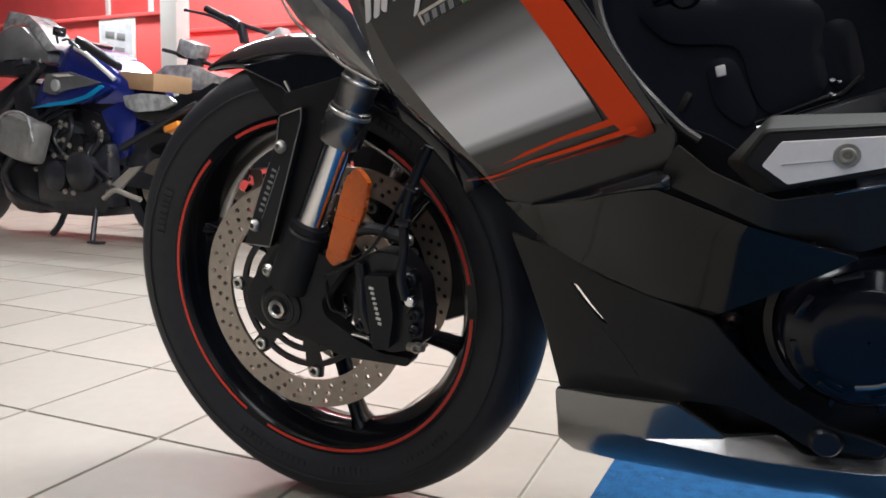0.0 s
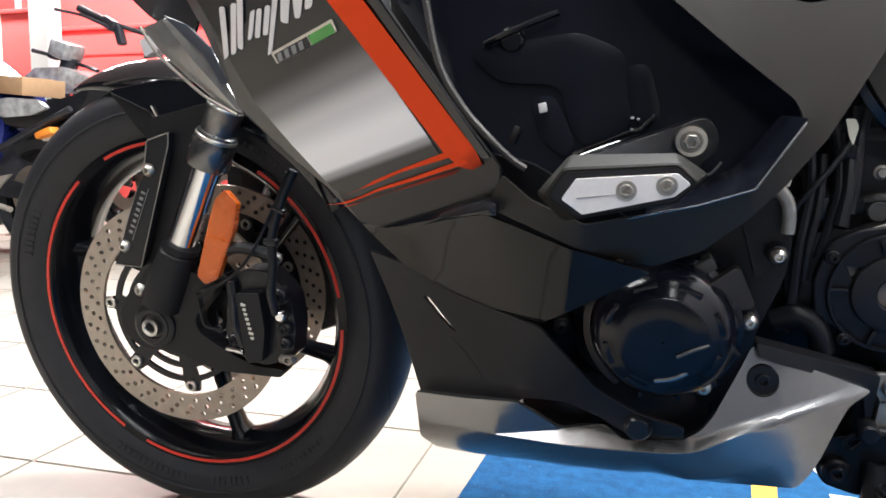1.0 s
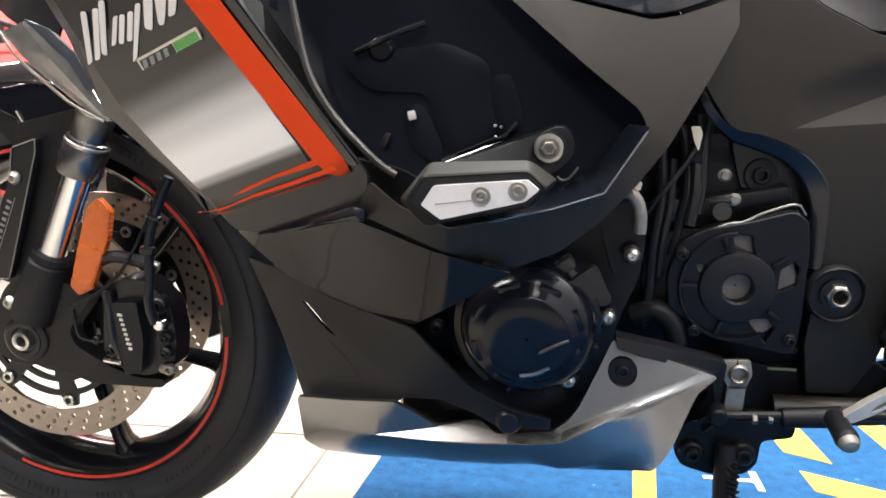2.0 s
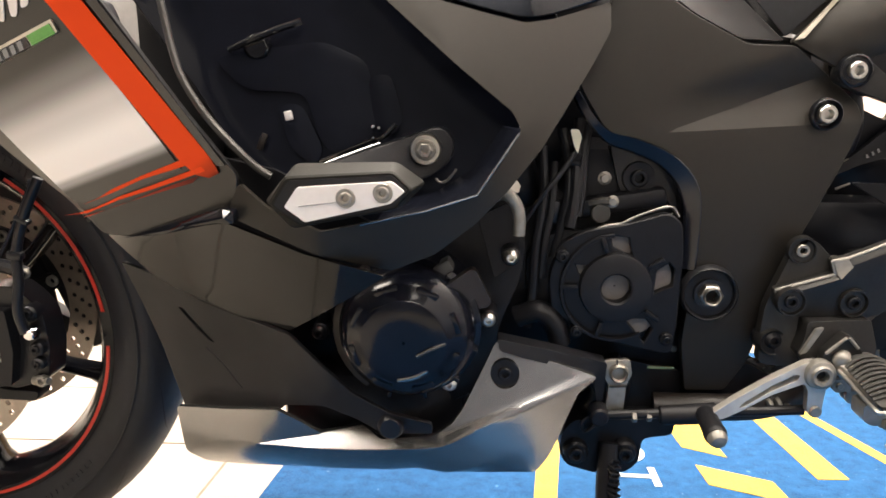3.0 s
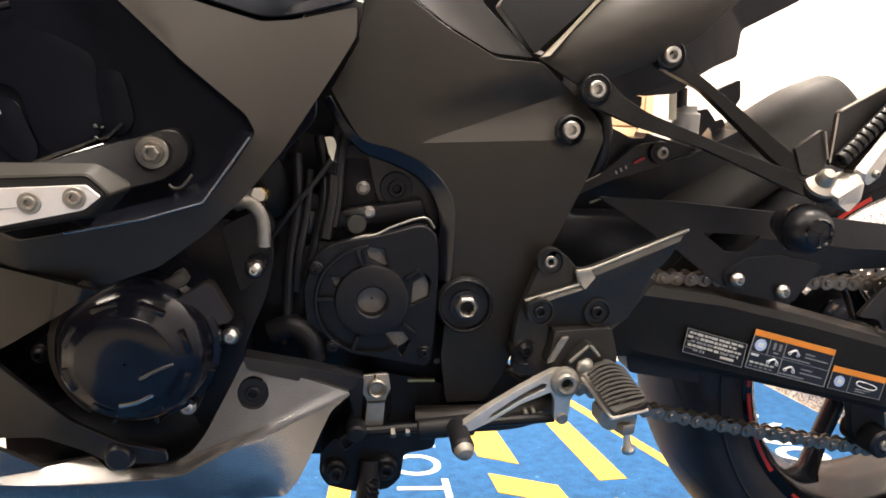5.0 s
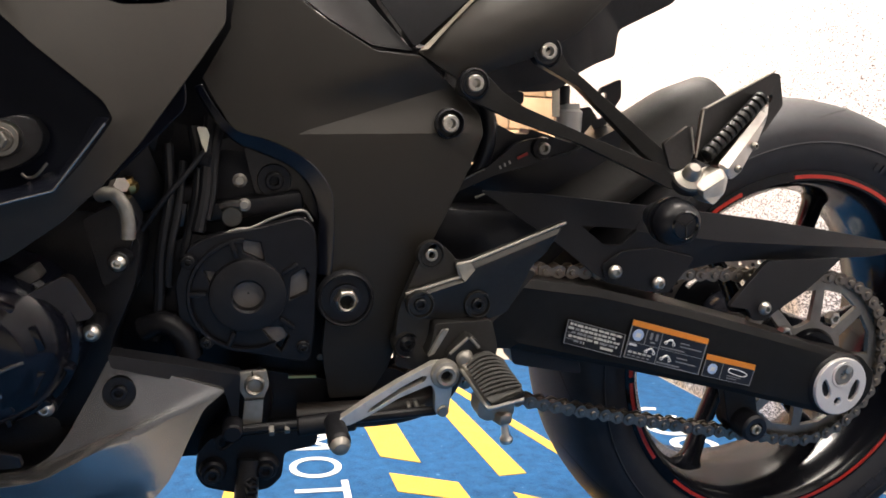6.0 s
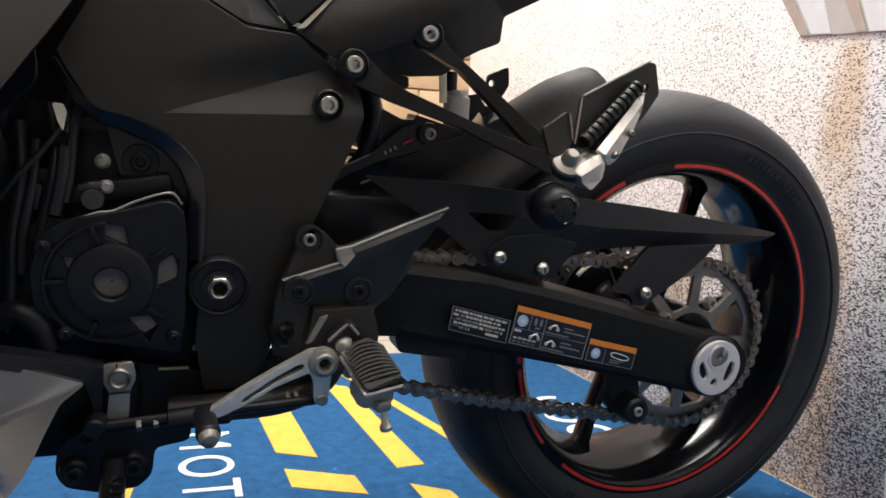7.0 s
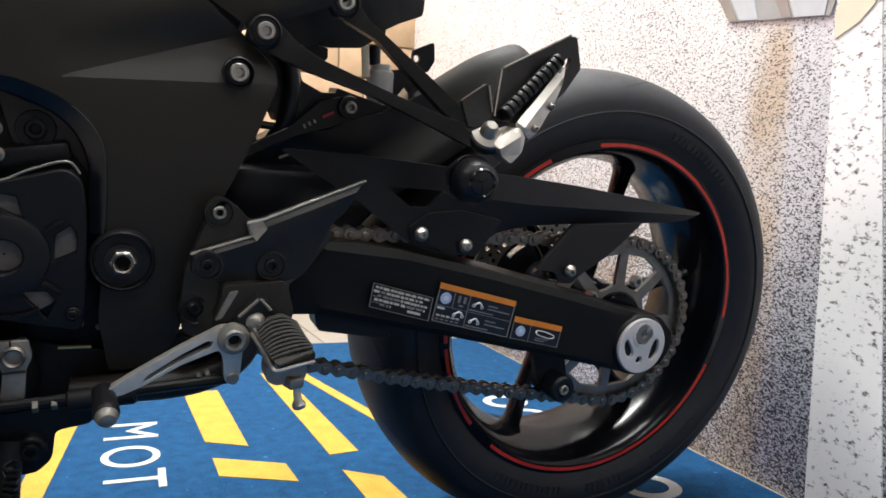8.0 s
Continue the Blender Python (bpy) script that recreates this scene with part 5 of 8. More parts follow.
for text in ("-0.300,0,0.625 -0.262,0,0.632 -0.200,0,0.640 -0.160,0,0.622 -0.152,0,0.560 -0.172,0,0.545 -0.193,0,0.541 -0.204,0,0.556 -0.217,0,0.595 -0.271,0,0.597", "-0.242,0,0.584 -0.220,0,0.586 -0.200,0,0.545 -0.206,0,0.530 -0.230,0,0.545",
             "-0.161,0,0.610 -0.140,0,0.612 -0.128,0,0.570 -0.140,0,0.556 -0.154,0,0.566"):
    part("shell_pad", moulding(text, 0.0022), shell_black, shell, "", 50)
part("shell_ledge", hose(pts("-0.201,-0.196,0.5355 -0.180,-0.197,0.5440 -0.157,-0.198,0.5535 -0.145,-0.198,0.5575 -0.133,-0.196,0.5695"), 0.0022, 10, 6), ledge_gloss, shell)
part("shell_ledge", hose(pts("-0.200,-0.200,0.5325 -0.180,-0.201,0.5405 -0.160,-0.202,0.5480 -0.146,-0.202,0.5530"), 0.0014, 8, 5), ledge_gloss, shell)
# Small chrome stubs stand in for highlights beside the ledge.
for x, z, r in ((-0.152, 0.5655, 0.0024), (-0.147, 0.5645, 0.0018), (-0.152, 0.5560, 0.0018)):
    part("ledge_glint", rod((x, -0.196, z), (x, -0.203, z + 0.002), r, r * 0.8, 10, 0.0006), chrome, shell, "small bright clip")
part("bright_loop", hose(pts("-0.0970,-0.206,0.5235 -0.0935,-0.206,0.5205 -0.0880,-0.206,0.5215 -0.0835,-0.206,0.5260 -0.0790,-0.206,0.5320"), 0.0011, 8, 5), dull_steel, shell, "bright wire loop")
part("shell_ridge", hose(pts("-0.284,-0.176,0.631 -0.272,-0.178,0.636 -0.254,-0.180,0.643 -0.236,-0.180,0.650 -0.218,-0.176,0.656"), 0.0032, 8, 5), paint_gloss, shell)
part("shell_boss", rod((-0.260, -0.165, 0.634), (-0.260, -0.176, 0.634), 0.013, 0.012, 24, 0.003), paint_gloss, shell)
part("shell_rivet", block((-0.254, -0.190, 0.552), (0.006, 0.004, 0.016), (0, 25, 0), 0.0015), brown_black, shell, "brownish moulding end")
part("slider_neck", rod((-0.150, -0.240, 0.528), (-0.150, -0.318, 0.525), 0.013, 0.013, 20, 0.002), engine_black, bike)
part("tab", block((-0.2285, -0.192, 0.5755), (0.0072, 0.003, 0.0085), (0, -12, 0), 0.001), plate_white, shell, "small white plastic tab")
part("inner_seam", hose(pts("-0.334,-0.208,0.700 -0.326,-0.210,0.655 -0.321,-0.211,0.630 -0.313,-0.213,0.606 -0.294,-0.215,0.576 -0.268,-0.220,0.549 -0.252,-0.220,0.534 -0.239,-0.219,0.525"), 0.0034, 8, 5), facet_paint, bike, "grey shell edge strip")

# Dark blocks added to keep bright background from showing through the bodywork.
part("air_box", block((-0.20, 0, 0.640), (0.40, 0.26, 0.24), (0, 0, 0), 0.03), plastic_matte, bike, "black air box inside the fairing")
part("radiator", block((-0.350, 0, 0.490), (0.06, 0.26, 0.18), (0, 12, 0), 0.01), engine_black, bike, "black radiator behind the wheel")
part("frame_core", block((0.11, 0, 0.600), (0.30, 0.16, 0.16), (0, 12, 0), 0.02), engine_black, bike, "dark frame core")
part("gap_filler", block((0.005, 0, 0.555), (0.13, 0.16, 0.10), (0, 0, 0), 0.015), engine_black, bike, "dark throttle housing in the gap")
# Cream patch stands in for bright background seen through an opening.
part("tag", sheet(rounded(pts("0.025,-0.137,0.562 0.033,-0.137,0.562 0.036,-0.137,0.555 0.033,-0.137,0.539 0.029,-0.137,0.547"), 0.002), (), (), 0.002, grid=0), cream, bike, "small cream plastic tag")

part("pipe_fitting", spun([(0, 0.0050), (0.3, 0.0075), (0.6, 0.0075), (0.7, 0.0050), (1, 0.0045)], (-0.0285, -0.140, 0.5020), (-0.0315, -0.143, 0.5150), 8), brass, bike, "small brass fitting")

# crash slider on its arm
sl = part("slider_arm", sheet(rounded(pts("-0.197,-0.257,0.5365 -0.143,-0.228,0.5535 -0.109,-0.212,0.5640 -0.099,-0.205,0.5675 -0.089,-0.203,0.5660 -0.081,-0.203,0.553 -0.084,-0.206,0.539 -0.098,-0.215,0.528 -0.119,-0.235,0.523 -0.190,-0.265,0.520"), 0.008), (), (), 0.022, grid=0.012, fit=2), engine_black, bike, "matte black slider arm", 30, 0.003)
part("washer", lathe([(0.001, -0.008), (0.0122, -0.008), (0.0130, -0.0065), (0.0130, 0.002)], (-0.1045, -0.219, 0.5505), 32, False), steel, sl, "broad steel washer")
part("washer_step", lathe([(0.001, -0.0095), (0.0084, -0.0095), (0.0090, -0.008)], (-0.1045, -0.219, 0.5505), 32, False), dull_steel, sl)
bolt(sl, -0.1045, -0.2285, 0.5505, 0.0066, dull_steel, "hex", 0.006)
rings = [rounded(pts("-0.206,-0.296,0.521 -0.186,-0.296,0.544 -0.118,-0.296,0.546 -0.102,-0.296,0.536 -0.117,-0.296,0.521 -0.190,-0.296,0.506"), 0.004),
         rounded(pts("-0.215,-0.318,0.521 -0.191,-0.318,0.5495 -0.117,-0.318,0.5515 -0.096,-0.318,0.537 -0.114,-0.318,0.518 -0.195,-0.318,0.501"), 0.004),
         rounded(pts("-0.2065,-0.339,0.5235 -0.1935,-0.339,0.5430 -0.117,-0.339,0.5478 -0.1035,-0.339,0.535 -0.1165,-0.339,0.5205 -0.1835,-0.339,0.507"), 0.003),
         rounded(pts("-0.2045,-0.3405,0.5230 -0.1925,-0.3405,0.5415 -0.1175,-0.3405,0.5465 -0.1050,-0.3405,0.535 -0.1170,-0.3405,0.5215 -0.1830,-0.3405,0.508"), 0.003)]
bm = bmesh.new()
loops = [[bm.verts.new(p) for p in lp] for lp in rings]
for ra, rb in zip(loops, loops[1:]):
    for i in range(len(ra)):
        bm.faces.new([ra[i], ra[(i + 1) % len(ra)], rb[(i + 1) % len(ra)], rb[i]])
bm.faces.new(list(reversed(loops[0])))
bm.faces.new(loops[-1])
pad = part("slider_pad", bm, slider_rubber, sl, "dark rubber slider pad", 20, 0.0012)
part("pad_face", sheet(rounded(pts("-0.2020,0,0.5230 -0.1910,0,0.5400 -0.1180,0,0.5450 -0.1070,0,0.535 -0.1175,0,0.5225 -0.1825,0,0.5095"), 0.003), (), (), 0.004, grid=0, depth=lambda x, z: -0.3415), plastic_matte, pad, "black recessed face")
wp = part("slider_plate", sheet(rounded(pts("-0.1935,-0.3445,0.5220 -0.1840,-0.3445,0.5360 -0.1175,-0.3445,0.5410 -0.1090,-0.3445,0.5340 -0.1190,-0.3445,0.5255 -0.1790,-0.3445,0.5115"), 0.0015), (), (), 0.005, grid=0), plate_white, sl, "white brushed metal plate", 30, 0.0012)
part("plate_groove", rod((-0.183, -0.3447, 0.5228), (-0.155, -0.3447, 0.5262), 0.0005, 0.0003, 6), print_grey, wp, "faint engraved line")
for x, z in ((-0.1500, 0.5290), (-0.1240, 0.5330)):
    part("bolt_seat", lathe([(0.0030, -0.0008), (0.0066, -0.0012), (0.0070, 0.0)], (x, -0.3447, z), 28, False), tin, wp)
    bolt(wp, x, -0.3450, z, 0.0046, dull_steel, "socket", 0.0020)

# ---- frame side, engine ----
def glide(run, n=5):
    """A smooth run through the given triples."""
    out, q = [], [run[0]] + run + [run[-1]]
    for i in range(1, len(q) - 2):
        a, b, c, d = (Vector(v) for v in q[i - 1:i + 3])
        for s in range(n):
            u = s / n
            out.append(tuple(0.5 * (2 * b + (c - a) * u + (2 * a - 5 * b + 4 * c - d) * u * u + (3 * b - a - 3 * c + d) * u ** 3)))
    return out + [run[-1]]


def spar_fold(x, z):
    """A wedge that leans inwards, opening rearwards between two creases."""
    def ramp(d, soft):
        return soft * math.log1p(math.exp(max(-40.0, min(40.0, d / soft))))

    u = ramp(x - 0.108, 0.004)
    return 0.46 * ramp(z - 0.561 - 0.060 * u, 0.0008) - 0.46 * ramp(z - 0.561 - 0.352 * u, 0.0008)


spar = rounded(pts("0.012,-0.150,0.720 0.052,-0.152,0.652 0.058,-0.152,0.690 0.093,-0.140,0.690 0.134,-0.136,0.663 0.179,-0.130,0.640 0.221,-0.127,0.639 0.261,-0.135,0.612 0.287,-0.140,0.587 0.289,-0.140,0.571 0.274,-0.140,0.531 0.256,-0.140,0.492 0.240,-0.140,0.457 0.220,-0.142,0.399 0.216,-0.145,0.365 0.208,-0.140,0.335 0.190,-0.135,0.304 0.150,-0.138,0.304 0.141,-0.150,0.356 0.143,-0.158,0.392 0.139,-0.160,0.415")[1:], 0.004) + glide(pts("0.146,-0.160,0.432 0.147,-0.160,0.460 0.147,-0.160,0.492 0.140,-0.157,0.518 0.118,-0.152,0.541 0.086,-0.150,0.555 0.059,-0.148,0.562 0.043,-0.146,0.582 0.030,-0.145,0.604"))
sp = panel("frame_side", spar, paint_satin, bike, "satin graphite frame side with a wide crease", thick=0.012, angle=40, bevel=0.003, twin=True, fit=2, fold=spar_fold, sharp=True,
           creases=[[(x, 0, 0.561 + 0.060 * (x - 0.108)) for x in (0.112, 0.124, 0.14, 0.16, 0.18, 0.20, 0.22, 0.24, 0.26, 0.28)], [(x, 0, 0.561 + 0.352 * (x - 0.108)) for x in (0.120, 0.132, 0.145, 0.16, 0.18, 0.20, 0.22, 0.24, 0.254)]])
# Added dark block that closes the gap beside the belly fairing.
part("belly_filler", block((-0.245, 0, 0.380), (0.11, 0.30, 0.16), (0, 0, 0), 0.015), engine_black, bike, "dark oil cooler behind the belly fairing")
edge_in = (glide(pts("0.030,-0.150,0.600 0.043,-0.150,0.580 0.060,-0.151,0.563 0.086,-0.152,0.556 0.118,-0.154,0.542 0.140,-0.157,0.519 0.147,-0.158,0.492 0.147,-0.158,0.432"))
           + glide(pts("0.133,-0.150,0.432 0.133,-0.150,0.466 0.132,-0.149,0.492 0.122,-0.147,0.516 0.104,-0.145,0.532 0.078,-0.143,0.5425 0.060,-0.144,0.549 0.045,-0.145,0.562 0.033,-0.145,0.578 0.023,-0.145,0.596")))
part("frame_return", sheet(edge_in, (), (), 0.008, grid=0), lip_gloss, sp, "", 40, 0.002)
part("pivot_bore", rod((0.160, -0.158, 0.411), (0.160, -0.1615, 0.411), 0.0066, 0.0066, 20), recess_shade, sp)
part("pivot_recess", lathe([(0.012, -0.001), (0.0225, -0.001), (0.0235, -0.0055), (0.0250, -0.0068), (0.0265, -0.005), (0.0275, 0.004)], (0.160, -0.158, 0.411), 40, False), plastic_matte, sp)
part("pivot_nut", lathe([(0.0070, 0.002), (0.0070, -0.009), (0.0084, -0.0105), (0.0112, -0.0090), (0.0122, -0.002)], (0.160, -0.160, 0.411), 6, False), steel, sp, "hollow steel pivot nut", 20, 0.0008)
part("pivot_collar", lathe([(0.0066, 0.001), (0.0066, -0.0120), (0.0080, -0.0130), (0.0088, -0.0115), (0.0090, -0.006)], (0.160, -0.160, 0.411), 28, False), dull_steel, sp)
part("pivot_washer", lathe([(0.006, -0.003), (0.0148, -0.003), (0.0148, 0.002)], (0.160, -0.160, 0.411), 32, False), plastic_satin, sp)
for x, y, z, r in ((0.252, -0.148, 0.579, 0.0085),):
    part("bolt_recess", lathe([(0.006, 0.002), (r * 1.25, 0.002), (r * 1.5, -0.004), (r * 1.65, -0.003), (r * 1.7, 0.003)], (x, y, z), 32, False), plastic_satin, sp)
    bolt(sp, x, y, z, r, steel, "socket", 0.006)
part("frame_lug", sheet(rounded(pts("0.064,-0.126,0.548 0.090,-0.126,0.544 0.118,-0.126,0.528 0.134,-0.126,0.506 0.141,-0.126,0.475 0.134,-0.126,0.478 0.117,-0.126,0.501 0.076,-0.126,0.502"), 0.006), (), (), 0.02, grid=0), plastic_satin, sp, "", 30, 0.002)
part("lug_ring", lathe([(0.0085, -0.003), (0.015, -0.003), (0.016, 0.002)], (0.093, -0.127, 0.516), 28, False), plastic_matte, sp)
bolt(sp, 0.093, -0.129, 0.516, 0.0085, engine_black, "socket", 0.005)

engine = thing("engine", Matrix(), "black engine with round covers", "")
del engine["label"]
engine.parent = bike
part("crankcase", block((0.03, 0.0, 0.400), (0.36, 0.24, 0.20), (0, 0, 0), 0.03), engine_black, engine, "black crankcase")
part("cylinder_block", block((-0.12, 0.0, 0.545), (0.20, 0.26, 0.20), (0, -22, 0), 0.02), engine_black, engine)
part("sump", block((-0.02, 0.0, 0.270), (0.30, 0.22, 0.10), (0, 0, 0), 0.03), engine_black, engine)
gear = part("gear_case", block((0.11, -0.02, 0.45), (0.18, 0.20, 0.20), (0, 0, 0), 0.03), engine_black, engine)
# generator cover, domed, with a raised rim and three ribs
SX, SZ = -0.119, 0.395
gc = part("generator_cover", lathe([(0.001, -0.2705), (0.018, -0.2704), (0.0345, -0.2698), (0.0372, -0.2685), (0.0395, -0.2655), (0.0460, -0.2615), (0.0515, -0.2560), (0.0560, -0.2500), (0.0585, -0.2420), (0.0595, -0.2340), (0.0640, -0.2310), (0.0650, -0.2250), (0.0650, -0.1100)], (SX, 0, SZ), 72, False), engine_gloss, engine, "gloss black generator cover")
# Brown crescent paints the floor tiles' reflection on the rim.
part("rim_reflection", lathe([(0.0590, -0.2340), (0.0600, -0.2390), (0.0660, -0.2360), (0.0672, -0.2200), (0.0590, -0.2200)], (SX, 0, SZ), 40, True, (122, 236)), brown_black, gc)
# The silver and grey ribs paint two glints on the black cover.
for text, r, mat in (("-0.108,-0.2722,0.384 -0.095,-0.2715,0.391 -0.084,-0.2690,0.395", 0.0015, facet_paint), ("-0.124,-0.2690,0.361 -0.111,-0.2695,0.364 -0.099,-0.2685,0.370", 0.0021, silver_paint),
                     ("-0.166,-0.2560,0.411 -0.157,-0.2605,0.413 -0.149,-0.2650,0.412", 0.0016, paint_gloss), ("-0.145,-0.2600,0.433 -0.136,-0.2620,0.432 -0.126,-0.2650,0.430", 0.0016, paint_gloss), ("-0.103,-0.2600,0.433 -0.101,-0.2640,0.421 -0.098,-0.2680,0.412", 0.0024, brown_black),
                     ("-0.146,-0.2660,0.372 -0.140,-0.2670,0.364 -0.132,-0.2675,0.360", 0.0014, paint_gloss)):
    part("cover_rib", hose(pts(text), r, 8, 3), mat, gc)
for q in range(20, 380, 45):
    a = radians(q)
    part("cover_vane", block((SX + 0.0435 * math.cos(a), -0.2606, SZ + 0.0435 * math.sin(a)), (0.0085, 0.0050, 0.0200), (0, -q, 0), 0.0015), engine_gloss, gc)
for q in (255, 285, 315, 345):
    a = radians(q)
    part("cover_rib", block((SX + 0.0590 * math.cos(a), -0.238, SZ + 0.0590 * math.sin(a)), (0.010, 0.012, 0.004), (0, -q, 0), 0.0015), engine_gloss, gc)
part("cover_shield", sheet(rounded(pts("-0.099,-0.264,0.410 -0.103,-0.263,0.434 -0.097,-0.258,0.433 -0.065,-0.236,0.450 -0.060,-0.231,0.447 -0.046,-0.217,0.415 -0.050,-0.220,0.412 -0.073,-0.243,0.413"), 0.003), (), (), 0.012, grid=0.008, fit=1), brown_black, gc, "brownish black shield plate", 30, 0.0015)
part("cover_cap", block((-0.090, -0.226, 0.4485), (0.020, 0.02, 0.011), (0, -32, 0), 0.002), grip_rubber, gc, "dull grey cast lug")
part("cover_flange", sheet(rounded(pts("-0.205,-0.170,0.400 -0.170,-0.172,0.460 -0.110,-0.178,0.490 -0.050,-0.180,0.492 -0.015,-0.185,0.470 -0.020,-0.188,0.430 -0.040,-0.190,0.380 -0.040,-0.186,0.330 -0.080,-0.178,0.300 -0.150,-0.172,0.300 -0.195,-0.170,0.340"), 0.012), (), (), 0.06, grid=0), engine_black, engine, "", 30, 0.003)
for x, y, z in ((-0.030, -0.208, 0.455), (-0.049, -0.216, 0.399), (-0.083, -0.222, 0.339), (-0.208, -0.190, 0.373), (-0.1465, -0.262, 0.3715)):
    part("bolt_boss", rod((x, y + 0.035, z), (x, y, z), 0.0090 if y > -0.25 else 0.005, 0.0085 if y > -0.25 else 0.0045, 16, 0.001), engine_black, engine)
    bolt(engine, x, y, z, 0.0062 if y > -0.25 else 0.0034, steel if x > -0.1 else engine_black, "dome", 0.006)
part("case_rib", sheet(rounded(pts("-0.060,-0.186,0.486 -0.026,-0.188,0.504 -0.016,-0.188,0.486 -0.030,-0.190,0.440 -0.044,-0.192,0.430"), 0.005), (), (), 0.03, grid=0), engine_black, engine, "", 30, 0.002)
# front sprocket cover with windows
PX, PZ = 0.0715, 0.4155
wins = [pts(w) for w in ("0.065,-0.165,0.466 0.081,-0.165,0.464 0.086,-0.165,0.446 0.067,-0.165,0.455", "0.108,-0.165,0.411 0.109,-0.165,0.433 0.120,-0.165,0.441 0.125,-0.165,0.435 0.124,-0.165,0.419",
                         "0.083,-0.163,0.384 0.102,-0.163,0.385 0.109,-0.163,0.376 0.102,-0.163,0.361 0.094,-0.163,0.371", "0.033,-0.165,0.437 0.048,-0.165,0.436 0.038,-0.165,0.426")]
spc = rounded(pts("0.018,-0.160,0.457 0.040,-0.162,0.470 0.080,-0.164,0.478 0.116,-0.164,0.489 0.129,-0.164,0.480 0.132,-0.164,0.452 0.132,-0.164,0.384 0.129,-0.163,0.349 0.098,-0.162,0.354 0.060,-0.160,0.362 0.030,-0.160,0.379 0.012,-0.160,0.389 0.008,-0.160,0.424"), 0.008)
sc = part("sprocket_cover", sheet(spc, (), [circle(PX, -0.165, PZ, 0.0138, 28)] + wins, 0.012, grid=0.010, fit=2), engine_black, engine, "matte black sprocket cover with windows", 25, 0.0015)
part("sprocket_inner", lathe([(0.001, -0.156), (0.0545, -0.156), (0.055, -0.12)], (PX, 0, PZ), 40, False), cast_grey, engine, "pale cast surface behind the windows")
part("cover_disc", lathe([(0.0138, -0.158), (0.0138, -0.1675), (0.0155, -0.1690), (0.030, -0.1685), (0.0335, -0.1670), (0.0350, -0.1600)], (PX, 0, PZ), 56, False), plastic_matte, sc)
for q in (35, 107, 179, 251, 323):
    a = radians(q)
    part("cover_rib", block((PX + 0.0440 * math.cos(a), -0.1655, PZ + 0.0440 * math.sin(a)), (0.016, 0.004, 0.0045), (0, -q, 0), 0.0012), engine_black, sc)
part("cover_rim", lathe([(0.0490, -0.1640), (0.0500, -0.1672), (0.0525, -0.1672), (0.0535, -0.1640)], (PX, 0, PZ), 48, True, (95, 300)), engine_black, sc, "raised rim of the cover")
for x, z in ((0.020, 0.446), (0.122, 0.366), (0.036, 0.372)):
    part("cover_boss", rod((x, -0.158, z), (x, -0.1680, z), 0.0068, 0.0062, 16, 0.001), engine_black, sc)
    bolt(sc, x, -0.1680, z, 0.0040, engine_black, "socket", 0.003)
part("cover_top_edge", hose(pts("0.044,-0.158,0.468 0.060,-0.160,0.475 0.073,-0.160,0.477 0.091,-0.160,0.486 0.117,-0.160,0.494 0.127,-0.157,0.484"), 0.0012, 8, 4), tin, sc, "worn bright cover edge")
part("cover_step", sheet(pts("0.084,-0.159,0.473 0.121,-0.159,0.487 0.123,-0.159,0.483 0.084,-0.159,0.467"), (), (), 0.006, grid=0), grip_rubber, sc)
part("cover_arm", sheet(rounded(pts("-0.004,-0.140,0.452 0.020,-0.146,0.468 0.044,-0.150,0.466 0.030,-0.150,0.452 0.014,-0.146,0.436 0.010,-0.146,0.390 -0.004,-0.140,0.384 -0.012,-0.138,0.410 -0.012,-0.138,0.438"), 0.005), (), (), 0.014, grid=0), plastic_matte, engine, "", 30, 0.002)
part("speed_sensor", rod((0.056, -0.120, 0.484), (0.056, -0.150, 0.484), 0.0095, 0.0090, 20, 0.001), grip_rubber, engine)
bolt(engine, 0.0665, -0.146, 0.4955, 0.0040, dull_steel, "flange", 0.005)
bolt(engine, 0.062, -0.120, 0.5140, 0.0044, dull_steel, "flange", 0.005)
part("sensor_arm", hose(pts("0.047,-0.140,0.492 0.056,-0.146,0.4955 0.0665,-0.146,0.4955"), 0.0042, 8, 4), grip_rubber, engine)
part("engine_top_shelf", block((0.075, -0.09, 0.492), (0.09, 0.10, 0.018), (0, -10, 0), 0.005), engine_black, engine)
# hoses, wires, clamp
part("breather_pipe", hose(pts("-0.046,-0.185,0.505 -0.038,-0.195,0.509 -0.031,-0.200,0.507 -0.025,-0.200,0.498 -0.023,-0.200,0.486 -0.0232,-0.200,0.473"), 0.0056, 12, 6), tin, engine, "grey metal pipe elbow")
part("hose_nut", rod((-0.034, -0.185, 0.512), (-0.028, -0.195, 0.516), 0.0070, 0.0065, 6), dull_steel, engine, "grey union nut")
CABLES = ["0.020,-0.112,0.560 0.026,-0.122,0.530 0.026,-0.138,0.500 0.020,-0.142,0.470 0.014,-0.145,0.440", "0.046,-0.118,0.575 0.040,-0.128,0.540 0.038,-0.138,0.505 0.034,-0.145,0.480",
          "0.036,-0.116,0.570 0.034,-0.130,0.530 0.032,-0.142,0.500 0.027,-0.150,0.470", "-0.020,-0.150,0.470 0.000,-0.150,0.500 0.018,-0.142,0.522 0.034,-0.132,0.545",
          "0.000,-0.130,0.545 0.002,-0.140,0.500 -0.004,-0.148,0.450 -0.006,-0.150,0.400 -0.010,-0.150,0.370", "0.012,-0.128,0.530 0.010,-0.142,0.490 0.004,-0.150,0.455 0.002,-0.150,0.420"]
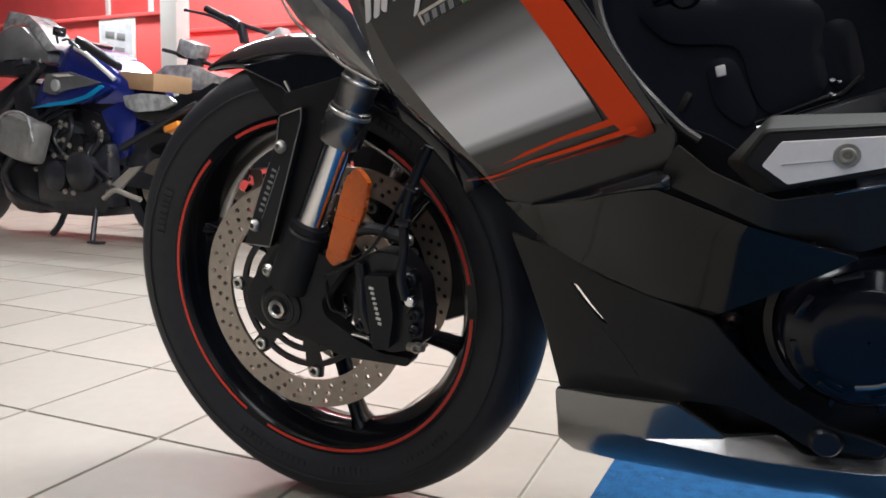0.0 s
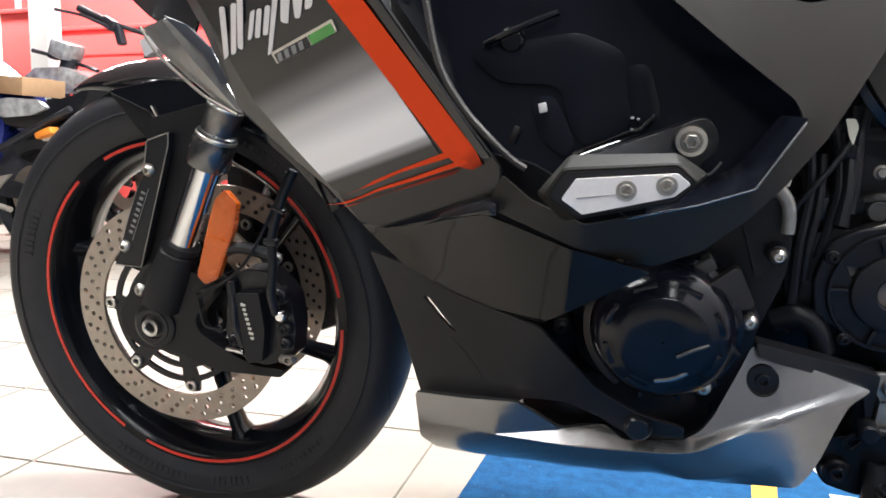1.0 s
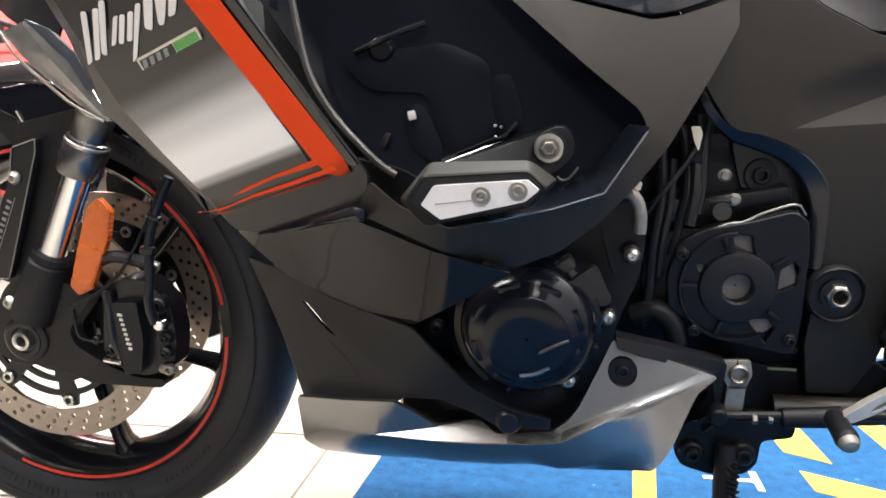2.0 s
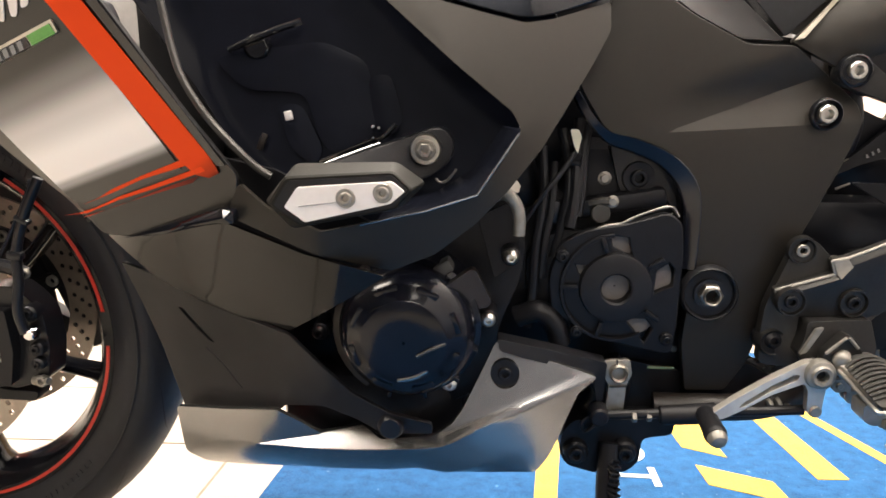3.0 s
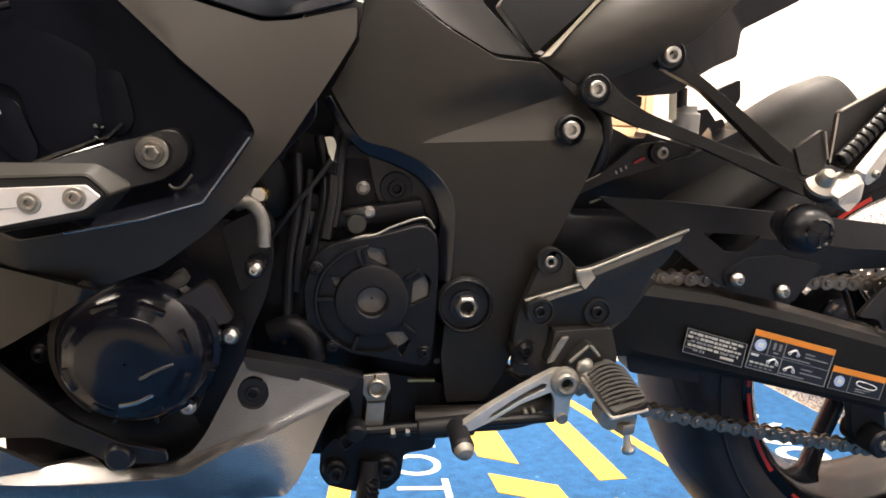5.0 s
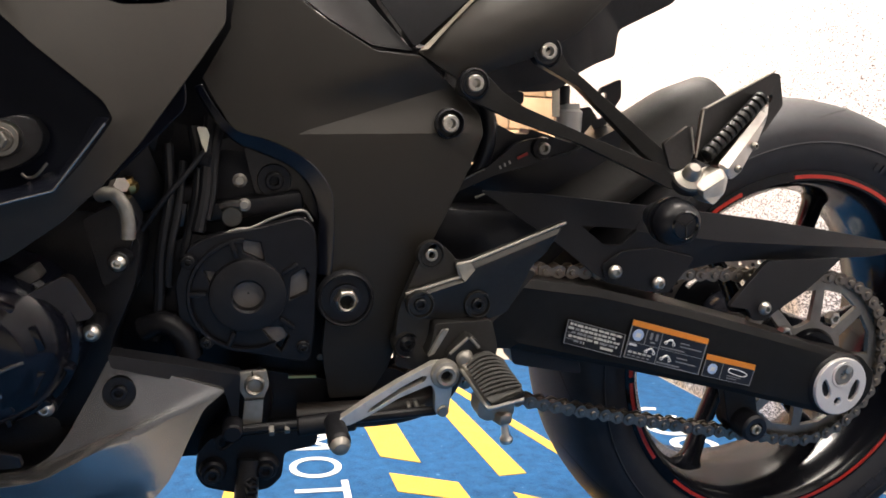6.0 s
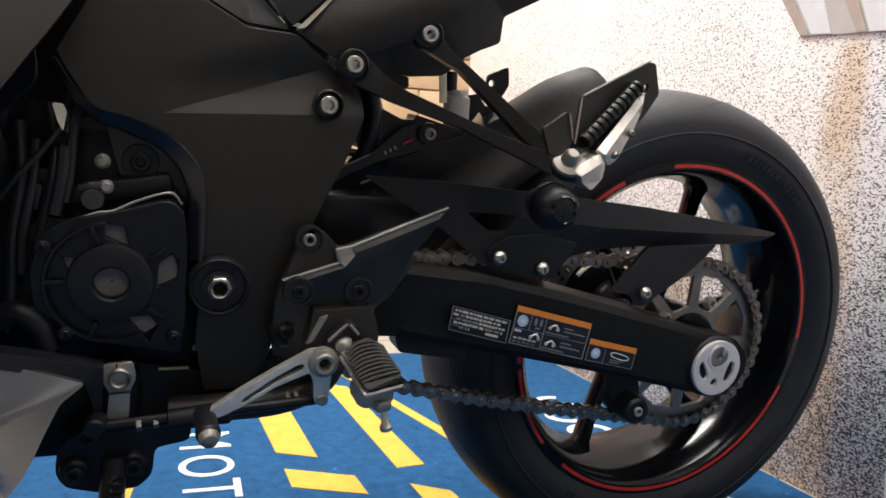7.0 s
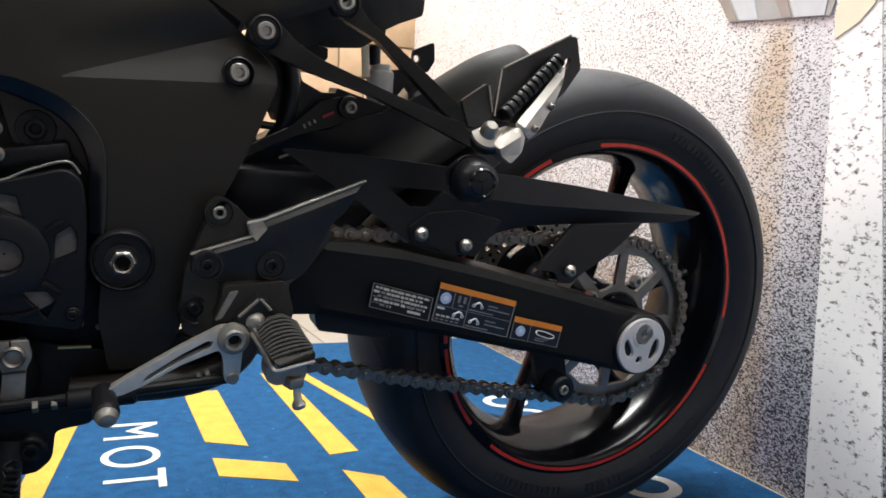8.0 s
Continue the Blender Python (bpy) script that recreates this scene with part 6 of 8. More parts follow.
for i, text in enumerate(CABLES):
    part("cable", hose(pts(text), (0.0052, 0.0048, 0.006, 0.0026, 0.005, 0.004)[i], 10, 5), plastic_matte, engine)
part("cable_tie", rod((0.026, -0.128, 0.532), (0.038, -0.132, 0.531), 0.0070, 0.0075, 12), plastic_satin, engine)
part("wire_plug", block((0.011, -0.138, 0.484), (0.011, 0.012, 0.022), (0, 8, 0), 0.002), plastic_satin, engine)
part("coolant_pipe", hose(pts("-0.020,-0.150,0.380 0.000,-0.155,0.388 0.016,-0.158,0.376 0.022,-0.158,0.356"), 0.011, 12, 5), engine_black, engine)
part("zinc_clamp", sheet(rounded(pts("0.063,-0.168,0.343 0.089,-0.168,0.345 0.092,-0.168,0.330 0.087,-0.168,0.318 0.086,-0.168,0.292 0.068,-0.168,0.292 0.070,-0.168,0.318 0.065,-0.168,0.326"), 0.003), (), (), 0.006, 0.002, 0.006, 0.008), tin, engine, "worn zinc clamp", 30, 0.001)
part("clamp_ring", lathe([(0.006, -0.004), (0.0078, -0.006), (0.0095, -0.004), (0.0095, 0.002)], (0.0785, -0.169, 0.332), 24, False), dull_steel, engine)
part("clamp_slit", rod((0.0760, -0.1715, 0.346), (0.0765, -0.1715, 0.341), 0.0008, 0.0008, 6), recess_shade, engine)
part("clamp_fold", rod((0.070, -0.1705, 0.3175), (0.087, -0.1705, 0.3185), 0.0010, 0.0010, 6), engine_black, engine)
part("exhaust_pipe", hose(pts("0.065,-0.140,0.330 0.075,-0.142,0.310 0.072,-0.135,0.285 0.060,-0.115,0.260"), 0.021, 14, 5), engine_black, engine)
part("lower_frame_plate", sheet(rounded(pts("0.085,-0.128,0.276 0.160,-0.128,0.277 0.232,-0.132,0.289 0.254,-0.132,0.292 0.254,-0.132,0.308 0.215,-0.130,0.330 0.150,-0.128,0.318 0.085,-0.126,0.330"), 0.005), (), (), 0.02, grid=0), engine_black, engine, "", 30, 0.003)
# Brass-coloured strip paints a thin glint.
part("frame_glint", block((0.123, -0.150, 0.331), (0.026, 0.003, 0.0022), (0, 0, 0)), brass, engine, "thin bright metal edge")

# ---- tank, seat and tail ----
part("fuel_tank", sheet(rounded(pts("-0.170,-0.170,0.740 -0.120,-0.194,0.692 -0.092,-0.200,0.674 -0.057,-0.200,0.6650 -0.024,-0.198,0.6570 -0.001,-0.194,0.6605 0.022,-0.188,0.6680 0.050,-0.180,0.6770 0.070,-0.160,0.720 0.040,-0.140,0.760 -0.080,-0.140,0.790"), 0.01), (), (), 0.02, 0.010), paint_gloss, bike, "gloss black fuel tank lower edge", 30, 0.004)
panel("seat_side", rounded(pts("0.094,-0.132,0.694 0.134,-0.128,0.667 0.179,-0.122,0.645 0.219,-0.120,0.643 0.170,-0.110,0.690 0.140,-0.100,0.740 0.080,-0.110,0.740"), 0.004), paint_dark, bike, "dark seat side trim", thick=0.01, twin=True, fit=2)
panel("seat_base", rounded(pts("0.185,-0.105,0.690 0.222,-0.112,0.647 0.260,-0.110,0.684 0.330,-0.100,0.750 0.250,-0.090,0.780"), 0.004), plastic_matte, bike, "black seat edge", thick=0.02, twin=True)
tail = panel("tail_side", rounded(pts("0.221,-0.133,0.642 0.247,-0.124,0.668 0.300,-0.106,0.725 0.470,-0.094,0.790 0.440,-0.134,0.735 0.375,-0.138,0.672 0.342,-0.138,0.650 0.284,-0.139,0.626 0.262,-0.139,0.619"), 0.004), paint_satin, bike, "satin graphite tail side with a bright edge", thick=0.008, twin=True, fit=2)
# Pale warm paint stands in for light on the bevel.
part("tail_edge", sheet(pts("0.2215,-0.1370,0.6435 0.2290,-0.1385,0.6450 0.2555,-0.1300,0.6750 0.3020,-0.1140,0.7240 0.2980,-0.1110,0.7240 0.2515,-0.1270,0.6745"), (), (), 0.003, grid=0), bevel_highlight, tail, "bright bevelled edge", 30, 0.0006)
under = part("under_tail", sheet(rounded(pts("0.285,-0.108,0.612 0.300,-0.108,0.655 0.354,-0.106,0.690 0.400,-0.102,0.722 0.460,-0.094,0.765 0.570,-0.075,0.815 0.520,-0.062,0.722 0.458,-0.062,0.688 0.457,-0.062,0.660 0.430,-0.070,0.649 0.408,-0.080,0.638 0.331,-0.092,0.612"), 0.005), (), (), 0.16, grid=0), plastic_matte, bike, "matte black under-tail", 30, 0.003)
part("plate_stay", sheet(rounded(pts("0.473,-0.004,0.627 0.498,-0.004,0.639 0.501,-0.004,0.618 0.493,-0.004,0.603 0.472,-0.004,0.610"), 0.003), (), [circle(0.478, -0.004, 0.618, 0.0042, 12)], 0.006, grid=0), plastic_matte, bike)
part("reservoir", spun([(0, 0.012), (0.08, 0.0150), (0.8, 0.0155), (0.86, 0.0120), (1, 0.0115)], (0.430, -0.02, 0.562), (0.428, -0.02, 0.606), 24), cup_plastic, bike, "translucent brake fluid reservoir")
part("reservoir_neck", rod((0.420, -0.02, 0.604), (0.419, -0.02, 0.626), 0.0075, 0.0070, 16, 0.001), plastic_satin, bike)
part("reservoir_label", block((0.408, -0.026, 0.607), (0.009, 0.002, 0.034), (0, -6, 0), 0.0006), cream, bike, "yellowish label strip")
part("slotted_stay", sheet(rounded(pts("0.440,-0.012,0.600 0.458,-0.012,0.604 0.470,-0.012,0.590 0.478,-0.012,0.594 0.482,-0.012,0.586 0.470,-0.012,0.576 0.462,-0.012,0.584 0.452,-0.012,0.570 0.440,-0.012,0.572"), 0.002), (), (), 0.004, grid=0), plastic_matte, bike, "black slotted stay")
# shock absorber and link in the gap
shock = part("shock_absorber", rod((0.300, 0.04, 0.610), (0.286, 0.03, 0.480), 0.014, 0.014, 20), plastic_satin, bike, "rear shock with a black spring")
part("shock_hose", hose(pts("0.309,-0.050,0.606 0.317,-0.053,0.594 0.3215,-0.054,0.574 0.3215,-0.054,0.556 0.317,-0.050,0.534 0.306,-0.044,0.514"), 0.0085, 14, 6), plastic_satin, shock, "glossy black hose")
part("link_cover", sheet(rounded(pts("0.280,-0.045,0.615 0.330,-0.045,0.591 0.334,-0.045,0.578 0.356,-0.045,0.5685 0.371,-0.045,0.5690 0.372,-0.045,0.575 0.432,-0.045,0.560 0.440,-0.045,0.545 0.398,-0.045,0.545 0.391,-0.045,0.541 0.366,-0.045,0.531 0.328,-0.045,0.524 0.324,-0.045,0.531 0.331,-0.045,0.546 0.318,-0.045,0.535 0.309,-0.045,0.534 0.306,-0.045,0.541 0.300,-0.045,0.551 0.280,-0.045,0.575"), 0.002), (), (), 0.03, grid=0), plastic_satin, bike, "black linkage cover", 30, 0.002)
part("inner_cover", sheet(rounded(pts("0.280,-0.070,0.635 0.405,-0.070,0.660 0.414,-0.070,0.636 0.388,-0.070,0.618 0.353,-0.070,0.614 0.330,-0.070,0.618 0.321,-0.070,0.609 0.285,-0.070,0.607"), 0.003), (), (), 0.012, grid=0), plastic_satin, bike, "black inner cover under the tail", 30, 0.002)
part("inner_cover_flap", sheet(rounded(pts("0.312,-0.068,0.612 0.330,-0.068,0.617 0.353,-0.068,0.6135 0.3535,-0.068,0.6035 0.346,-0.068,0.597 0.322,-0.068,0.592 0.312,-0.068,0.597"), 0.002), (), (), 0.010, grid=0), plastic_satin, bike, "", 30, 0.002)
part("link_bar", rod((0.278, -0.045, 0.5305), (0.312, -0.045, 0.5285), 0.0042, 0.0042, 10), plastic_satin, bike)
lk = part("link_plate", sheet(rounded(pts("0.352,-0.062,0.560 0.372,-0.064,0.566 0.388,-0.066,0.566 0.394,-0.066,0.556 0.386,-0.066,0.543 0.364,-0.064,0.534 0.330,-0.062,0.523 0.290,-0.060,0.503 0.268,-0.058,0.492 0.266,-0.058,0.500 0.322,-0.060,0.532"), 0.004), (), (), 0.008, grid=0), plastic_satin, bike, "black link arm with a red and white sticker", 30, 0.002)
part("plate_edge", rod((0.270, -0.0600, 0.5035), (0.318, -0.0615, 0.5295), 0.0009, 0.0009, 6), dull_steel, lk, "worn bright edge")
part("bolt_ring", lathe([(0.006, -0.003), (0.0115, -0.003), (0.0125, 0.002)], (0.380, -0.068, 0.556), 24, False), plastic_satin, lk)
bolt(lk, 0.380, -0.071, 0.556, 0.0068, dull_steel, "socket", 0.005)
part("warning_tag", block((0.3585, -0.0668, 0.5465), (0.013, 0.001, 0.0030), (0, -28, 0)), dark_red, lk, "small dark red tag")
for k in range(3):
    part("tag_bar", block((0.3345 + 0.0052 * k, -0.0650, 0.5325 + 0.0030 * k), (0.0020, 0.0008, 0.0040), (0, -28, 0)), print_grey, lk, "white print on the link")
for a, b in (pts("0.312,-0.055,0.497 0.326,-0.055,0.503"), pts("0.318,-0.055,0.486 0.330,-0.055,0.490"), pts("0.330,-0.055,0.472 0.338,-0.055,0.470")):
    part("link_clip", rod(a, b, 0.0016, 0.0012, 8), tin, lk, "small bright clip")
# Added block that keeps the hollow behind the frame dark.
part("void_filler", block((0.330, 0.00, 0.452), (0.15, 0.16, 0.075), (0, 0, 0), 0.012), plastic_satin, bike, "black plastic box behind the frame")
part("inner_mudguard", sheet(rounded(pts("0.262,-0.050,0.480 0.322,-0.050,0.522 0.364,-0.052,0.530 0.392,-0.052,0.544 0.420,-0.055,0.552 0.480,-0.055,0.585 0.480,-0.055,0.500 0.400,-0.05,0.450 0.300,-0.03,0.440"), 0.006), (), (), 0.1, grid=0), plastic_satin, bike, "", 30, 0.003)

# rear hugger over the tyre, a long upswept blade
bm = bmesh.new()
rows = []
line = smooth_line([(0.330, 0, 0.462), (0.376, 0, 0.504), (0.447, 0, 0.5535), (0.513, 0, 0.599), (0.560, 0, 0.631), (0.604, 0, 0.650)], 6)
for i, p in enumerate(line):
    share = i / (len(line) - 1)
    d = (line[min(i + 1, len(line) - 1)] - line[max(i - 1, 0)]).normalized()
    n = Vector((-d.z, 0, d.x))
    row = []
    for j in range(15):
        u = -1 + 2 * j / 14
        row.append(bm.verts.new(p - n * (0.060 * abs(u) ** 2.6) + Vector((0, u * (0.105 - 0.035 * share), 0))))
    rows.append(row)
for ra, rb in zip(rows, rows[1:]):
    for j in range(14):
        bm.faces.new([ra[j], ra[j + 1], rb[j + 1], rb[j]])
hug = part("rear_hugger", bm, hugger_black, bike, "matte black rear hugger over the tyre", 50)
sol = hug.modifiers.new("thickness", "SOLIDIFY")
sol.thickness = 0.004

# ---- pillion bracket and folded pillion peg ----
pb = part("pillion_bracket", sheet(rounded(pts("0.259,-0.142,0.616 0.264,-0.142,0.628 0.276,-0.142,0.633 0.289,-0.142,0.625 0.302,-0.150,0.611 0.321,-0.160,0.599 0.381,-0.185,0.576 0.428,-0.200,0.560 0.470,-0.212,0.549 0.476,-0.213,0.530 0.456,-0.212,0.533 0.429,-0.200,0.545 0.371,-0.182,0.569 0.312,-0.158,0.586 0.290,-0.148,0.595 0.272,-0.142,0.602 0.261,-0.142,0.607"), 0.004), (), (), 0.014, grid=0), bracket_grey, bike, "dark cast pillion bracket", 30, 0.0035)
part("bracket_arm", sheet(rounded(pts("0.334,-0.136,0.652 0.338,-0.136,0.662 0.348,-0.136,0.667 0.358,-0.138,0.659 0.368,-0.146,0.640 0.380,-0.152,0.631 0.444,-0.200,0.572 0.466,-0.211,0.552 0.456,-0.211,0.545 0.433,-0.195,0.562 0.377,-0.152,0.622 0.352,-0.140,0.635 0.338,-0.136,0.642"), 0.004), (), (), 0.014, grid=0), bracket_grey, pb, "", 30, 0.0035)
part("flap", sheet(rounded(pts("0.445,-0.205,0.575 0.4705,-0.203,0.593 0.4775,-0.206,0.566 0.470,-0.210,0.552 0.452,-0.210,0.552"), 0.002), (), (), 0.005, grid=0), bracket_grey, pb, "", 20, 0.0012)
part("heel_plate", sheet(rounded(pts("0.481,-0.205,0.562 0.4905,-0.193,0.609 0.5685,-0.182,0.6495 0.5785,-0.181,0.6490 0.5875,-0.181,0.619 0.570,-0.184,0.594 0.520,-0.200,0.552"), 0.003), (), [rounded(pts("0.554,-0.182,0.6175 0.571,-0.182,0.6290 0.5735,-0.182,0.6260 0.5700,-0.182,0.6180 0.561,-0.182,0.6160"), 0.0018)], 0.006, grid=0.012), bracket_grey, pb, "", 20, 0.0015)
for x, y, z in ((0.274, -0.144, 0.6175), (0.3465, -0.138, 0.6530)):
    part("bolt_ring", lathe([(0.007, -0.002), (0.0118, -0.002), (0.0130, -0.004), (0.0145, -0.003), (0.0150, 0.010)], (x, y, z), 32, False), plastic_satin, pb)
    bolt(pb, x, y - 0.002, z, 0.0082, steel, "socket", 0.006)
for a, b in (pts("0.4790,-0.2085,0.5640 0.4880,-0.1965,0.6080"), pts("0.4765,-0.2085,0.5670 0.4715,-0.2055,0.5915"), pts("0.4910,-0.1955,0.6100 0.5685,-0.1845,0.6505")):
    part("plate_edge", rod(a, b, 0.0009, 0.0009, 6), dull_steel, pb, "worn bright edge")
pg = part("pillion_peg", sheet(rounded(pts("0.498,-0.216,0.5580 0.549,-0.199,0.6125 0.5600,-0.195,0.6190 0.5555,-0.200,0.6000 0.5470,-0.204,0.5830 0.5250,-0.214,0.5520 0.5150,-0.216,0.5450 0.5075,-0.218,0.5500"), 0.003), [pts("0.506,-0.222,0.5560 0.540,-0.209,0.5930 0.555,-0.202,0.6090")], (), 0.016, 0.0, grid=0), steel, pb, "folded silver pillion peg", 20, 0.002)
for x, y, z in ((0.519, -0.218, 0.5560), (0.540, -0.209, 0.5780)):
    bolt(pg, x, y, z, 0.0034, dull_steel, "dome", 0.004)
part("peg_pivot", sheet(rounded(pts("0.470,-0.222,0.5380 0.490,-0.222,0.5520 0.5010,-0.220,0.5560 0.5085,-0.220,0.5470 0.5060,-0.222,0.5330 0.4940,-0.224,0.5210 0.4840,-0.224,0.5270"), 0.003), [pts("0.478,-0.229,0.5345 0.500,-0.227,0.5480")], (), 0.024, grid=0), alloy, pg, "cast silver joint", 20, 0.0025)
part("peg_joint", spun([(0, 0.0150), (0.25, 0.0160), (0.45, 0.0150), (0.55, 0.0085), (0.85, 0.0078), (1, 0.0050)], (0.472, -0.206, 0.538), (0.4695, -0.224, 0.556), 24), dull_steel, pg, "round cast joint cap")
part("joint_ring", spun([(0, 0.0168), (0.5, 0.0172), (1, 0.0160)], (0.4722, -0.208, 0.5400), (0.4716, -0.212, 0.5440), 24), plastic_satin, pg)
part("peg_core", rod((0.490, -0.208, 0.566), (0.553, -0.192, 0.624), 0.0075, 0.0075, 12), plastic_satin, pg)
for i in range(12):
    u = i / 11
    part("peg_tooth", lathe([(0.0052, -0.0018), (0.0070, -0.0010), (0.0070, 0.0010), (0.0052, 0.0018)], (0, 0, 0), 14), slider_rubber, pg).matrix_basis = Matrix.Translation((0.4895 + 0.060 * u, -0.2105 + 0.015 * u, 0.5670 + 0.0555 * u)) @ Vector((0.735, 0.184, 0.653)).to_track_quat("Y", "Z").to_matrix().to_4x4()
spool = part("spool", lathe([(0.001, -0.236), (0.0125, -0.236), (0.0150, -0.2345), (0.0195, -0.2300), (0.0222, -0.2220), (0.0226, -0.2050), (0.0190, -0.198), (0.0130, -0.180)], (0.460, 0, 0.503), 48, False), plastic_satin, bike, "round black bobbin")
part("spool_face", lathe([(0.0110, -0.2360), (0.0125, -0.2378), (0.0140, -0.2360)], (0.460, 0, 0.503), 40, False), paint_gloss, spool)
part("spool_groove", lathe([(0.0226, -0.2160), (0.0232, -0.2140), (0.0232, -0.2110), (0.0226, -0.2090)], (0.460, 0, 0.503), 48, False), paint_gloss, spool)
for q in (40, 160, 280):
    a = radians(q)
    part("spool_slot", block((0.460 + 0.006 * math.cos(a), -0.2364, 0.503 + 0.006 * math.sin(a)), (0.009, 0.0012, 0.0014), (0, -q, 0)), paint_gloss, spool)

# ---- swing arm, chain, guard ----
sa_loop = rounded(pts("0.180,-0.118,0.440 0.330,-0.135,0.426 0.359,-0.138,0.4255 0.427,-0.141,0.418 0.530,-0.143,0.397 0.646,-0.146,0.369 0.731,-0.149,0.346 0.775,-0.152,0.338 0.795,-0.154,0.318 0.796,-0.154,0.296 0.785,-0.153,0.276 0.760,-0.152,0.266 0.736,-0.150,0.2665 0.619,-0.146,0.294 0.470,-0.142,0.326 0.339,-0.136,0.350 0.180,-0.118,0.345"), 0.006)
sa = part("swing_arm", sheet(sa_loop, [pts("0.345,-0.143,0.418 0.430,-0.147,0.409 0.530,-0.149,0.388 0.646,-0.151,0.360 0.740,-0.153,0.336"), pts("0.345,-0.141,0.358 0.470,-0.147,0.333 0.619,-0.151,0.301 0.740,-0.153,0.273")], (), 0.055, 0.0), hugger_black, bike, "matte black swing arm with warning labels", 22, 0.005)
bm = sheet(sa_loop, (), (), 0.05, 0.0)
for v in bm.verts:
    v.co.y = -v.co.y
part("swing_arm_far", bm, plastic_matte, bike, "", 22, 0.004)
part("swing_arm_bridge", block((0.36, 0, 0.40), (0.10, 0.22, 0.07), (0, 10, 0), 0.015), plastic_matte, bike)
oval = [(0.7455 + 0.0350 * math.cos(radians(9 * k)), -0.160, 0.3040 + 0.0350 * math.sin(radians(9 * k))) for k in range(40)]
cap = part("axle_plate", sheet(oval, (), [circle(0.7450, -0.16, 0.3190, 0.0152, 28), rounded(pts("0.722,-0.16,0.315 0.731,-0.16,0.302 0.734,-0.16,0.294 0.729,-0.16,0.289 0.721,-0.16,0.297 0.718,-0.16,0.308"), 0.004),
                                          rounded(pts("0.765,-0.16,0.313 0.771,-0.16,0.310 0.772,-0.16,0.296 0.765,-0.16,0.285 0.758,-0.16,0.287 0.760,-0.16,0.301"), 0.004), circle(0.744, -0.16, 0.286, 0.0050, 6)], 0.007, grid=0.01), plate_white, sa, "pale machined axle plate", 30, 0.001)
part("nut_collar", lathe([(0.0128, -0.158), (0.0128, -0.1615), (0.0152, -0.1615), (0.0152, -0.158)], (0.7450, 0, 0.3190), 32), plate_white, cap)
part("axle_seat", rod((0.7455, -0.148, 0.304), (0.7455, -0.1555, 0.304), 0.0395, 0.0385, 40, 0.002), plastic_matte, sa)
part("axle_end", lathe([(0.001, -0.158), (0.004, -0.158), (0.0055, -0.1605), (0.0115, -0.1605), (0.0122, -0.156)], (0.745, 0, 0.319), 24, False), dull_steel, cap)
part("axle_key", block((0.7505, -0.1605, 0.3255), (0.007, 0.004, 0.009), (0, 20, 0), 0.001), steel, cap)
# labels: plain bars where the writing cannot be read
L_Y = -0.1505


def skew(o, u, v, s, t, lift=0.0):
    return (o[0] + u[0] * s + v[0] * t, o[1] + u[1] * s + v[1] * t - lift, o[2] + u[2] * s + v[2] * t)


def label_with_rows(o, u, v, back, rows, edge=True, label=""):
    """A sticker from corner o along u (its top) and v (down), with bars given in shares of u and v."""
    st = part("warning_label", sheet([skew(o, u, v, *q) for q in ((0, 0), (1, 0), (1, 1), (0, 1))], (), (), 0.001, grid=0), back, sa, label)
    for s0, t0, s1, t1, mat in rows:
        part("label_bar", sheet([skew(o, u, v, *q, 0.0006) for q in ((s0, t0), (s1, t0), (s1, t1), (s0, t1))], (), (), 0.0008, grid=0), mat, st)
    if edge:
        for s0, t0, s1, t1 in ((0.0, 0.0, 1.0, 0.02), (0.0, 0.98, 1.0, 1.0), (0.0, 0.0, 0.012, 1.0), (0.988, 0.0, 1.0, 1.0)):
            part("label_edge", sheet([skew(o, u, v, *q, 0.0005) for q in ((s0, t0), (s1, t0), (s1, t1), (s0, t1))], (), (), 0.0007, grid=0), print_grey, st)
    return st


rnd = random.Random(4)
rows1 = []
for k in range(5):
    t = 0.09 + 0.165 * k
    s = (0.05, 0.03, 0.10, 0.06, 0.16)[k]
    stop = (0.95, 0.84, 0.93, 0.90, 0.34)[k]
    while s < stop:
        wdt = min(rnd.uniform(0.03, 0.10), stop - s)
        rows1.append((s, t, s + wdt, t + rnd.uniform(0.085, 0.105), label_cream if k == 0 or rnd.random() < 0.6 else print_grey))
        s += wdt + rnd.uniform(0.012, 0.03)
rows1 += [(0.66, 0.62, 0.70, 0.70, print_grey), (0.62, 0.76, 0.84, 0.86, label_cream), (0.03, 0.50, 0.10, 0.52, print_grey), (0.03, 0.75, 0.16, 0.77, print_grey)]
label_with_rows((0.3935, L_Y - 0.0005, 0.3865), (0.0675, -0.0015, -0.0172), (-0.0030, 0, -0.0255), plastic_matte, rows1, True, "black data label with white unreadable rows")


def pictogram(o, u, v, s, t, owner):
    """A small printed outline of a two-wheeler."""
    for ds, dt, r in ((-0.052, 0.045, 0.0019), (0.052, 0.045, 0.0019)):
        p = skew(o, u, v, s + ds, t + dt, 0.0008)
        part("label_wheel", lathe([(r - 0.0006, -0.0006), (r, -0.0006), (r, 0.0004), (r - 0.0006, 0.0004)], p, 16), print_white, owner)
    a, b, c = (skew(o, u, v, s + ds, t + dt, 0.0008) for ds, dt in ((-0.052, 0.03), (0.01, -0.06), (0.056, 0.02)))
    part("label_body", hose([a, b, c], 0.0011, 6, 3), print_white, owner)


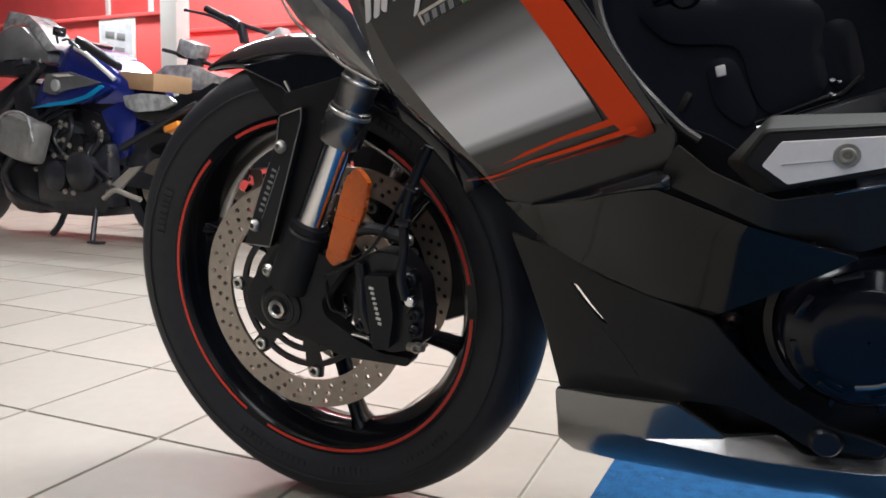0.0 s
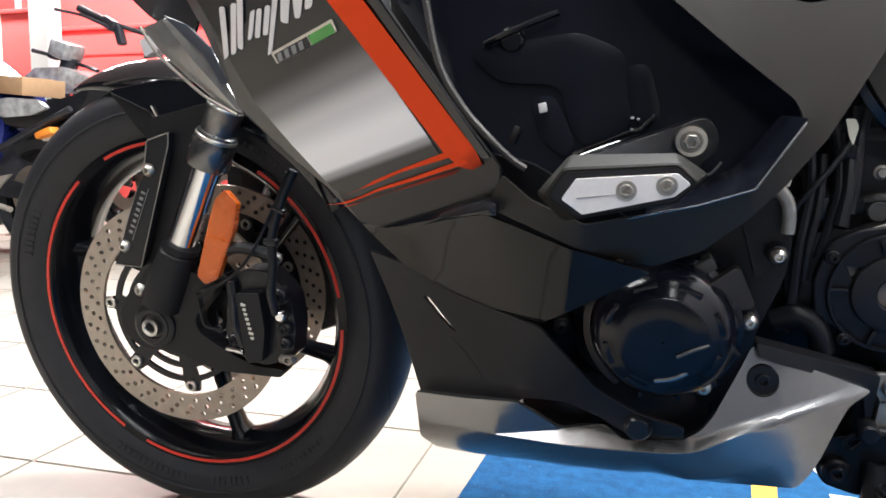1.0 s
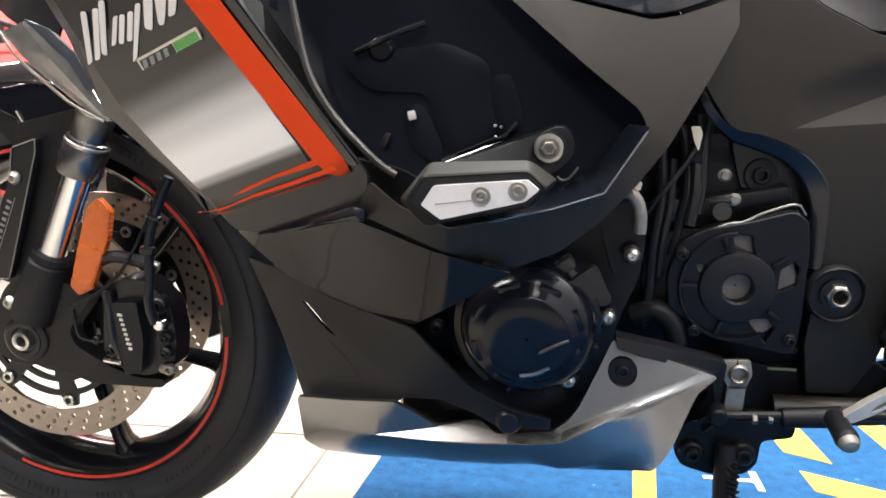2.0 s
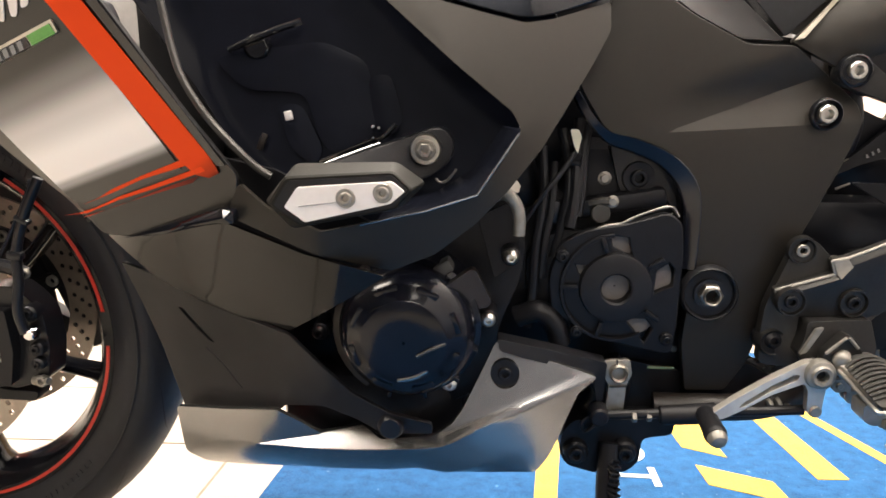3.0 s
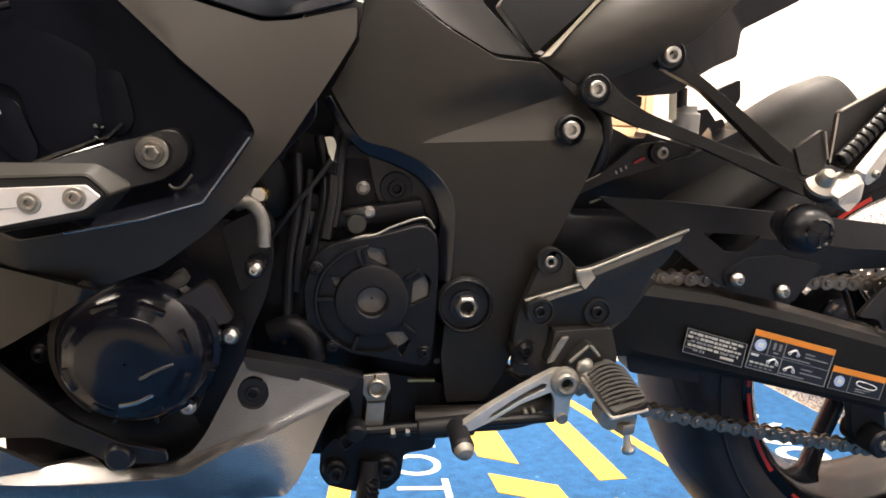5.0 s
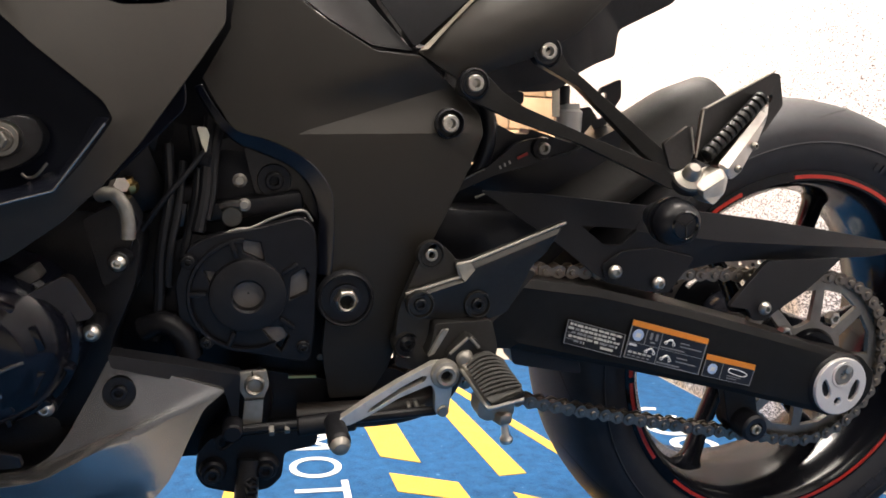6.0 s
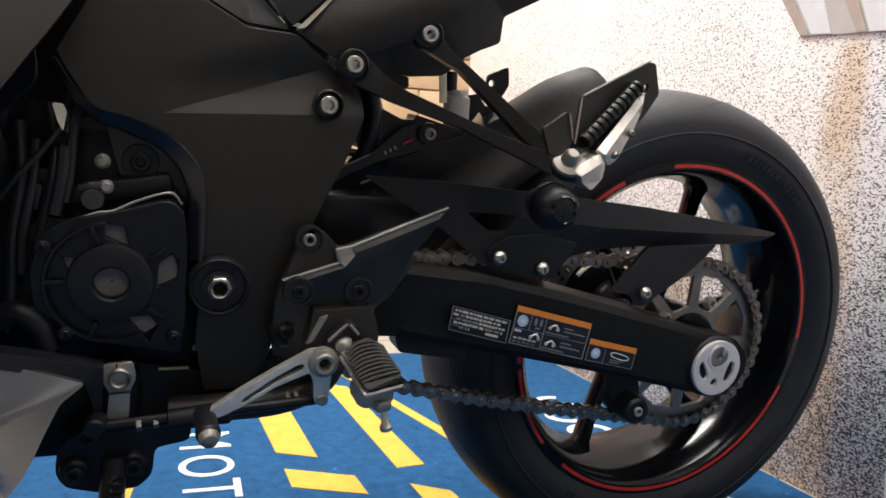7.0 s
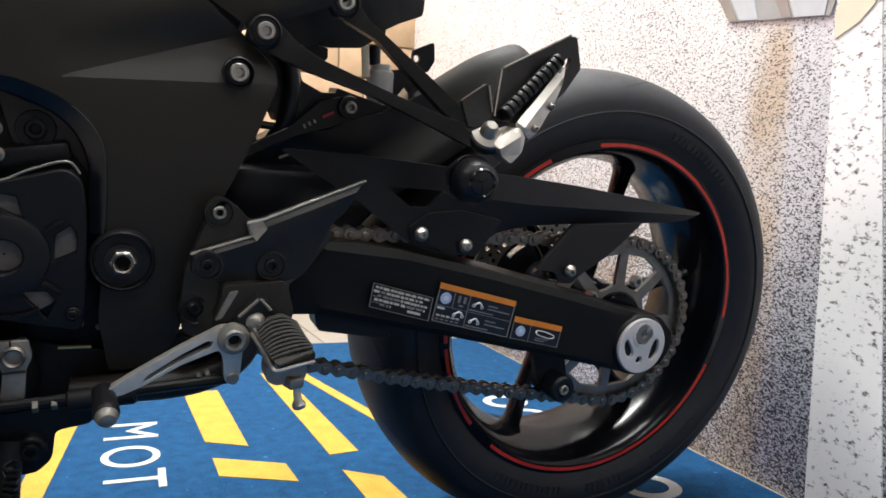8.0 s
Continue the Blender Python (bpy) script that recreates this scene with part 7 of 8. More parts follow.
O2, U2, V2 = (0.4685, L_Y - 0.0012, 0.3862), (0.0945, -0.0012, -0.0228), (-0.0068, 0, -0.0420)
rows2 = [(0.0, 0.0, 1.0, 0.15, print_orange), (0.205, 0.16, 0.213, 0.56, print_grey), (0.40, 0.16, 0.408, 0.98, print_grey), (0.02, 0.56, 0.98, 0.572, print_grey), (0.66, 0.28, 0.78, 0.315, print_grey), (0.66, 0.37, 0.95, 0.40, print_grey),
         (0.66, 0.68, 0.80, 0.71, print_grey), (0.66, 0.78, 0.93, 0.81, print_grey), (0.42, 0.49, 0.74, 0.52, print_grey), (0.42, 0.91, 0.72, 0.94, print_grey), (0.03, 0.60, 0.12, 0.66, print_white), (0.26, 0.22, 0.29, 0.40, print_grey), (0.33, 0.22, 0.36, 0.40, print_grey), (0.28, 0.45, 0.34, 0.49, print_grey)]
rows2 += [(0.04 + 0.062 * k, 0.80, 0.085 + 0.062 * k, 0.845, label_cream) for k in range(5)] + [(0.04 + 0.062 * k, 0.90, 0.075 + 0.062 * k, 0.93, print_grey) for k in range(5)]
st2 = label_with_rows(O2, U2, V2, print_black, rows2, True, "black warning label with an orange bar and small drawings")
for s, t in ((0.52, 0.33), (0.30, 0.68), (0.52, 0.76)):
    pictogram(O2, U2, V2, s, t, st2)
O3, U3, V3 = (0.5640, L_Y - 0.0022, 0.3462), (0.0645, -0.0008, -0.0145), (-0.0040, 0, -0.0255)
rows3 = [(0.0, 0.0, 1.0, 0.25, print_orange), (0.36, 0.26, 0.368, 0.97, print_grey), (0.50, 0.74, 0.78, 0.78, print_grey), (0.50, 0.84, 0.70, 0.88, print_grey)]
st3 = label_with_rows(O3, U3, V3, print_black, rows3, True, "small black warning label with an orange bar")
part("label_chain", hose([skew(O3, U3, V3, s, t, 0.0010) for s, t in ((0.48, 0.50), (0.54, 0.40), (0.78, 0.44), (0.88, 0.54), (0.78, 0.66), (0.54, 0.60), (0.48, 0.50))], 0.0006, 6, 4), print_white, st3)
for o, u, v, s, t, r, st in ((O2, U2, V2, 0.105, 0.36, 0.0064, st2), (O3, U3, V3, 0.175, 0.60, 0.0060, st3)):
    p = Vector(skew(o, u, v, s, t))
    part("label_disc", rod(p, p - Vector((0, 0.0012, 0)), r, r, 24), print_blue, st, "pale blue mark")
    part("label_book", block(p - Vector((0, 0.0014, 0)), (r * 0.9, 0.0008, r * 0.75), (0, 14, 0)), print_white, st)

# rear sprocket and chain
CH_Y = -0.110
sw = []
for i in range(8):
    a = 22 + 45 * i
    sw.append([(RX + r * math.cos(radians(a + q)), CH_Y, RZ + r * math.sin(radians(a + q))) for r, q in ((0.049, -14), (0.088, -18.5), (0.0905, 0), (0.088, 18.5), (0.049, 14), (0.046, 0))])
teeth = []
for i in range(41 * 4):
    a = 2 * math.pi * i / (41 * 4)
    rr = 0.1065 if i % 4 in (0, 1) else 0.1015
    teeth.append((RX + rr * math.cos(a), CH_Y, RZ + rr * math.sin(a)))
spk = part("rear_sprocket", sheet(teeth, (), sw + [circle(RX, CH_Y, RZ, 0.030, 24)], 0.006, grid=0), dull_steel, rw, "grey steel rear sprocket with windows", 30)
part("sprocket_hub", lathe([(0.018, -0.006), (0.036, -0.006), (0.040, 0.0), (0.044, 0.05)], (RX, CH_Y, RZ), 40, False), rim_black, spk)
for i in range(5):
    a = radians(70 + 72 * i)
    bolt(spk, RX + 0.058 * math.cos(a), CH_Y - 0.001, RZ + 0.058 * math.sin(a), 0.008, steel, "hex", 0.010)

run = []
R1, R2 = 0.105, 0.040
C1, C2 = Vector((RX, 0, RZ)), Vector((0.085, 0, 0.392))
dv = C2 - C1
base = math.atan2(dv.z, dv.x)
off = math.acos((R1 - R2) / dv.length)
for i in range(41):
    a = base + off + (2 * math.pi - 2 * off) * i / 40
    run.append(C1 + Vector((math.cos(a), 0, math.sin(a))) * R1)
for i in range(13):
    a = base - off + 2 * off * i / 12
    p = C2 + Vector((math.cos(a), 0, math.sin(a))) * R2
    run.append(p)
run.append(run[0])
# an even walk along the loop, with a little sag in the lower run
length = [0.0]
for a, b in zip(run, run[1:]):
    length.append(length[-1] + (b - a).length)
LINKS = 112


def chain_at(d):
    d %= length[-1]
    for i in range(len(run) - 1):
        if d <= length[i + 1]:
            u = (d - length[i]) / max(1e-9, length[i + 1] - length[i])
            return run[i].lerp(run[i + 1], u)
    return run[-1]


step = length[-1] / LINKS
link_meshes = {}


def link_mesh(outer):
    h = step / 2
    loop = []
    for cx in (h, -h):
        for k in range(9):
            a = radians(-90 + 180 * k / 8) + (0 if cx > 0 else math.pi)
            loop.append((cx + 0.0075 * math.cos(a), 0, 0.0075 * math.sin(a)))
    mid = [(p[0], 0, p[2]) for p in loop]
    waist = []
    for i, p in enumerate(mid):
        waist.append(p)
        if i in (8, 17):
            waist.append((0, 0, 0.0042 if i == 8 else -0.0042))
    ys = (-0.0085, 0.0065) if outer else (-0.0062, 0.0042)
    bms = [sheet([(p[0], y, p[2]) for p in waist], (), (), 0.002, grid=0) for y in ys]
    bms += [rod((cx, -0.0108, 0), (cx, 0.0095, 0), 0.0037, 0.0037, 10, 0.0008) for cx in ((h, -h) if outer else ())]
    bms += [rod((cx, -0.0045, 0), (cx, 0.0045, 0), 0.0055, 0.0055, 8) for cx in ((h, -h) if not outer else ())]
    bm = join(*bms)
    bmesh.ops.recalc_face_normals(bm, faces=bm.faces)
    me = bpy.data.meshes.new("chain_link")
    bm.to_mesh(me)
    bm.free()
    me.materials.append(dark_steel)
    return me


link_meshes[0], link_meshes[1] = link_mesh(True), link_mesh(False)
chain = part("drive_chain", rod((0.085, CH_Y - 0.004, 0.392), (0.085, CH_Y + 0.004, 0.392), 0.036, 0.036, 24), dull_steel, bike, "worn steel drive chain")
for i in range(LINKS):
    a, b = chain_at(i * step), chain_at((i + 1) * step)
    c = (a + b) / 2
    sag = 0.0
    if c.z < RZ - 0.02 and c.x < RX - 0.03:
        u = (c.x - 0.1) / (RX - 0.13)
        sag = -0.010 * 4 * max(0, u) * max(0, 1 - u)
    ob = new("chain_link", link_meshes[i % 2])
    ob.parent = chain
    ob.matrix_basis = Matrix.Translation((c.x, CH_Y, c.z + sag)) @ Matrix.Rotation(-math.atan2(b.z - a.z, b.x - a.x), 4, "Y")

# chain guard blade with its two stays
cg = part("chain_guard", sheet(rounded(pts("0.300,-0.112,0.512 0.371,-0.126,0.512 0.473,-0.134,0.506 0.560,-0.132,0.500 0.639,-0.128,0.493 0.760,-0.118,0.478 0.855,-0.108,0.464 0.835,-0.110,0.4555 0.800,-0.112,0.4505 0.700,-0.117,0.4465 0.640,-0.120,0.4465 0.581,-0.126,0.444 0.540,-0.130,0.436 0.505,-0.138,0.415 0.486,-0.140,0.4165 0.440,-0.139,0.4225 0.424,-0.138,0.432 0.380,-0.130,0.464 0.336,-0.120,0.490"), 0.005),
          [pts("0.480,-0.141,0.478 0.580,-0.138,0.470 0.700,-0.130,0.466 0.840,-0.113,0.461")], [rounded(pts("0.406,-0.13,0.482 0.468,-0.13,0.481 0.451,-0.13,0.463 0.432,-0.13,0.463"), 0.003)], 0.006, 0.0), plastic_matte, bike, "matte black chain guard", 16, 0.002)
part("guard_brace", sheet(rounded(pts("0.452,-0.142,0.458 0.490,-0.142,0.462 0.540,-0.140,0.452 0.512,-0.142,0.412 0.486,-0.143,0.414 0.434,-0.142,0.428 0.430,-0.142,0.442"), 0.004), (), (), 0.005, grid=0), plastic_matte, cg, "", 30, 0.002)
part("guard_stay", sheet(rounded(pts("0.640,-0.132,0.448 0.742,-0.130,0.452 0.715,-0.134,0.430 0.690,-0.138,0.412 0.652,-0.142,0.390 0.640,-0.143,0.380 0.622,-0.143,0.381 0.616,-0.143,0.394 0.592,-0.140,0.396"), 0.005), (), (), 0.006, grid=0), plastic_matte, cg, "", 30, 0.002)
for x, y, z in ((0.443, -0.146, 0.4365), (0.4955, -0.146, 0.4245), (0.633, -0.147, 0.3965)):
    bolt(cg, x, y, z, 0.0068, steel, "dome", 0.006)
tens = part("chain_slider_roller", lathe([(0.001, -0.150), (0.007, -0.150), (0.009, -0.153), (0.014, -0.153), (0.0165, -0.150), (0.0172, -0.130), (0.0172, -0.100)], (0.644, 0, 0.2515), 32, False), plastic_satin, sa, "black chain roller with a dull bolt")
bolt(tens, 0.644, -0.151, 0.2515, 0.0062, tin, "socket", 0.004)
part("roller_stay", sheet(rounded(pts("0.610,-0.128,0.296 0.655,-0.128,0.288 0.666,-0.128,0.250 0.645,-0.128,0.232 0.624,-0.128,0.250"), 0.008), (), (), 0.012, grid=0), plastic_matte, sa, "", 30, 0.003)
part("lower_chain_guide", sheet(rounded(pts("0.340,-0.130,0.350 0.420,-0.132,0.336 0.425,-0.132,0.318 0.345,-0.13,0.330"), 0.005), (), (), 0.03, grid=0), plastic_matte, sa, "", 30, 0.003)

# ---- rider's foot controls ----
hp = part("footrest_bracket", sheet(rounded(pts("0.210,-0.166,0.345 0.208,-0.168,0.380 0.210,-0.168,0.403 0.216,-0.168,0.420 0.233,-0.166,0.464 0.243,-0.166,0.468 0.253,-0.166,0.463 0.266,-0.168,0.449 0.300,-0.168,0.452 0.346,-0.168,0.441 0.316,-0.172,0.402 0.300,-0.178,0.392 0.304,-0.186,0.366 0.290,-0.188,0.358 0.258,-0.188,0.352 0.240,-0.184,0.350 0.226,-0.174,0.345"), 0.005), (), (), 0.012, 0.0), bracket_grey, bike, "dark cast footrest bracket", 24, 0.003)
part("heel_guard", sheet(rounded(pts("0.213,-0.174,0.4215 0.265,-0.176,0.4385 0.260,-0.176,0.4505 0.274,-0.177,0.4540 0.336,-0.174,0.4790 0.370,-0.172,0.4930 0.352,-0.173,0.462 0.339,-0.174,0.450 0.316,-0.176,0.403 0.303,-0.177,0.398 0.289,-0.177,0.395 0.235,-0.177,0.396 0.216,-0.176,0.405"), 0.003), [pts("0.218,-0.1815,0.4165 0.268,-0.1825,0.4340 0.277,-0.1825,0.4470 0.338,-0.179,0.4720 0.360,-0.177,0.4810")], (), 0.008, 0.0), bracket_grey, hp, "", 14, 0.0015)
for a, b in ((pts("0.214,-0.1765,0.4205 0.265,-0.178,0.4375")), (pts("0.265,-0.178,0.4375 0.261,-0.178,0.4500")), (pts("0.261,-0.178,0.4500 0.274,-0.179,0.4530")), (pts("0.274,-0.179,0.4530 0.369,-0.174,0.4920"))):
    part("guard_edge", rod(a, b, 0.0016, 0.0016, 8), tin, hp, "polished worn edge")
part("guard_step", sheet(pts("0.2655,-0.1805,0.4380 0.2615,-0.1805,0.4500 0.2735,-0.1815,0.4525 0.2775,-0.1835,0.4460 0.2685,-0.1835,0.4345"), (), (), 0.003, grid=0), tin, hp, "worn bright step")
for x, y, z in ((0.238, -0.167, 0.4565), (0.2275, -0.182, 0.4115), (0.2835, -0.181, 0.4115)):
    part("bolt_ring", lathe([(0.004, 0.001), (0.0105, 0.001), (0.0115, -0.0025), (0.0130, -0.0025), (0.0140, 0.004)], (x, y, z), 28, False), bracket_grey, hp)
    bolt(hp, x, y + 0.001, z, 0.0062, engine_black if z < 0.45 else dull_steel, "socket", 0.004)
part("hanger_arm", sheet(rounded(pts("0.240,-0.192,0.396 0.296,-0.190,0.399 0.303,-0.194,0.372 0.300,-0.196,0.360 0.256,-0.200,0.350 0.244,-0.198,0.353 0.233,-0.194,0.366 0.238,-0.194,0.380"), 0.004), (), (), 0.02, grid=0), bracket_grey, hp, "dark cast hanger arm", 30, 0.003)
# Pale metal strips paint the highlights on the hanger's bevels.
part("hanger_edge", sheet(rounded(pts("0.2335,-0.1985,0.3665 0.2395,-0.1985,0.3690 0.2525,-0.1985,0.3930 0.2455,-0.1985,0.3915"), 0.0012), (), (), 0.004, grid=0), tin, hp, "worn bright casting edge", 30, 0.0008)
part("peg_mount", sheet(rounded(pts("0.249,-0.207,0.3655 0.252,-0.207,0.3735 0.2690,-0.207,0.3895 0.2780,-0.207,0.3850 0.2910,-0.205,0.3600 0.2850,-0.206,0.3430 0.2660,-0.208,0.3540 0.2560,-0.208,0.3570"), 0.003), (), (), 0.020, grid=0), bracket_grey, hp, "cast grey peg mount", 30, 0.003)
for a, b in (pts("0.2515,-0.2085,0.3725 0.2680,-0.2085,0.3880"), pts("0.2700,-0.2085,0.3880 0.2790,-0.2080,0.3780")):
    part("hanger_edge", rod(a, b, 0.0016, 0.0016, 8), tin, hp, "worn bright casting edge")
part("mount_pin", spun([(0, 0.0075), (0.7, 0.0075), (0.85, 0.0066), (1, 0.004)], (0.268, -0.204, 0.3690), (0.263, -0.2145, 0.3665), 20), tin, hp, "worn steel pivot pin")
part("bolt_ring", lathe([(0.0088, 0.0), (0.0120, -0.003), (0.0135, 0.0), (0.0135, 0.012)], (0.2195, -0.170, 0.368), 28, False), bracket_grey, hp)
bolt(hp, 0.2195, -0.168, 0.370, 0.0080, engine_black, "dome", 0.008)
part("bolt_lug", rod((0.2195, -0.150, 0.368), (0.2195, -0.172, 0.368), 0.0135, 0.0130, 24, 0.001), engine_black, hp)
peg = part("footpeg", hose(pts("0.268,-0.204,0.362 0.276,-0.222,0.356 0.282,-0.240,0.350 0.287,-0.254,0.346"), 0.0095, 10, 4), dull_steel, bike, "grey footpeg with ribbed rubber")
part("peg_rubber", sheet(rounded(pts("0.266,-0.217,0.364 0.276,-0.213,0.3715 0.290,-0.213,0.3735 0.300,-0.220,0.3690 0.3075,-0.254,0.3585 0.302,-0.263,0.3540 0.281,-0.266,0.3490 0.274,-0.264,0.3485"), 0.003), (), (), 0.010, 0.0, grid=0), grip_rubber, peg, "ribbed grey rubber", 40, 0.002)
for i in range(10):
    u = i / 11
    part("rubber_rib", hose([(0.2655 + 0.0075 * u, -0.2185 - 0.0465 * u, 0.3635 - 0.0150 * u), (0.2755 + 0.0060 * u, -0.2165 - 0.0490 * u, 0.3715 - 0.0205 * u), (0.2890 + 0.0070 * u, -0.2165 - 0.0480 * u, 0.3740 - 0.0195 * u), (0.3000 + 0.0060 * u, -0.2215 - 0.0400 * u, 0.3695 - 0.0130 * u)], 0.0017, 6, 3), grip_rubber, peg)
part("rubber_end", sheet(rounded(pts("0.2740,-0.2655,0.3475 0.2810,-0.2680,0.3500 0.3000,-0.2655,0.3550 0.3075,-0.2590,0.3560 0.3070,-0.2605,0.3500 0.2780,-0.2680,0.3440"), 0.002), (), (), 0.008, grid=0), slider_rubber, peg, "dark rubber end", 30, 0.0015)
part("peg_frame", hose(pts("0.262,-0.214,0.3590 0.265,-0.228,0.3550 0.268,-0.244,0.3500 0.2715,-0.264,0.3450 0.276,-0.2670,0.3445 0.290,-0.2670,0.3480 0.306,-0.2620,0.3490"), 0.0018, 8, 4), steel, peg, "bright peg edge")
part("peg_body", sheet(rounded(pts("0.2690,-0.250,0.3430 0.2695,-0.250,0.3290 0.2780,-0.250,0.3240 0.3030,-0.250,0.3290 0.3035,-0.250,0.3430"), 0.003), (), (), 0.022, grid=0), dull_steel, peg, "", 30, 0.003)
part("peg_cup", block((0.2925, -0.249, 0.327), (0.014, 0.014, 0.010), (0, 0, 20), 0.002), dull_steel, peg)
part("peg_feeler", spun([(0, 0.0042), (0.15, 0.0042), (0.2, 0.0030), (0.72, 0.0036), (0.84, 0.0060), (0.96, 0.0056), (1, 0.0028)], (0.2935, -0.249, 0.330), (0.2995, -0.249, 0.3015), 16), steel, peg, "silver feeler pin")
lv = part("shift_lever", sheet(rounded(pts("0.247,-0.208,0.3640 0.236,-0.209,0.3640 0.230,-0.210,0.3610 0.205,-0.217,0.3505 0.173,-0.228,0.3365 0.147,-0.238,0.3245 0.147,-0.238,0.3185 0.160,-0.235,0.3185 0.178,-0.227,0.3235 0.205,-0.217,0.3350 0.236,-0.210,0.3440 0.240,-0.210,0.3360 0.2410,-0.209,0.3200 0.2430,-0.208,0.3130 0.2490,-0.208,0.3110 0.2550,-0.208,0.3155 0.2570,-0.208,0.3450 0.2540,-0.208,0.3590"), 0.003), (),
                              [rounded(pts("0.174,-0.228,0.3262 0.178,-0.227,0.3305 0.205,-0.217,0.3440 0.226,-0.211,0.3530 0.2310,-0.211,0.3520 0.2290,-0.211,0.3475 0.2050,-0.217,0.3390 0.180,-0.226,0.3275"), 0.0012)], 0.009, grid=0.010, fit=2), alloy, bike, "polished alloy shift lever with a slot", 30, 0.002)
part("lever_pivot", lathe([(0.0048, -0.004), (0.0058, -0.0115), (0.0085, -0.012), (0.0100, -0.0095), (0.0128, -0.0085), (0.0140, -0.004), (0.0140, 0.0)], (0.2480, -0.206, 0.3535), 28, False), tin, lv, "steel pivot cap")
part("pivot_bore", rod((0.2480, -0.209, 0.3535), (0.2480, -0.2105, 0.3535), 0.0048, 0.0048, 16), recess_shade, lv)
part("lever_tip", spun([(0, 0.0070), (0.1, 0.0088), (0.7, 0.0094), (0.85, 0.0100), (0.93, 0.0100), (1.0, 0.0090)], (0.1455, -0.224, 0.3205), (0.1480, -0.256, 0.3120), 24), plastic_matte, lv, "black rubber toe piece")
part("lever_end", spun([(0, 0.0086), (0.4, 0.0084), (0.8, 0.0062), (1, 0.002)], (0.1480, -0.2555, 0.3121), (0.1488, -0.264, 0.3097), 24), tin, lv, "steel end cap")
part("linkage_arm", rod((0.249, -0.200, 0.3165), (0.249, -0.211, 0.3165), 0.0060, 0.0055, 14, 0.001), dull_steel, lv)
part("shift_rod", rod((0.247, -0.190, 0.309), (0.060, -0.172, 0.288), 0.0048, 0.0048, 10), plastic_matte, bike, "black shift rod with steel nuts")
part("water_pipe", hose(pts("0.274,-0.140,0.348 0.271,-0.146,0.327 0.259,-0.150,0.310 0.236,-0.150,0.297 0.205,-0.150,0.291 0.160,-0.148,0.289 0.120,-0.144,0.287"), 0.0135, 14, 5), brown_black, bike, "dark hose below the gear lever")
for x, z in ((0.2250, 0.3000), (0.2325, 0.3015)):
    part("pipe_band", rod((x, -0.166, z), (x + 0.004, -0.166, z + 0.0016), 0.0075, 0.0075, 14, 0.0008), tin, bike, "worn steel connector")
part("rod_boot", rod((0.172, -0.181, 0.2985), (0.118, -0.177, 0.292), 0.0105, 0.0095, 14, 0.002), plastic_matte, bike)
for x, z, r in ((0.106, 0.2915, 0.0068), (0.092, 0.2900, 0.0068), (0.236, 0.303, 0.0065)):
    part("rod_nut", rod((x, -0.177, z), (x + 0.005, -0.177, z + 0.0004), r * 0.85, r * 0.85, 6, 0.0008), dull_steel, bike)
part("rod_joint", rod((0.060, -0.168, 0.293), (0.060, -0.190, 0.293), 0.0095, 0.009, 16, 0.002), engine_black, bike)

# ---- side stand ----
ss = part("stand_mount", sheet(rounded(pts("0.028,-0.160,0.262 0.040,-0.160,0.276 0.090,-0.160,0.278 0.140,-0.158,0.280 0.138,-0.158,0.262 0.108,-0.160,0.258 0.106,-0.160,0.232 0.094,-0.160,0.220 0.062,-0.160,0.218 0.034,-0.160,0.226 0.026,-0.160,0.240"), 0.006), (), (), 0.03, grid=0), engine_black, bike, "black side stand mount", 30, 0.003)
for x, z in ((0.042, 0.244), (0.090, 0.246)):
    part("stand_boss", rod((x, -0.158, z), (x, -0.170, z), 0.013, 0.012, 20, 0.002), engine_black, ss)
    bolt(ss, x, -0.170, z, 0.0075, engine_black, "socket", 0.005)
part("side_stand", hose(pts("0.075,-0.165,0.255 0.072,-0.185,0.200 0.075,-0.225,0.100 0.078,-0.262,0.036"), 0.011, 12, 5), engine_black, bike, "black side stand leg")
part("stand_foot", block((0.082, -0.268, 0.038), (0.055, 0.04, 0.010), (-8, 0, 0), 0.003), engine_black, bike)
sp_pts = [(0.077 + 0.0055 * math.cos(i * 1.5), -0.186 - 0.02 * i / 80 + 0.0055 * math.sin(i * 1.5), 0.245 - 0.10 * i / 80) for i in range(81)]
part("stand_spring", hose(sp_pts, 0.0016, 6, 1), engine_black, ss)
part("stand_switch_wire", hose(pts("0.066,-0.158,0.276 0.050,-0.168,0.268 0.046,-0.172,0.280 0.060,-0.170,0.290"), 0.002, 8, 5), plastic_matte, ss)


# ---- far side of the showroom ----
tan = setting("wall_tan", block((1.9, 3.36, 1.1), (3.2, 0.1, 2.2)), grout, "tan stone clad wall beyond the display wall", "wall")
row_bm = bmesh.new()
rr = random.Random(9)
for k in range(14):
    x = 0.31 - 0.15 * (k % 2)
    while x < 3.4:
        wdt = rr.uniform(0.22, 0.34)
        b = block((x + wdt / 2, 3.305, 0.078 + 0.155 * k), (wdt - 0.008, 0.03, 0.147), (0, 0, 0), 0.004)
        row_bm = join(row_bm, b)
        x += wdt
stones = part("stone_rows", row_bm, tan_stone, tan, "tan stone blocks")
tagged(stones, kind="stuff")

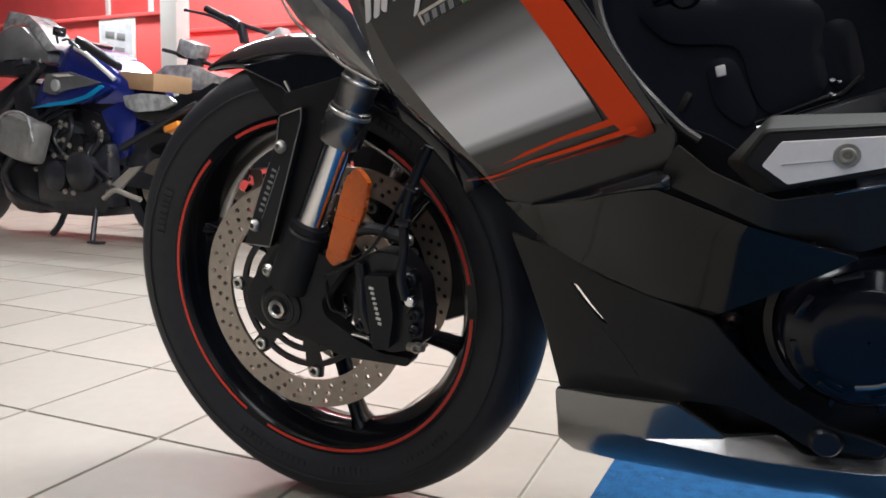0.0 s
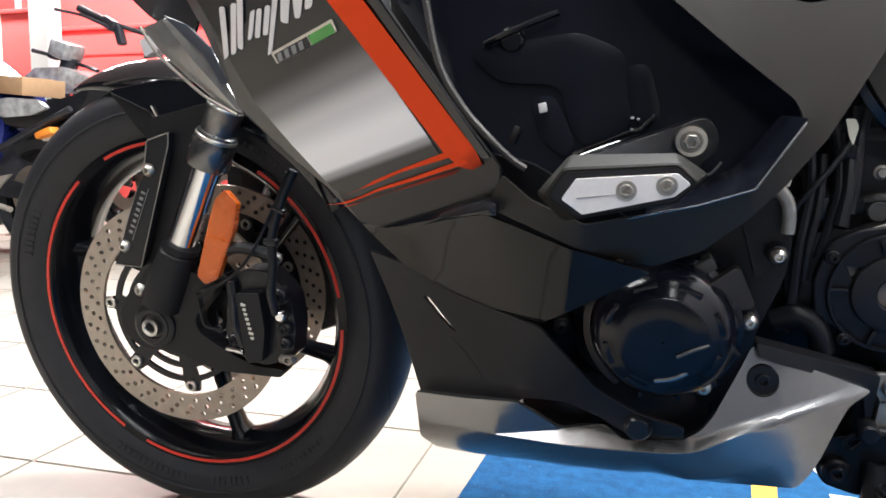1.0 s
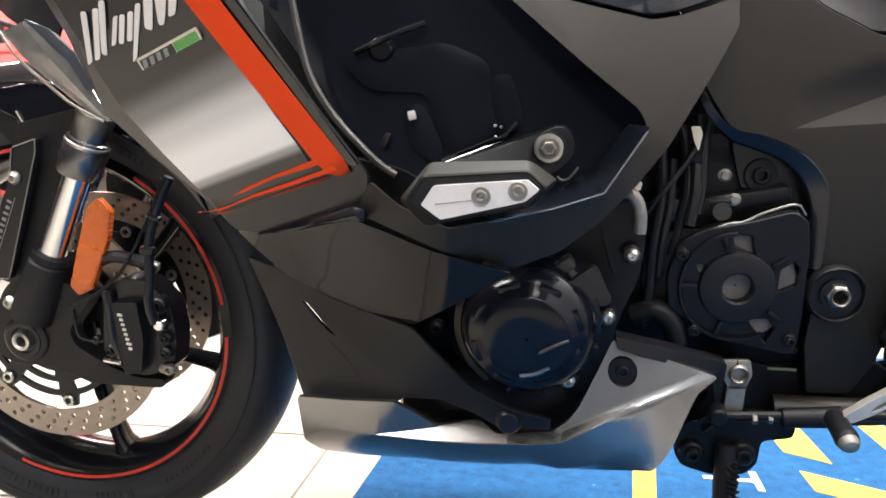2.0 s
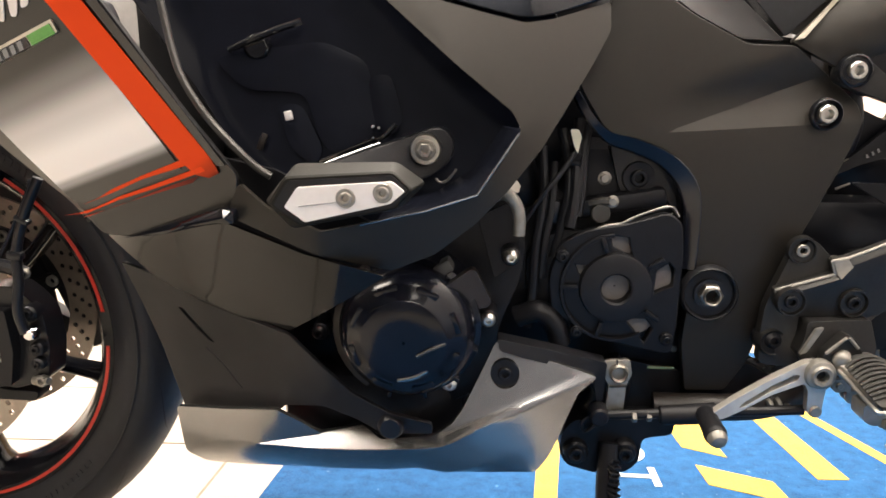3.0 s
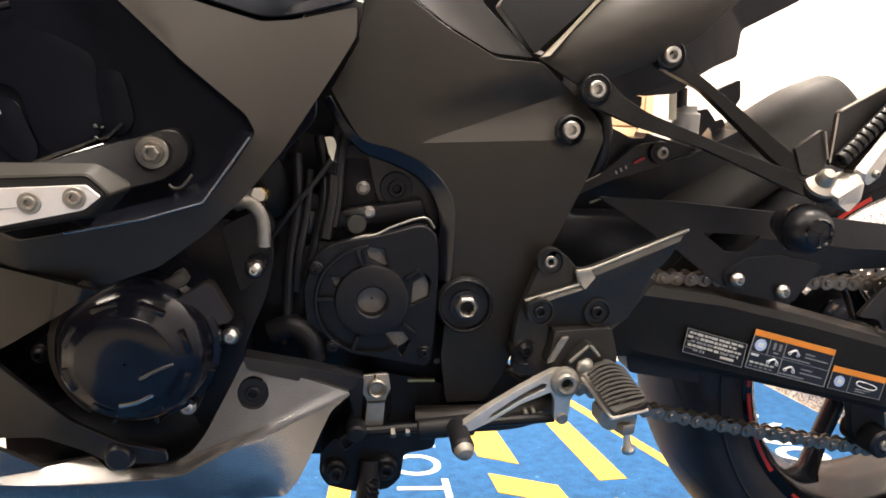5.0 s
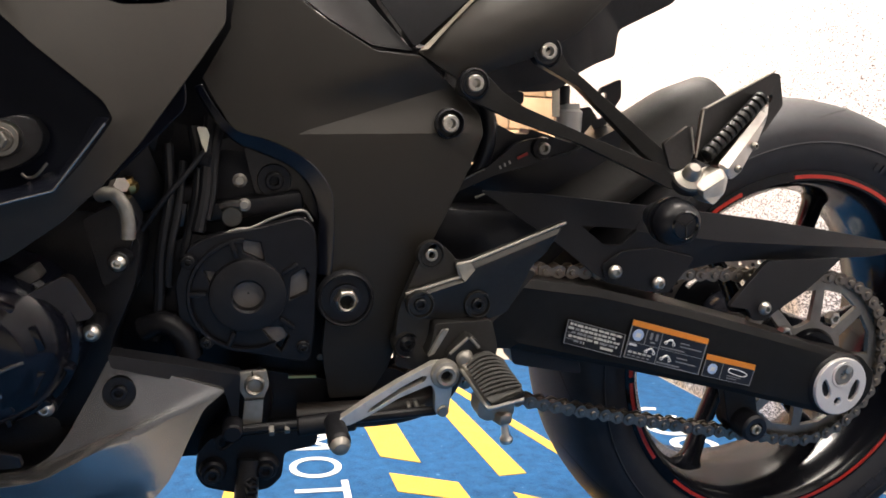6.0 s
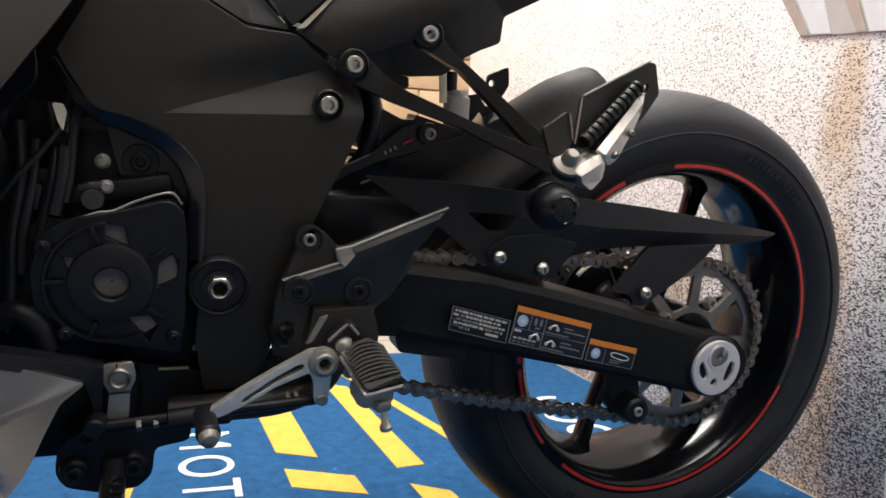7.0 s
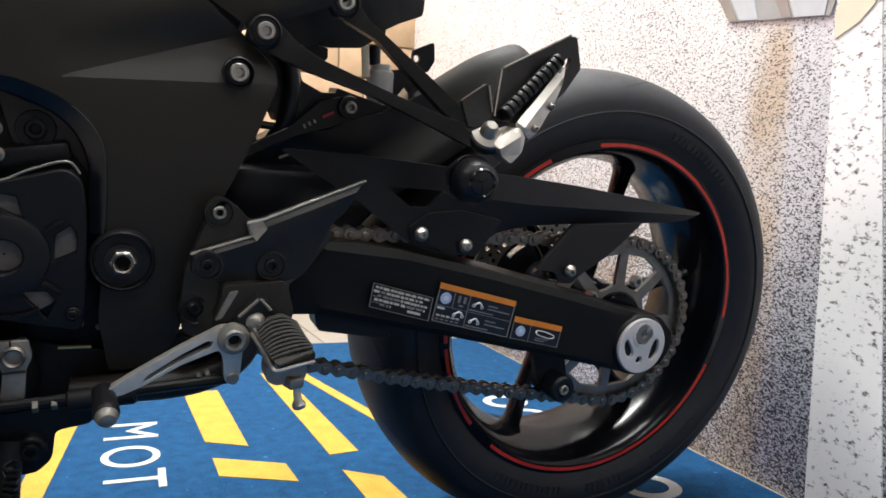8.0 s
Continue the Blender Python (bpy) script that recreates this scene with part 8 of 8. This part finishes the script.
setting("wall_red_back", block((-5.6, 5.3, HIGH / 2), (4.6, 0.12, HIGH)), wall_red, "tall red painted partition wall", "wall")
setting("wall_red_side", block((-2.6, 5.32, HIGH / 2), (1.4, 0.10, HIGH)), wall_red, "red painted partition wall", "wall")
half = setting("wall_red_half", block((-6.1, 4.27, 0.74), (3.42, 0.14, 1.48), edge=0.004), wall_red, "low red wall with a white poster", "wall")
part("wall_cap", block((-6.1, 4.27, 1.495), (3.46, 0.18, 0.03), edge=0.004), wall_red, half)
low2 = setting("wall_red_low", block((-3.6, 4.68, 0.71), (2.2, 0.14, 1.42), edge=0.004), wall_red, "low red wall", "wall")
part("wall_cap", block((-3.6, 4.68, 1.435), (2.24, 0.18, 0.03), edge=0.004), wall_red, low2)
part("wall_groove", block((-3.6, 4.604, 1.24), (2.2, 0.006, 0.012)), wall_red, low2)
post = part("steel_post", block((-4.07, 4.02, HIGH / 2), (0.155, 0.13, HIGH), edge=0.008), white_steel)
tagged(post, "white painted square steel post from floor to ceiling", "post")
for x in (-6.17, -5.6):
    strip = part("wall_strip", block((x, 5.228, 2.2), (0.055, 0.02, 1.8), edge=0.003), white_steel)
    tagged(strip, "slim white upright strip on the red wall", "strip", "strips on the red wall")
poster = thing("poster", Matrix(), "framed white poster with a pale grey print", "poster")
part("sheet", block((-4.85, 4.192, 1.24), (0.39, 0.012, 0.50), edge=0.002), white_steel, poster, "white board")
part("picture", block((-4.85, 4.185, 1.25), (0.34, 0.004, 0.40)), poster_mix, poster, "pale mixed print")
for x, z, w, h in ((-4.92, 1.36, 0.10, 0.05), (-4.80, 1.34, 0.09, 0.05), (-4.93, 1.22, 0.08, 0.05), (-4.82, 1.23, 0.11, 0.06), (-4.90, 1.12, 0.12, 0.04), (-4.78, 1.12, 0.07, 0.04)):
    part("print_patch", block((x, 4.1815, z), (w, 0.002, h), (0, 8, 0), 0.0008), print_grey, poster)


def side_sheet(text, thick, bulge=0.0, r=0.02, grid=0.05):
    return sheet(rounded(pts(text), r), (), (), thick, bulge, 0.06, grid)


def parked_wheel(owner, cx, y, cz, r, half):
    w = part("wheel", lathe([(r * 0.72, -half * 0.8), (r * 0.86, -half), (r * 0.96, -half * 0.7), (r, 0), (r * 0.96, half * 0.7), (r * 0.86, half), (r * 0.72, half * 0.8)], (cx, y, cz), 48), rubber, owner, "black road tyre")
    part("rim", lathe([(r * 0.73, -half * 0.75), (r * 0.66, -half * 0.6), (r * 0.62, 0), (r * 0.66, half * 0.6), (r * 0.73, half * 0.75)], (cx, y, cz), 48), rim_black, w)
    for i in range(5):
        a = radians(20 + 72 * i)
        part("spoke", rod((cx + 0.03 * math.cos(a), y, cz + 0.03 * math.sin(a)), (cx + r * 0.66 * math.cos(a), y, cz + r * 0.66 * math.sin(a)), 0.016, 0.012, 8), rim_black, w)
    part("disc", lathe([(r * 0.22, -half - 0.012), (r * 0.46, -half - 0.012), (r * 0.46, -half - 0.007), (r * 0.22, -half - 0.007)], (cx, y, cz), 40), disc_steel, w)
    return w


# blue naked machine parked by the low wall
blue = thing("motorcycle", Matrix(), "blue and grey naked motorcycle parked on its side stand", "motorcycle")
parked_wheel(blue, -2.80, 2.76, 0.30, 0.30, 0.08)
parked_wheel(blue, -4.40, 2.76, 0.30, 0.30, 0.06)
part("tank", side_sheet("-3.52,2.66,0.90 -3.46,2.64,0.965 -3.34,2.62,1.000 -3.24,2.62,0.980 -3.15,2.62,0.925 -3.05,2.63,0.850 -2.97,2.64,0.800 -2.94,2.65,0.730 -2.98,2.66,0.66 -3.06,2.65,0.70 -3.19,2.63,0.70 -3.36,2.62,0.72 -3.52,2.63,0.80", 0.26, 0.05), blue_paint, blue, "metallic blue fuel tank")
part("tank_ridge", hose([(-3.30, 2.60, 0.975), (-3.20, 2.585, 0.935), (-3.10, 2.585, 0.870), (-3.03, 2.60, 0.815)], 0.012, 8, 5), white_steel, blue, "bright tank edge under film")
part("tank_cowl", side_sheet("-3.64,2.60,0.680 -3.54,2.58,0.800 -3.47,2.57,0.848 -3.28,2.57,0.855 -3.06,2.58,0.795 -3.02,2.58,0.775 -3.10,2.57,0.735 -3.21,2.57,0.700 -3.40,2.58,0.685", 0.06, 0.02), blue_paint, blue, "dark blue tank cowl")
part("cowl_plate", side_sheet("-3.46,2.548,0.845 -3.28,2.545,0.850 -3.08,2.555,0.795 -3.16,2.550,0.780 -3.30,2.545,0.765 -3.42,2.548,0.740 -3.50,2.555,0.760", 0.02, 0.006, 0.01, 0.03), cowl_grey, blue, "grey metal side plate")
# White patch paints the highlight on the grey plate.
part("plate_glint", side_sheet("-3.40,2.535,0.838 -3.28,2.533,0.838 -3.24,2.535,0.828 -3.36,2.533,0.826", 0.006, 0.0, 0.004, 0.03), white_steel, blue, "bright plate insert")
part("cowl_badge", rod((-3.375, 2.545, 0.785), (-3.375, 2.530, 0.785), 0.030, 0.030, 24, 0.003), grey_metal, blue)
part("cyan_stripe", side_sheet("-3.62,2.568,0.676 -3.46,2.556,0.700 -3.30,2.550,0.712 -3.18,2.550,0.735 -3.08,2.558,0.785 -3.06,2.558,0.775 -3.15,2.548,0.722 -3.28,2.548,0.694 -3.46,2.554,0.682", 0.01, 0.0, 0.004, 0.03), cyan_print, blue, "bright cyan stripe")
part("side_panel", side_sheet("-3.18,2.64,0.66 -3.04,2.64,0.71 -2.94,2.65,0.71 -2.96,2.66,0.58 -3.02,2.66,0.44 -3.08,2.66,0.42 -3.12,2.65,0.52", 0.18, 0.02), blue_paint, blue, "dark blue side panel")
part("seat", side_sheet("-3.03,2.66,0.735 -2.92,2.65,0.720 -2.80,2.65,0.725 -2.66,2.66,0.730 -2.54,2.67,0.760 -2.46,2.68,0.800 -2.50,2.68,0.720 -2.58,2.67,0.665 -2.73,2.66,0.600 -2.92,2.66,0.620 -3.00,2.66,0.640", 0.22, 0.03), plastic_satin, blue, "black seat under clear plastic")
part("seat_wrap", side_sheet("-3.00,2.62,0.735 -2.86,2.61,0.745 -2.71,2.62,0.735 -2.66,2.63,0.700 -2.74,2.62,0.665 -2.90,2.61,0.655 -2.98,2.62,0.680", 0.02, 0.014, 0.015, 0.025), wrap, blue, "crumpled clear plastic on the seat")
part("subframe", rod((-3.03, 2.63, 0.480), (-2.54, 2.64, 0.695), 0.018, 0.014, 12), bike_dark, blue)
part("frame_spar", side_sheet("-3.50,2.66,0.72 -3.36,2.66,0.70 -3.10,2.66,0.60 -3.02,2.66,0.46 -3.06,2.66,0.36 -3.14,2.66,0.38 -3.16,2.66,0.50 -3.34,2.66,0.60", 0.16), bike_dark, blue, "black frame")
part("head_cowl", side_sheet("-3.98,2.62,0.90 -3.92,2.60,1.06 -3.80,2.60,1.105 -3.70,2.60,1.10 -3.60,2.60,1.025 -3.51,2.60,0.950 -3.50,2.60,0.905 -3.66,2.58,0.930 -3.82,2.58,0.930", 0.24, 0.04), cowl_grey, blue, "dark grey headlight cowl")
part("cowl_lower", side_sheet("-3.98,2.59,0.915 -3.80,2.57,0.920 -3.64,2.57,0.915 -3.50,2.59,0.900 -3.54,2.59,0.860 -3.70,2.57,0.850 -3.96,2.59,0.850", 0.20, 0.02), bike_dark, blue)
bolt(blue, -3.565, 2.600, 0.925, 0.016, plate_white, "dome", 0.01)
part("screen", side_sheet("-3.96,2.66,1.10 -3.88,2.66,1.20 -3.74,2.66,1.175 -3.62,2.64,1.11 -3.50,2.62,1.01 -3.46,2.62,0.975 -3.52,2.60,0.965 -3.62,2.62,1.045 -3.72,2.64,1.115 -3.84,2.64,1.125", 0.14, 0.02, 0.015, 0.035), wrap, blue, "smoked screen under crumpled plastic")
part("indicator", block((-3.60, 2.52, 0.90), (0.09, 0.05, 0.035), (0, -10, 0), 0.012), bike_dark, blue)
part("brake_reservoir", block((-3.36, 2.56, 1.05), (0.05, 0.05, 0.05), (0, 10, 0), 0.012), bike_dark, blue)
part("front_mass", block((-3.86, 2.80, 0.56), (0.26, 0.26, 0.56), (0, -24, 0), 0.04), bike_dark, blue, "black fork and radiator area")
part("mudguard", lathe([(0.315, -0.07), (0.33, -0.04), (0.335, 0), (0.33, 0.04), (0.315, 0.07)], (-4.40, 2.76, 0.30), 24, False, (20, 110)), plastic_satin, blue)
part("handlebar", hose([(-3.46, 2.95, 1.03), (-3.40, 2.76, 1.02), (-3.32, 2.60, 1.00), (-3.18, 2.50, 0.985), (-3.04, 2.47, 0.945)], 0.014, 10, 5), bike_dark, blue, "black handlebar")
part("grip", rod((-3.08, 2.48, 0.965), (-2.83, 2.46, 0.850), 0.024, 0.020, 16, 0.003), rubber, blue, "black rubber grip")
part("switch_block", block((-3.10, 2.49, 0.968), (0.08, 0.05, 0.05), (0, 25, 0), 0.012), bike_dark, blue)
part("lever", hose([(-3.26, 2.50, 0.995), (-3.14, 2.44, 0.985), (-3.02, 2.40, 0.935)], 0.006, 8, 4), bike_dark, blue)
part("mirror_stem", hose([(-3.40, 2.58, 1.00), (-3.36, 2.54, 1.05), (-3.28, 2.52, 1.03)], 0.006, 8, 4), bike_dark, blue)
part("fork_leg", rod((-3.56, 2.60, 0.90), (-4.30, 2.62, 0.36), 0.027, 0.025, 16), bike_dark, blue, "black fork leg")
part("fork_leg", rod((-3.72, 2.88, 0.92), (-4.38, 2.86, 0.32), 0.027, 0.025, 16), bike_dark, blue, "black fork leg")
part("radiator_shroud", block((-3.66, 2.76, 0.60), (0.16, 0.36, 0.42), (0, -20, 0), 0.03), bike_dark, blue, "black radiator shroud")
part("air_box", block((-3.24, 2.78, 0.58), (0.42, 0.22, 0.30), (0, 0, 0), 0.03), bike_dark, blue)
part("shock_cover", block((-3.02, 2.78, 0.44), (0.22, 0.20, 0.26), (0, 0, 0), 0.03), bike_dark, blue)
part("crankcase", block((-3.36, 2.76, 0.34), (0.56, 0.34, 0.34), (0, 0, 0), 0.04), bike_dark, blue, "black crankcase")
part("cylinder_bank", block((-3.48, 2.76, 0.56), (0.26, 0.34, 0.24), (0, -22, 0), 0.02), bike_dark, blue)
for k in range(6):
    part("cooling_fin", block((-3.48, 2.76, 0.48 + 0.035 * k), (0.285, 0.36, 0.008), (0, -22, 0), 0.002), bike_dark, blue)
part("clutch_cover", lathe([(0.001, -0.045), (0.075, -0.042), (0.10, -0.025), (0.105, 0.03)], (-3.25, 2.58, 0.36), 32, False), bike_dark, blue, "round engine cover")
part("generator_cover", lathe([(0.001, -0.035), (0.06, -0.032), (0.082, -0.02), (0.085, 0.03)], (-3.44, 2.58, 0.33), 32, False), bike_dark, blue)
rb = random.Random(2)
for k in range(26):
    bolt(blue, rb.uniform(-3.60, -3.05), 2.565 + rb.uniform(-0.02, 0.02), rb.uniform(0.24, 0.62), 0.010, dull_steel if k % 3 else steel, "flange", 0.012)
for k in range(9):
    x0, z0 = rb.uniform(-3.62, -3.10), rb.uniform(0.46, 0.66)
    part("hose", hose([(x0, 2.60, z0), (x0 + rb.uniform(-0.05, 0.1), 2.57, z0 - 0.08), (x0 + rb.uniform(-0.05, 0.15), 2.58, z0 - 0.18)], 0.011, 8, 4), bike_dark, blue)
for k in range(3):
    y = 2.60 + 0.07 * k
    part("exhaust_header", hose([(-3.60 - 0.02 * k, y, 0.50), (-3.74 - 0.06 * k, y - 0.03, 0.44), (-3.86 - 0.05 * k, y - 0.02, 0.33), (-3.82 - 0.04 * k, y, 0.22), (-3.62, y + 0.02, 0.165), (-3.30, y + 0.04, 0.17)], 0.024, 12, 5), bike_dark, blue, "dark exhaust header")
part("radiator_side", side_sheet("-3.98,2.62,0.60 -3.86,2.60,0.66 -3.72,2.60,0.62 -3.66,2.60,0.44 -3.76,2.60,0.40 -3.92,2.62,0.44", 0.10, 0.02), bike_dark, blue, "black radiator side")
part("engine_guard", side_sheet("-3.98,2.64,0.34 -3.80,2.63,0.40 -3.66,2.62,0.36 -3.56,2.62,0.20 -3.62,2.62,0.12 -3.84,2.63,0.13 -3.96,2.64,0.20", 0.20, 0.03), bike_dark, blue, "black engine guard")
for x, z, r in ((-3.30, 0.50, 0.05), (-3.14, 0.52, 0.035), (-3.42, 0.47, 0.04)):
    part("engine_cap", lathe([(0.001, -0.03), (r * 0.6, -0.028), (r, -0.015), (r * 1.05, 0.03)], (x, 2.60, z), 24, False), engine_black, blue, "round black engine cap")
part("belly_pan", side_sheet("-3.58,2.60,0.24 -3.20,2.60,0.24 -3.10,2.60,0.18 -3.16,2.61,0.13 -3.50,2.61,0.13 -3.60,2.61,0.17", 0.28, 0.02), bike_dark, blue)
part("swing_arm", side_sheet("-3.10,2.66,0.40 -2.90,2.66,0.36 -2.76,2.66,0.33 -2.76,2.66,0.27 -2.92,2.66,0.28 -3.10,2.66,0.30", 0.05), bike_dark, blue)
part("foot_hanger", side_sheet("-3.05,2.58,0.300 -2.98,2.58,0.345 -2.92,2.58,0.385 -2.84,2.58,0.398 -2.90,2.58,0.350 -2.96,2.58,0.300 -2.99,2.58,0.275", 0.012, 0.0, 0.006), alloy, blue, "silver footrest hanger")
part("footpeg", hose([(-3.07, 2.55, 0.232), (-2.98, 2.54, 0.275), (-2.90, 2.55, 0.255), (-2.83, 2.56, 0.235)], 0.013, 8, 4), alloy, blue, "silver footrest and lever")
part("tail_light", block((-2.66, 2.62, 0.585), (0.10, 0.06, 0.035), (0, -18, 0), 0.012), print_orange, blue, "amber indicator")
part("indicator_stem", rod((-2.70, 2.64, 0.565), (-2.50, 2.66, 0.560), 0.016, 0.014, 10), white_steel, blue, "pale indicator stem")
part("hugger", lathe([(0.33, -0.09), (0.345, -0.05), (0.35, 0), (0.345, 0.05), (0.33, 0.09)], (-2.80, 2.76, 0.30), 24, False, (60, 150)), plastic_satin, blue)
part("plate_stay", side_sheet("-2.66,2.68,0.62 -2.56,2.68,0.64 -2.48,2.68,0.52 -2.62,2.68,0.50", 0.12), bike_dark, blue)
part("side_stand", hose([(-3.20, 2.62, 0.20), (-3.18, 2.58, 0.10), (-3.16, 2.55, 0.012)], 0.014, 8, 4), bike_dark, blue, "black side stand")
part("stand_foot", block((-3.13, 2.545, 0.008), (0.09, 0.04, 0.012), (0, 0, 0), 0.003), bike_dark, blue)
part("centre_stand", hose([(-3.50, 2.66, 0.14), (-3.52, 2.64, 0.07), (-3.56, 2.62, 0.012)], 0.016, 8, 4), bike_dark, blue)

parcel = thing("wrapped_parcel", Matrix(), "grey foam parcel wrapped in clear film hanging on the blue motorcycle", "parcel")
bm = block((-3.55, 2.48, 0.520), (0.24, 0.12, 0.22), (0, 18, 6), 0.03)
bmesh.ops.subdivide_edges(bm, edges=bm.edges, cuts=3, use_grid_fill=True)
for v in bm.verts:
    v.co += Vector(noise.noise_vector(v.co * 9)) * 0.012
part("foam", bm, wrap_grey, parcel, "grey foam under film")
part("film_edge", hose([(-3.68, 2.42, 0.60), (-3.56, 2.41, 0.645), (-3.44, 2.42, 0.625), (-3.40, 2.42, 0.50)], 0.008, 6, 4), wrap, parcel)

box = part("cardboard_box", block((-2.92, 2.74, 0.808), (0.32, 0.22, 0.082), (0, 5, -8), 0.004), card)
tagged(box, "flat brown cardboard box lying on the motorcycle seat", "box")
part("box_flap", block((-2.918, 2.74, 0.8505), (0.32, 0.11, 0.003), (0, 5, -8), 0.001), card, box)

# another machine behind, mostly wrapped
grey_bike = thing("motorcycle", Matrix(), "dark motorcycle behind with its tail wrapped in clear plastic", "motorcycle")
parked_wheel(grey_bike, -2.20, 3.42, 0.30, 0.30, 0.08)
parked_wheel(grey_bike, -3.58, 3.42, 0.30, 0.30, 0.06)
bm = side_sheet("-3.26,3.02,0.86 -3.12,3.00,0.925 -2.92,3.00,0.925 -2.74,3.02,0.870 -2.62,3.04,0.840 -2.78,3.02,0.790 -3.00,3.00,0.795 -3.18,3.00,0.820", 0.22, 0.03, 0.03, 0.04)
for v in bm.verts:
    v.co += Vector(noise.noise_vector(v.co * 14)) * 0.012
part("wrapped_tail", bm, wrap, grey_bike, "tail under crumpled clear plastic")
part("frame", side_sheet("-3.40,3.34,0.80 -3.00,3.34,0.80 -2.50,3.34,0.86 -2.30,3.34,0.80 -2.60,3.34,0.40 -3.20,3.34,0.35", 0.2, 0.02), bike_dark, grey_bike, "dark body")
part("fork", rod((-3.28, 3.42, 1.04), (-3.58, 3.42, 0.30), 0.05, 0.04, 12), bike_dark, grey_bike)
part("handlebar", hose([(-3.54, 3.40, 1.085), (-3.44, 3.42, 1.060), (-3.32, 3.44, 1.02), (-3.16, 3.40, 0.985), (-3.04, 3.36, 0.95)], 0.012, 8, 4), bike_dark, grey_bike, "black handlebar")
part("headlight", block((-3.29, 3.40, 1.075), (0.12, 0.16, 0.10), (0, 20, 0), 0.02), wrap, grey_bike, "headlight under plastic")
part("mirror", block((-3.40, 3.42, 1.055), (0.07, 0.05, 0.05), (0, 15, 0), 0.015), bike_dark, grey_bike)

tall_bike = thing("motorcycle", Matrix(), "black motorcycle handlebar and clocks against the red wall", "motorcycle")
part("grip", rod((-3.10, 3.30, 1.285), (-2.93, 3.34, 1.205), 0.021, 0.020, 14, 0.003), rubber, tall_bike, "black rubber grip")
part("bar", rod((-2.95, 3.34, 1.215), (-2.70, 3.44, 1.13), 0.013, 0.013, 10), bike_dark, tall_bike)
part("switch_block", block((-2.93, 3.34, 1.20), (0.09, 0.05, 0.06), (0, 28, 0), 0.012), bike_dark, tall_bike)
part("lever", hose([(-3.22, 3.26, 1.275), (-3.06, 3.28, 1.24), (-2.92, 3.32, 1.18)], 0.009, 8, 4), bike_dark, tall_bike)
part("perch", block((-2.88, 3.36, 1.14), (0.04, 0.05, 0.11), (0, -15, 0), 0.01), bike_dark, tall_bike)
part("clock_housing", block((-2.70, 3.44, 1.10), (0.16, 0.10, 0.10), (0, -25, 0), 0.015), grey_metal, tall_bike, "grey clock housing")
part("fork", rod((-2.76, 3.50, 1.10), (-3.02, 3.50, 0.32), 0.05, 0.04, 12), bike_dark, tall_bike)
part("body", side_sheet("-2.90,3.46,1.00 -2.50,3.46,1.02 -2.00,3.46,0.90 -2.10,3.46,0.45 -2.70,3.46,0.40", 0.2, 0.02), bike_dark, tall_bike, "dark body")
parked_wheel(tall_bike, -3.02, 3.60, 0.30, 0.30, 0.06)
parked_wheel(tall_bike, -1.65, 3.60, 0.30, 0.30, 0.08)

# ---- floor tiles, nearest ones one by one ----
TILE, TURN_T = 0.306, radians(3.5)
ux, uy = Vector((math.cos(TURN_T), math.sin(TURN_T))), Vector((-math.sin(TURN_T), math.cos(TURN_T)))
origin = Vector((-0.904, 0.852))


def tile_bm(bm, cx, cy):
    h = TILE / 2 - 0.002
    top, low = [], []
    for sx, sy in ((-1, -1), (1, -1), (1, 1), (-1, 1)):
        p = Vector((cx, cy)) + ux * sx * (h - 0.0015) + uy * sy * (h - 0.0015)
        q = Vector((cx, cy)) + ux * sx * h + uy * sy * h
        top.append(bm.verts.new((p.x, p.y, 0.0)))
        low.append(bm.verts.new((q.x, q.y, -0.006)))
    bm.faces.new(top)
    for i in range(4):
        j = (i + 1) % 4
        bm.faces.new([top[i], low[i], low[j], top[j]])


one = bmesh.new()
tile_bm(one, 0, 0)
bmesh.ops.recalc_face_normals(one, faces=one.faces)
tile_mesh = bpy.data.meshes.new("tile")
one.to_mesh(tile_mesh)
one.free()
tile_mesh.materials.append(tile_beige)
rest = bmesh.new()
near_tiles = 0
for i in range(-26, 20):
    for j in range(-16, 20):
        c = origin + ux * TILE * (i + 0.5) + uy * TILE * (j + 0.5)
        if not (X_WEST < c.x < X_EAST and Y_SOUTH < c.y < Y_NORTH):
            continue
        if -3.4 < c.x < 1.3 and 0.0 < c.y < 2.6 and not (-0.02 < c.x < 1.2 and c.y < 1.8) and near_tiles < 300:
            ob = new("tile", tile_mesh)
            ob.parent = floor
            ob.matrix_basis = Matrix.Translation((c.x, c.y, 0))
            near_tiles += 1
        else:
            tile_bm(rest, c.x, c.y)
far_tiles = part("far_tiles", rest, tile_beige, floor, "beige tiles further off")
tagged(far_tiles, kind="stuff")
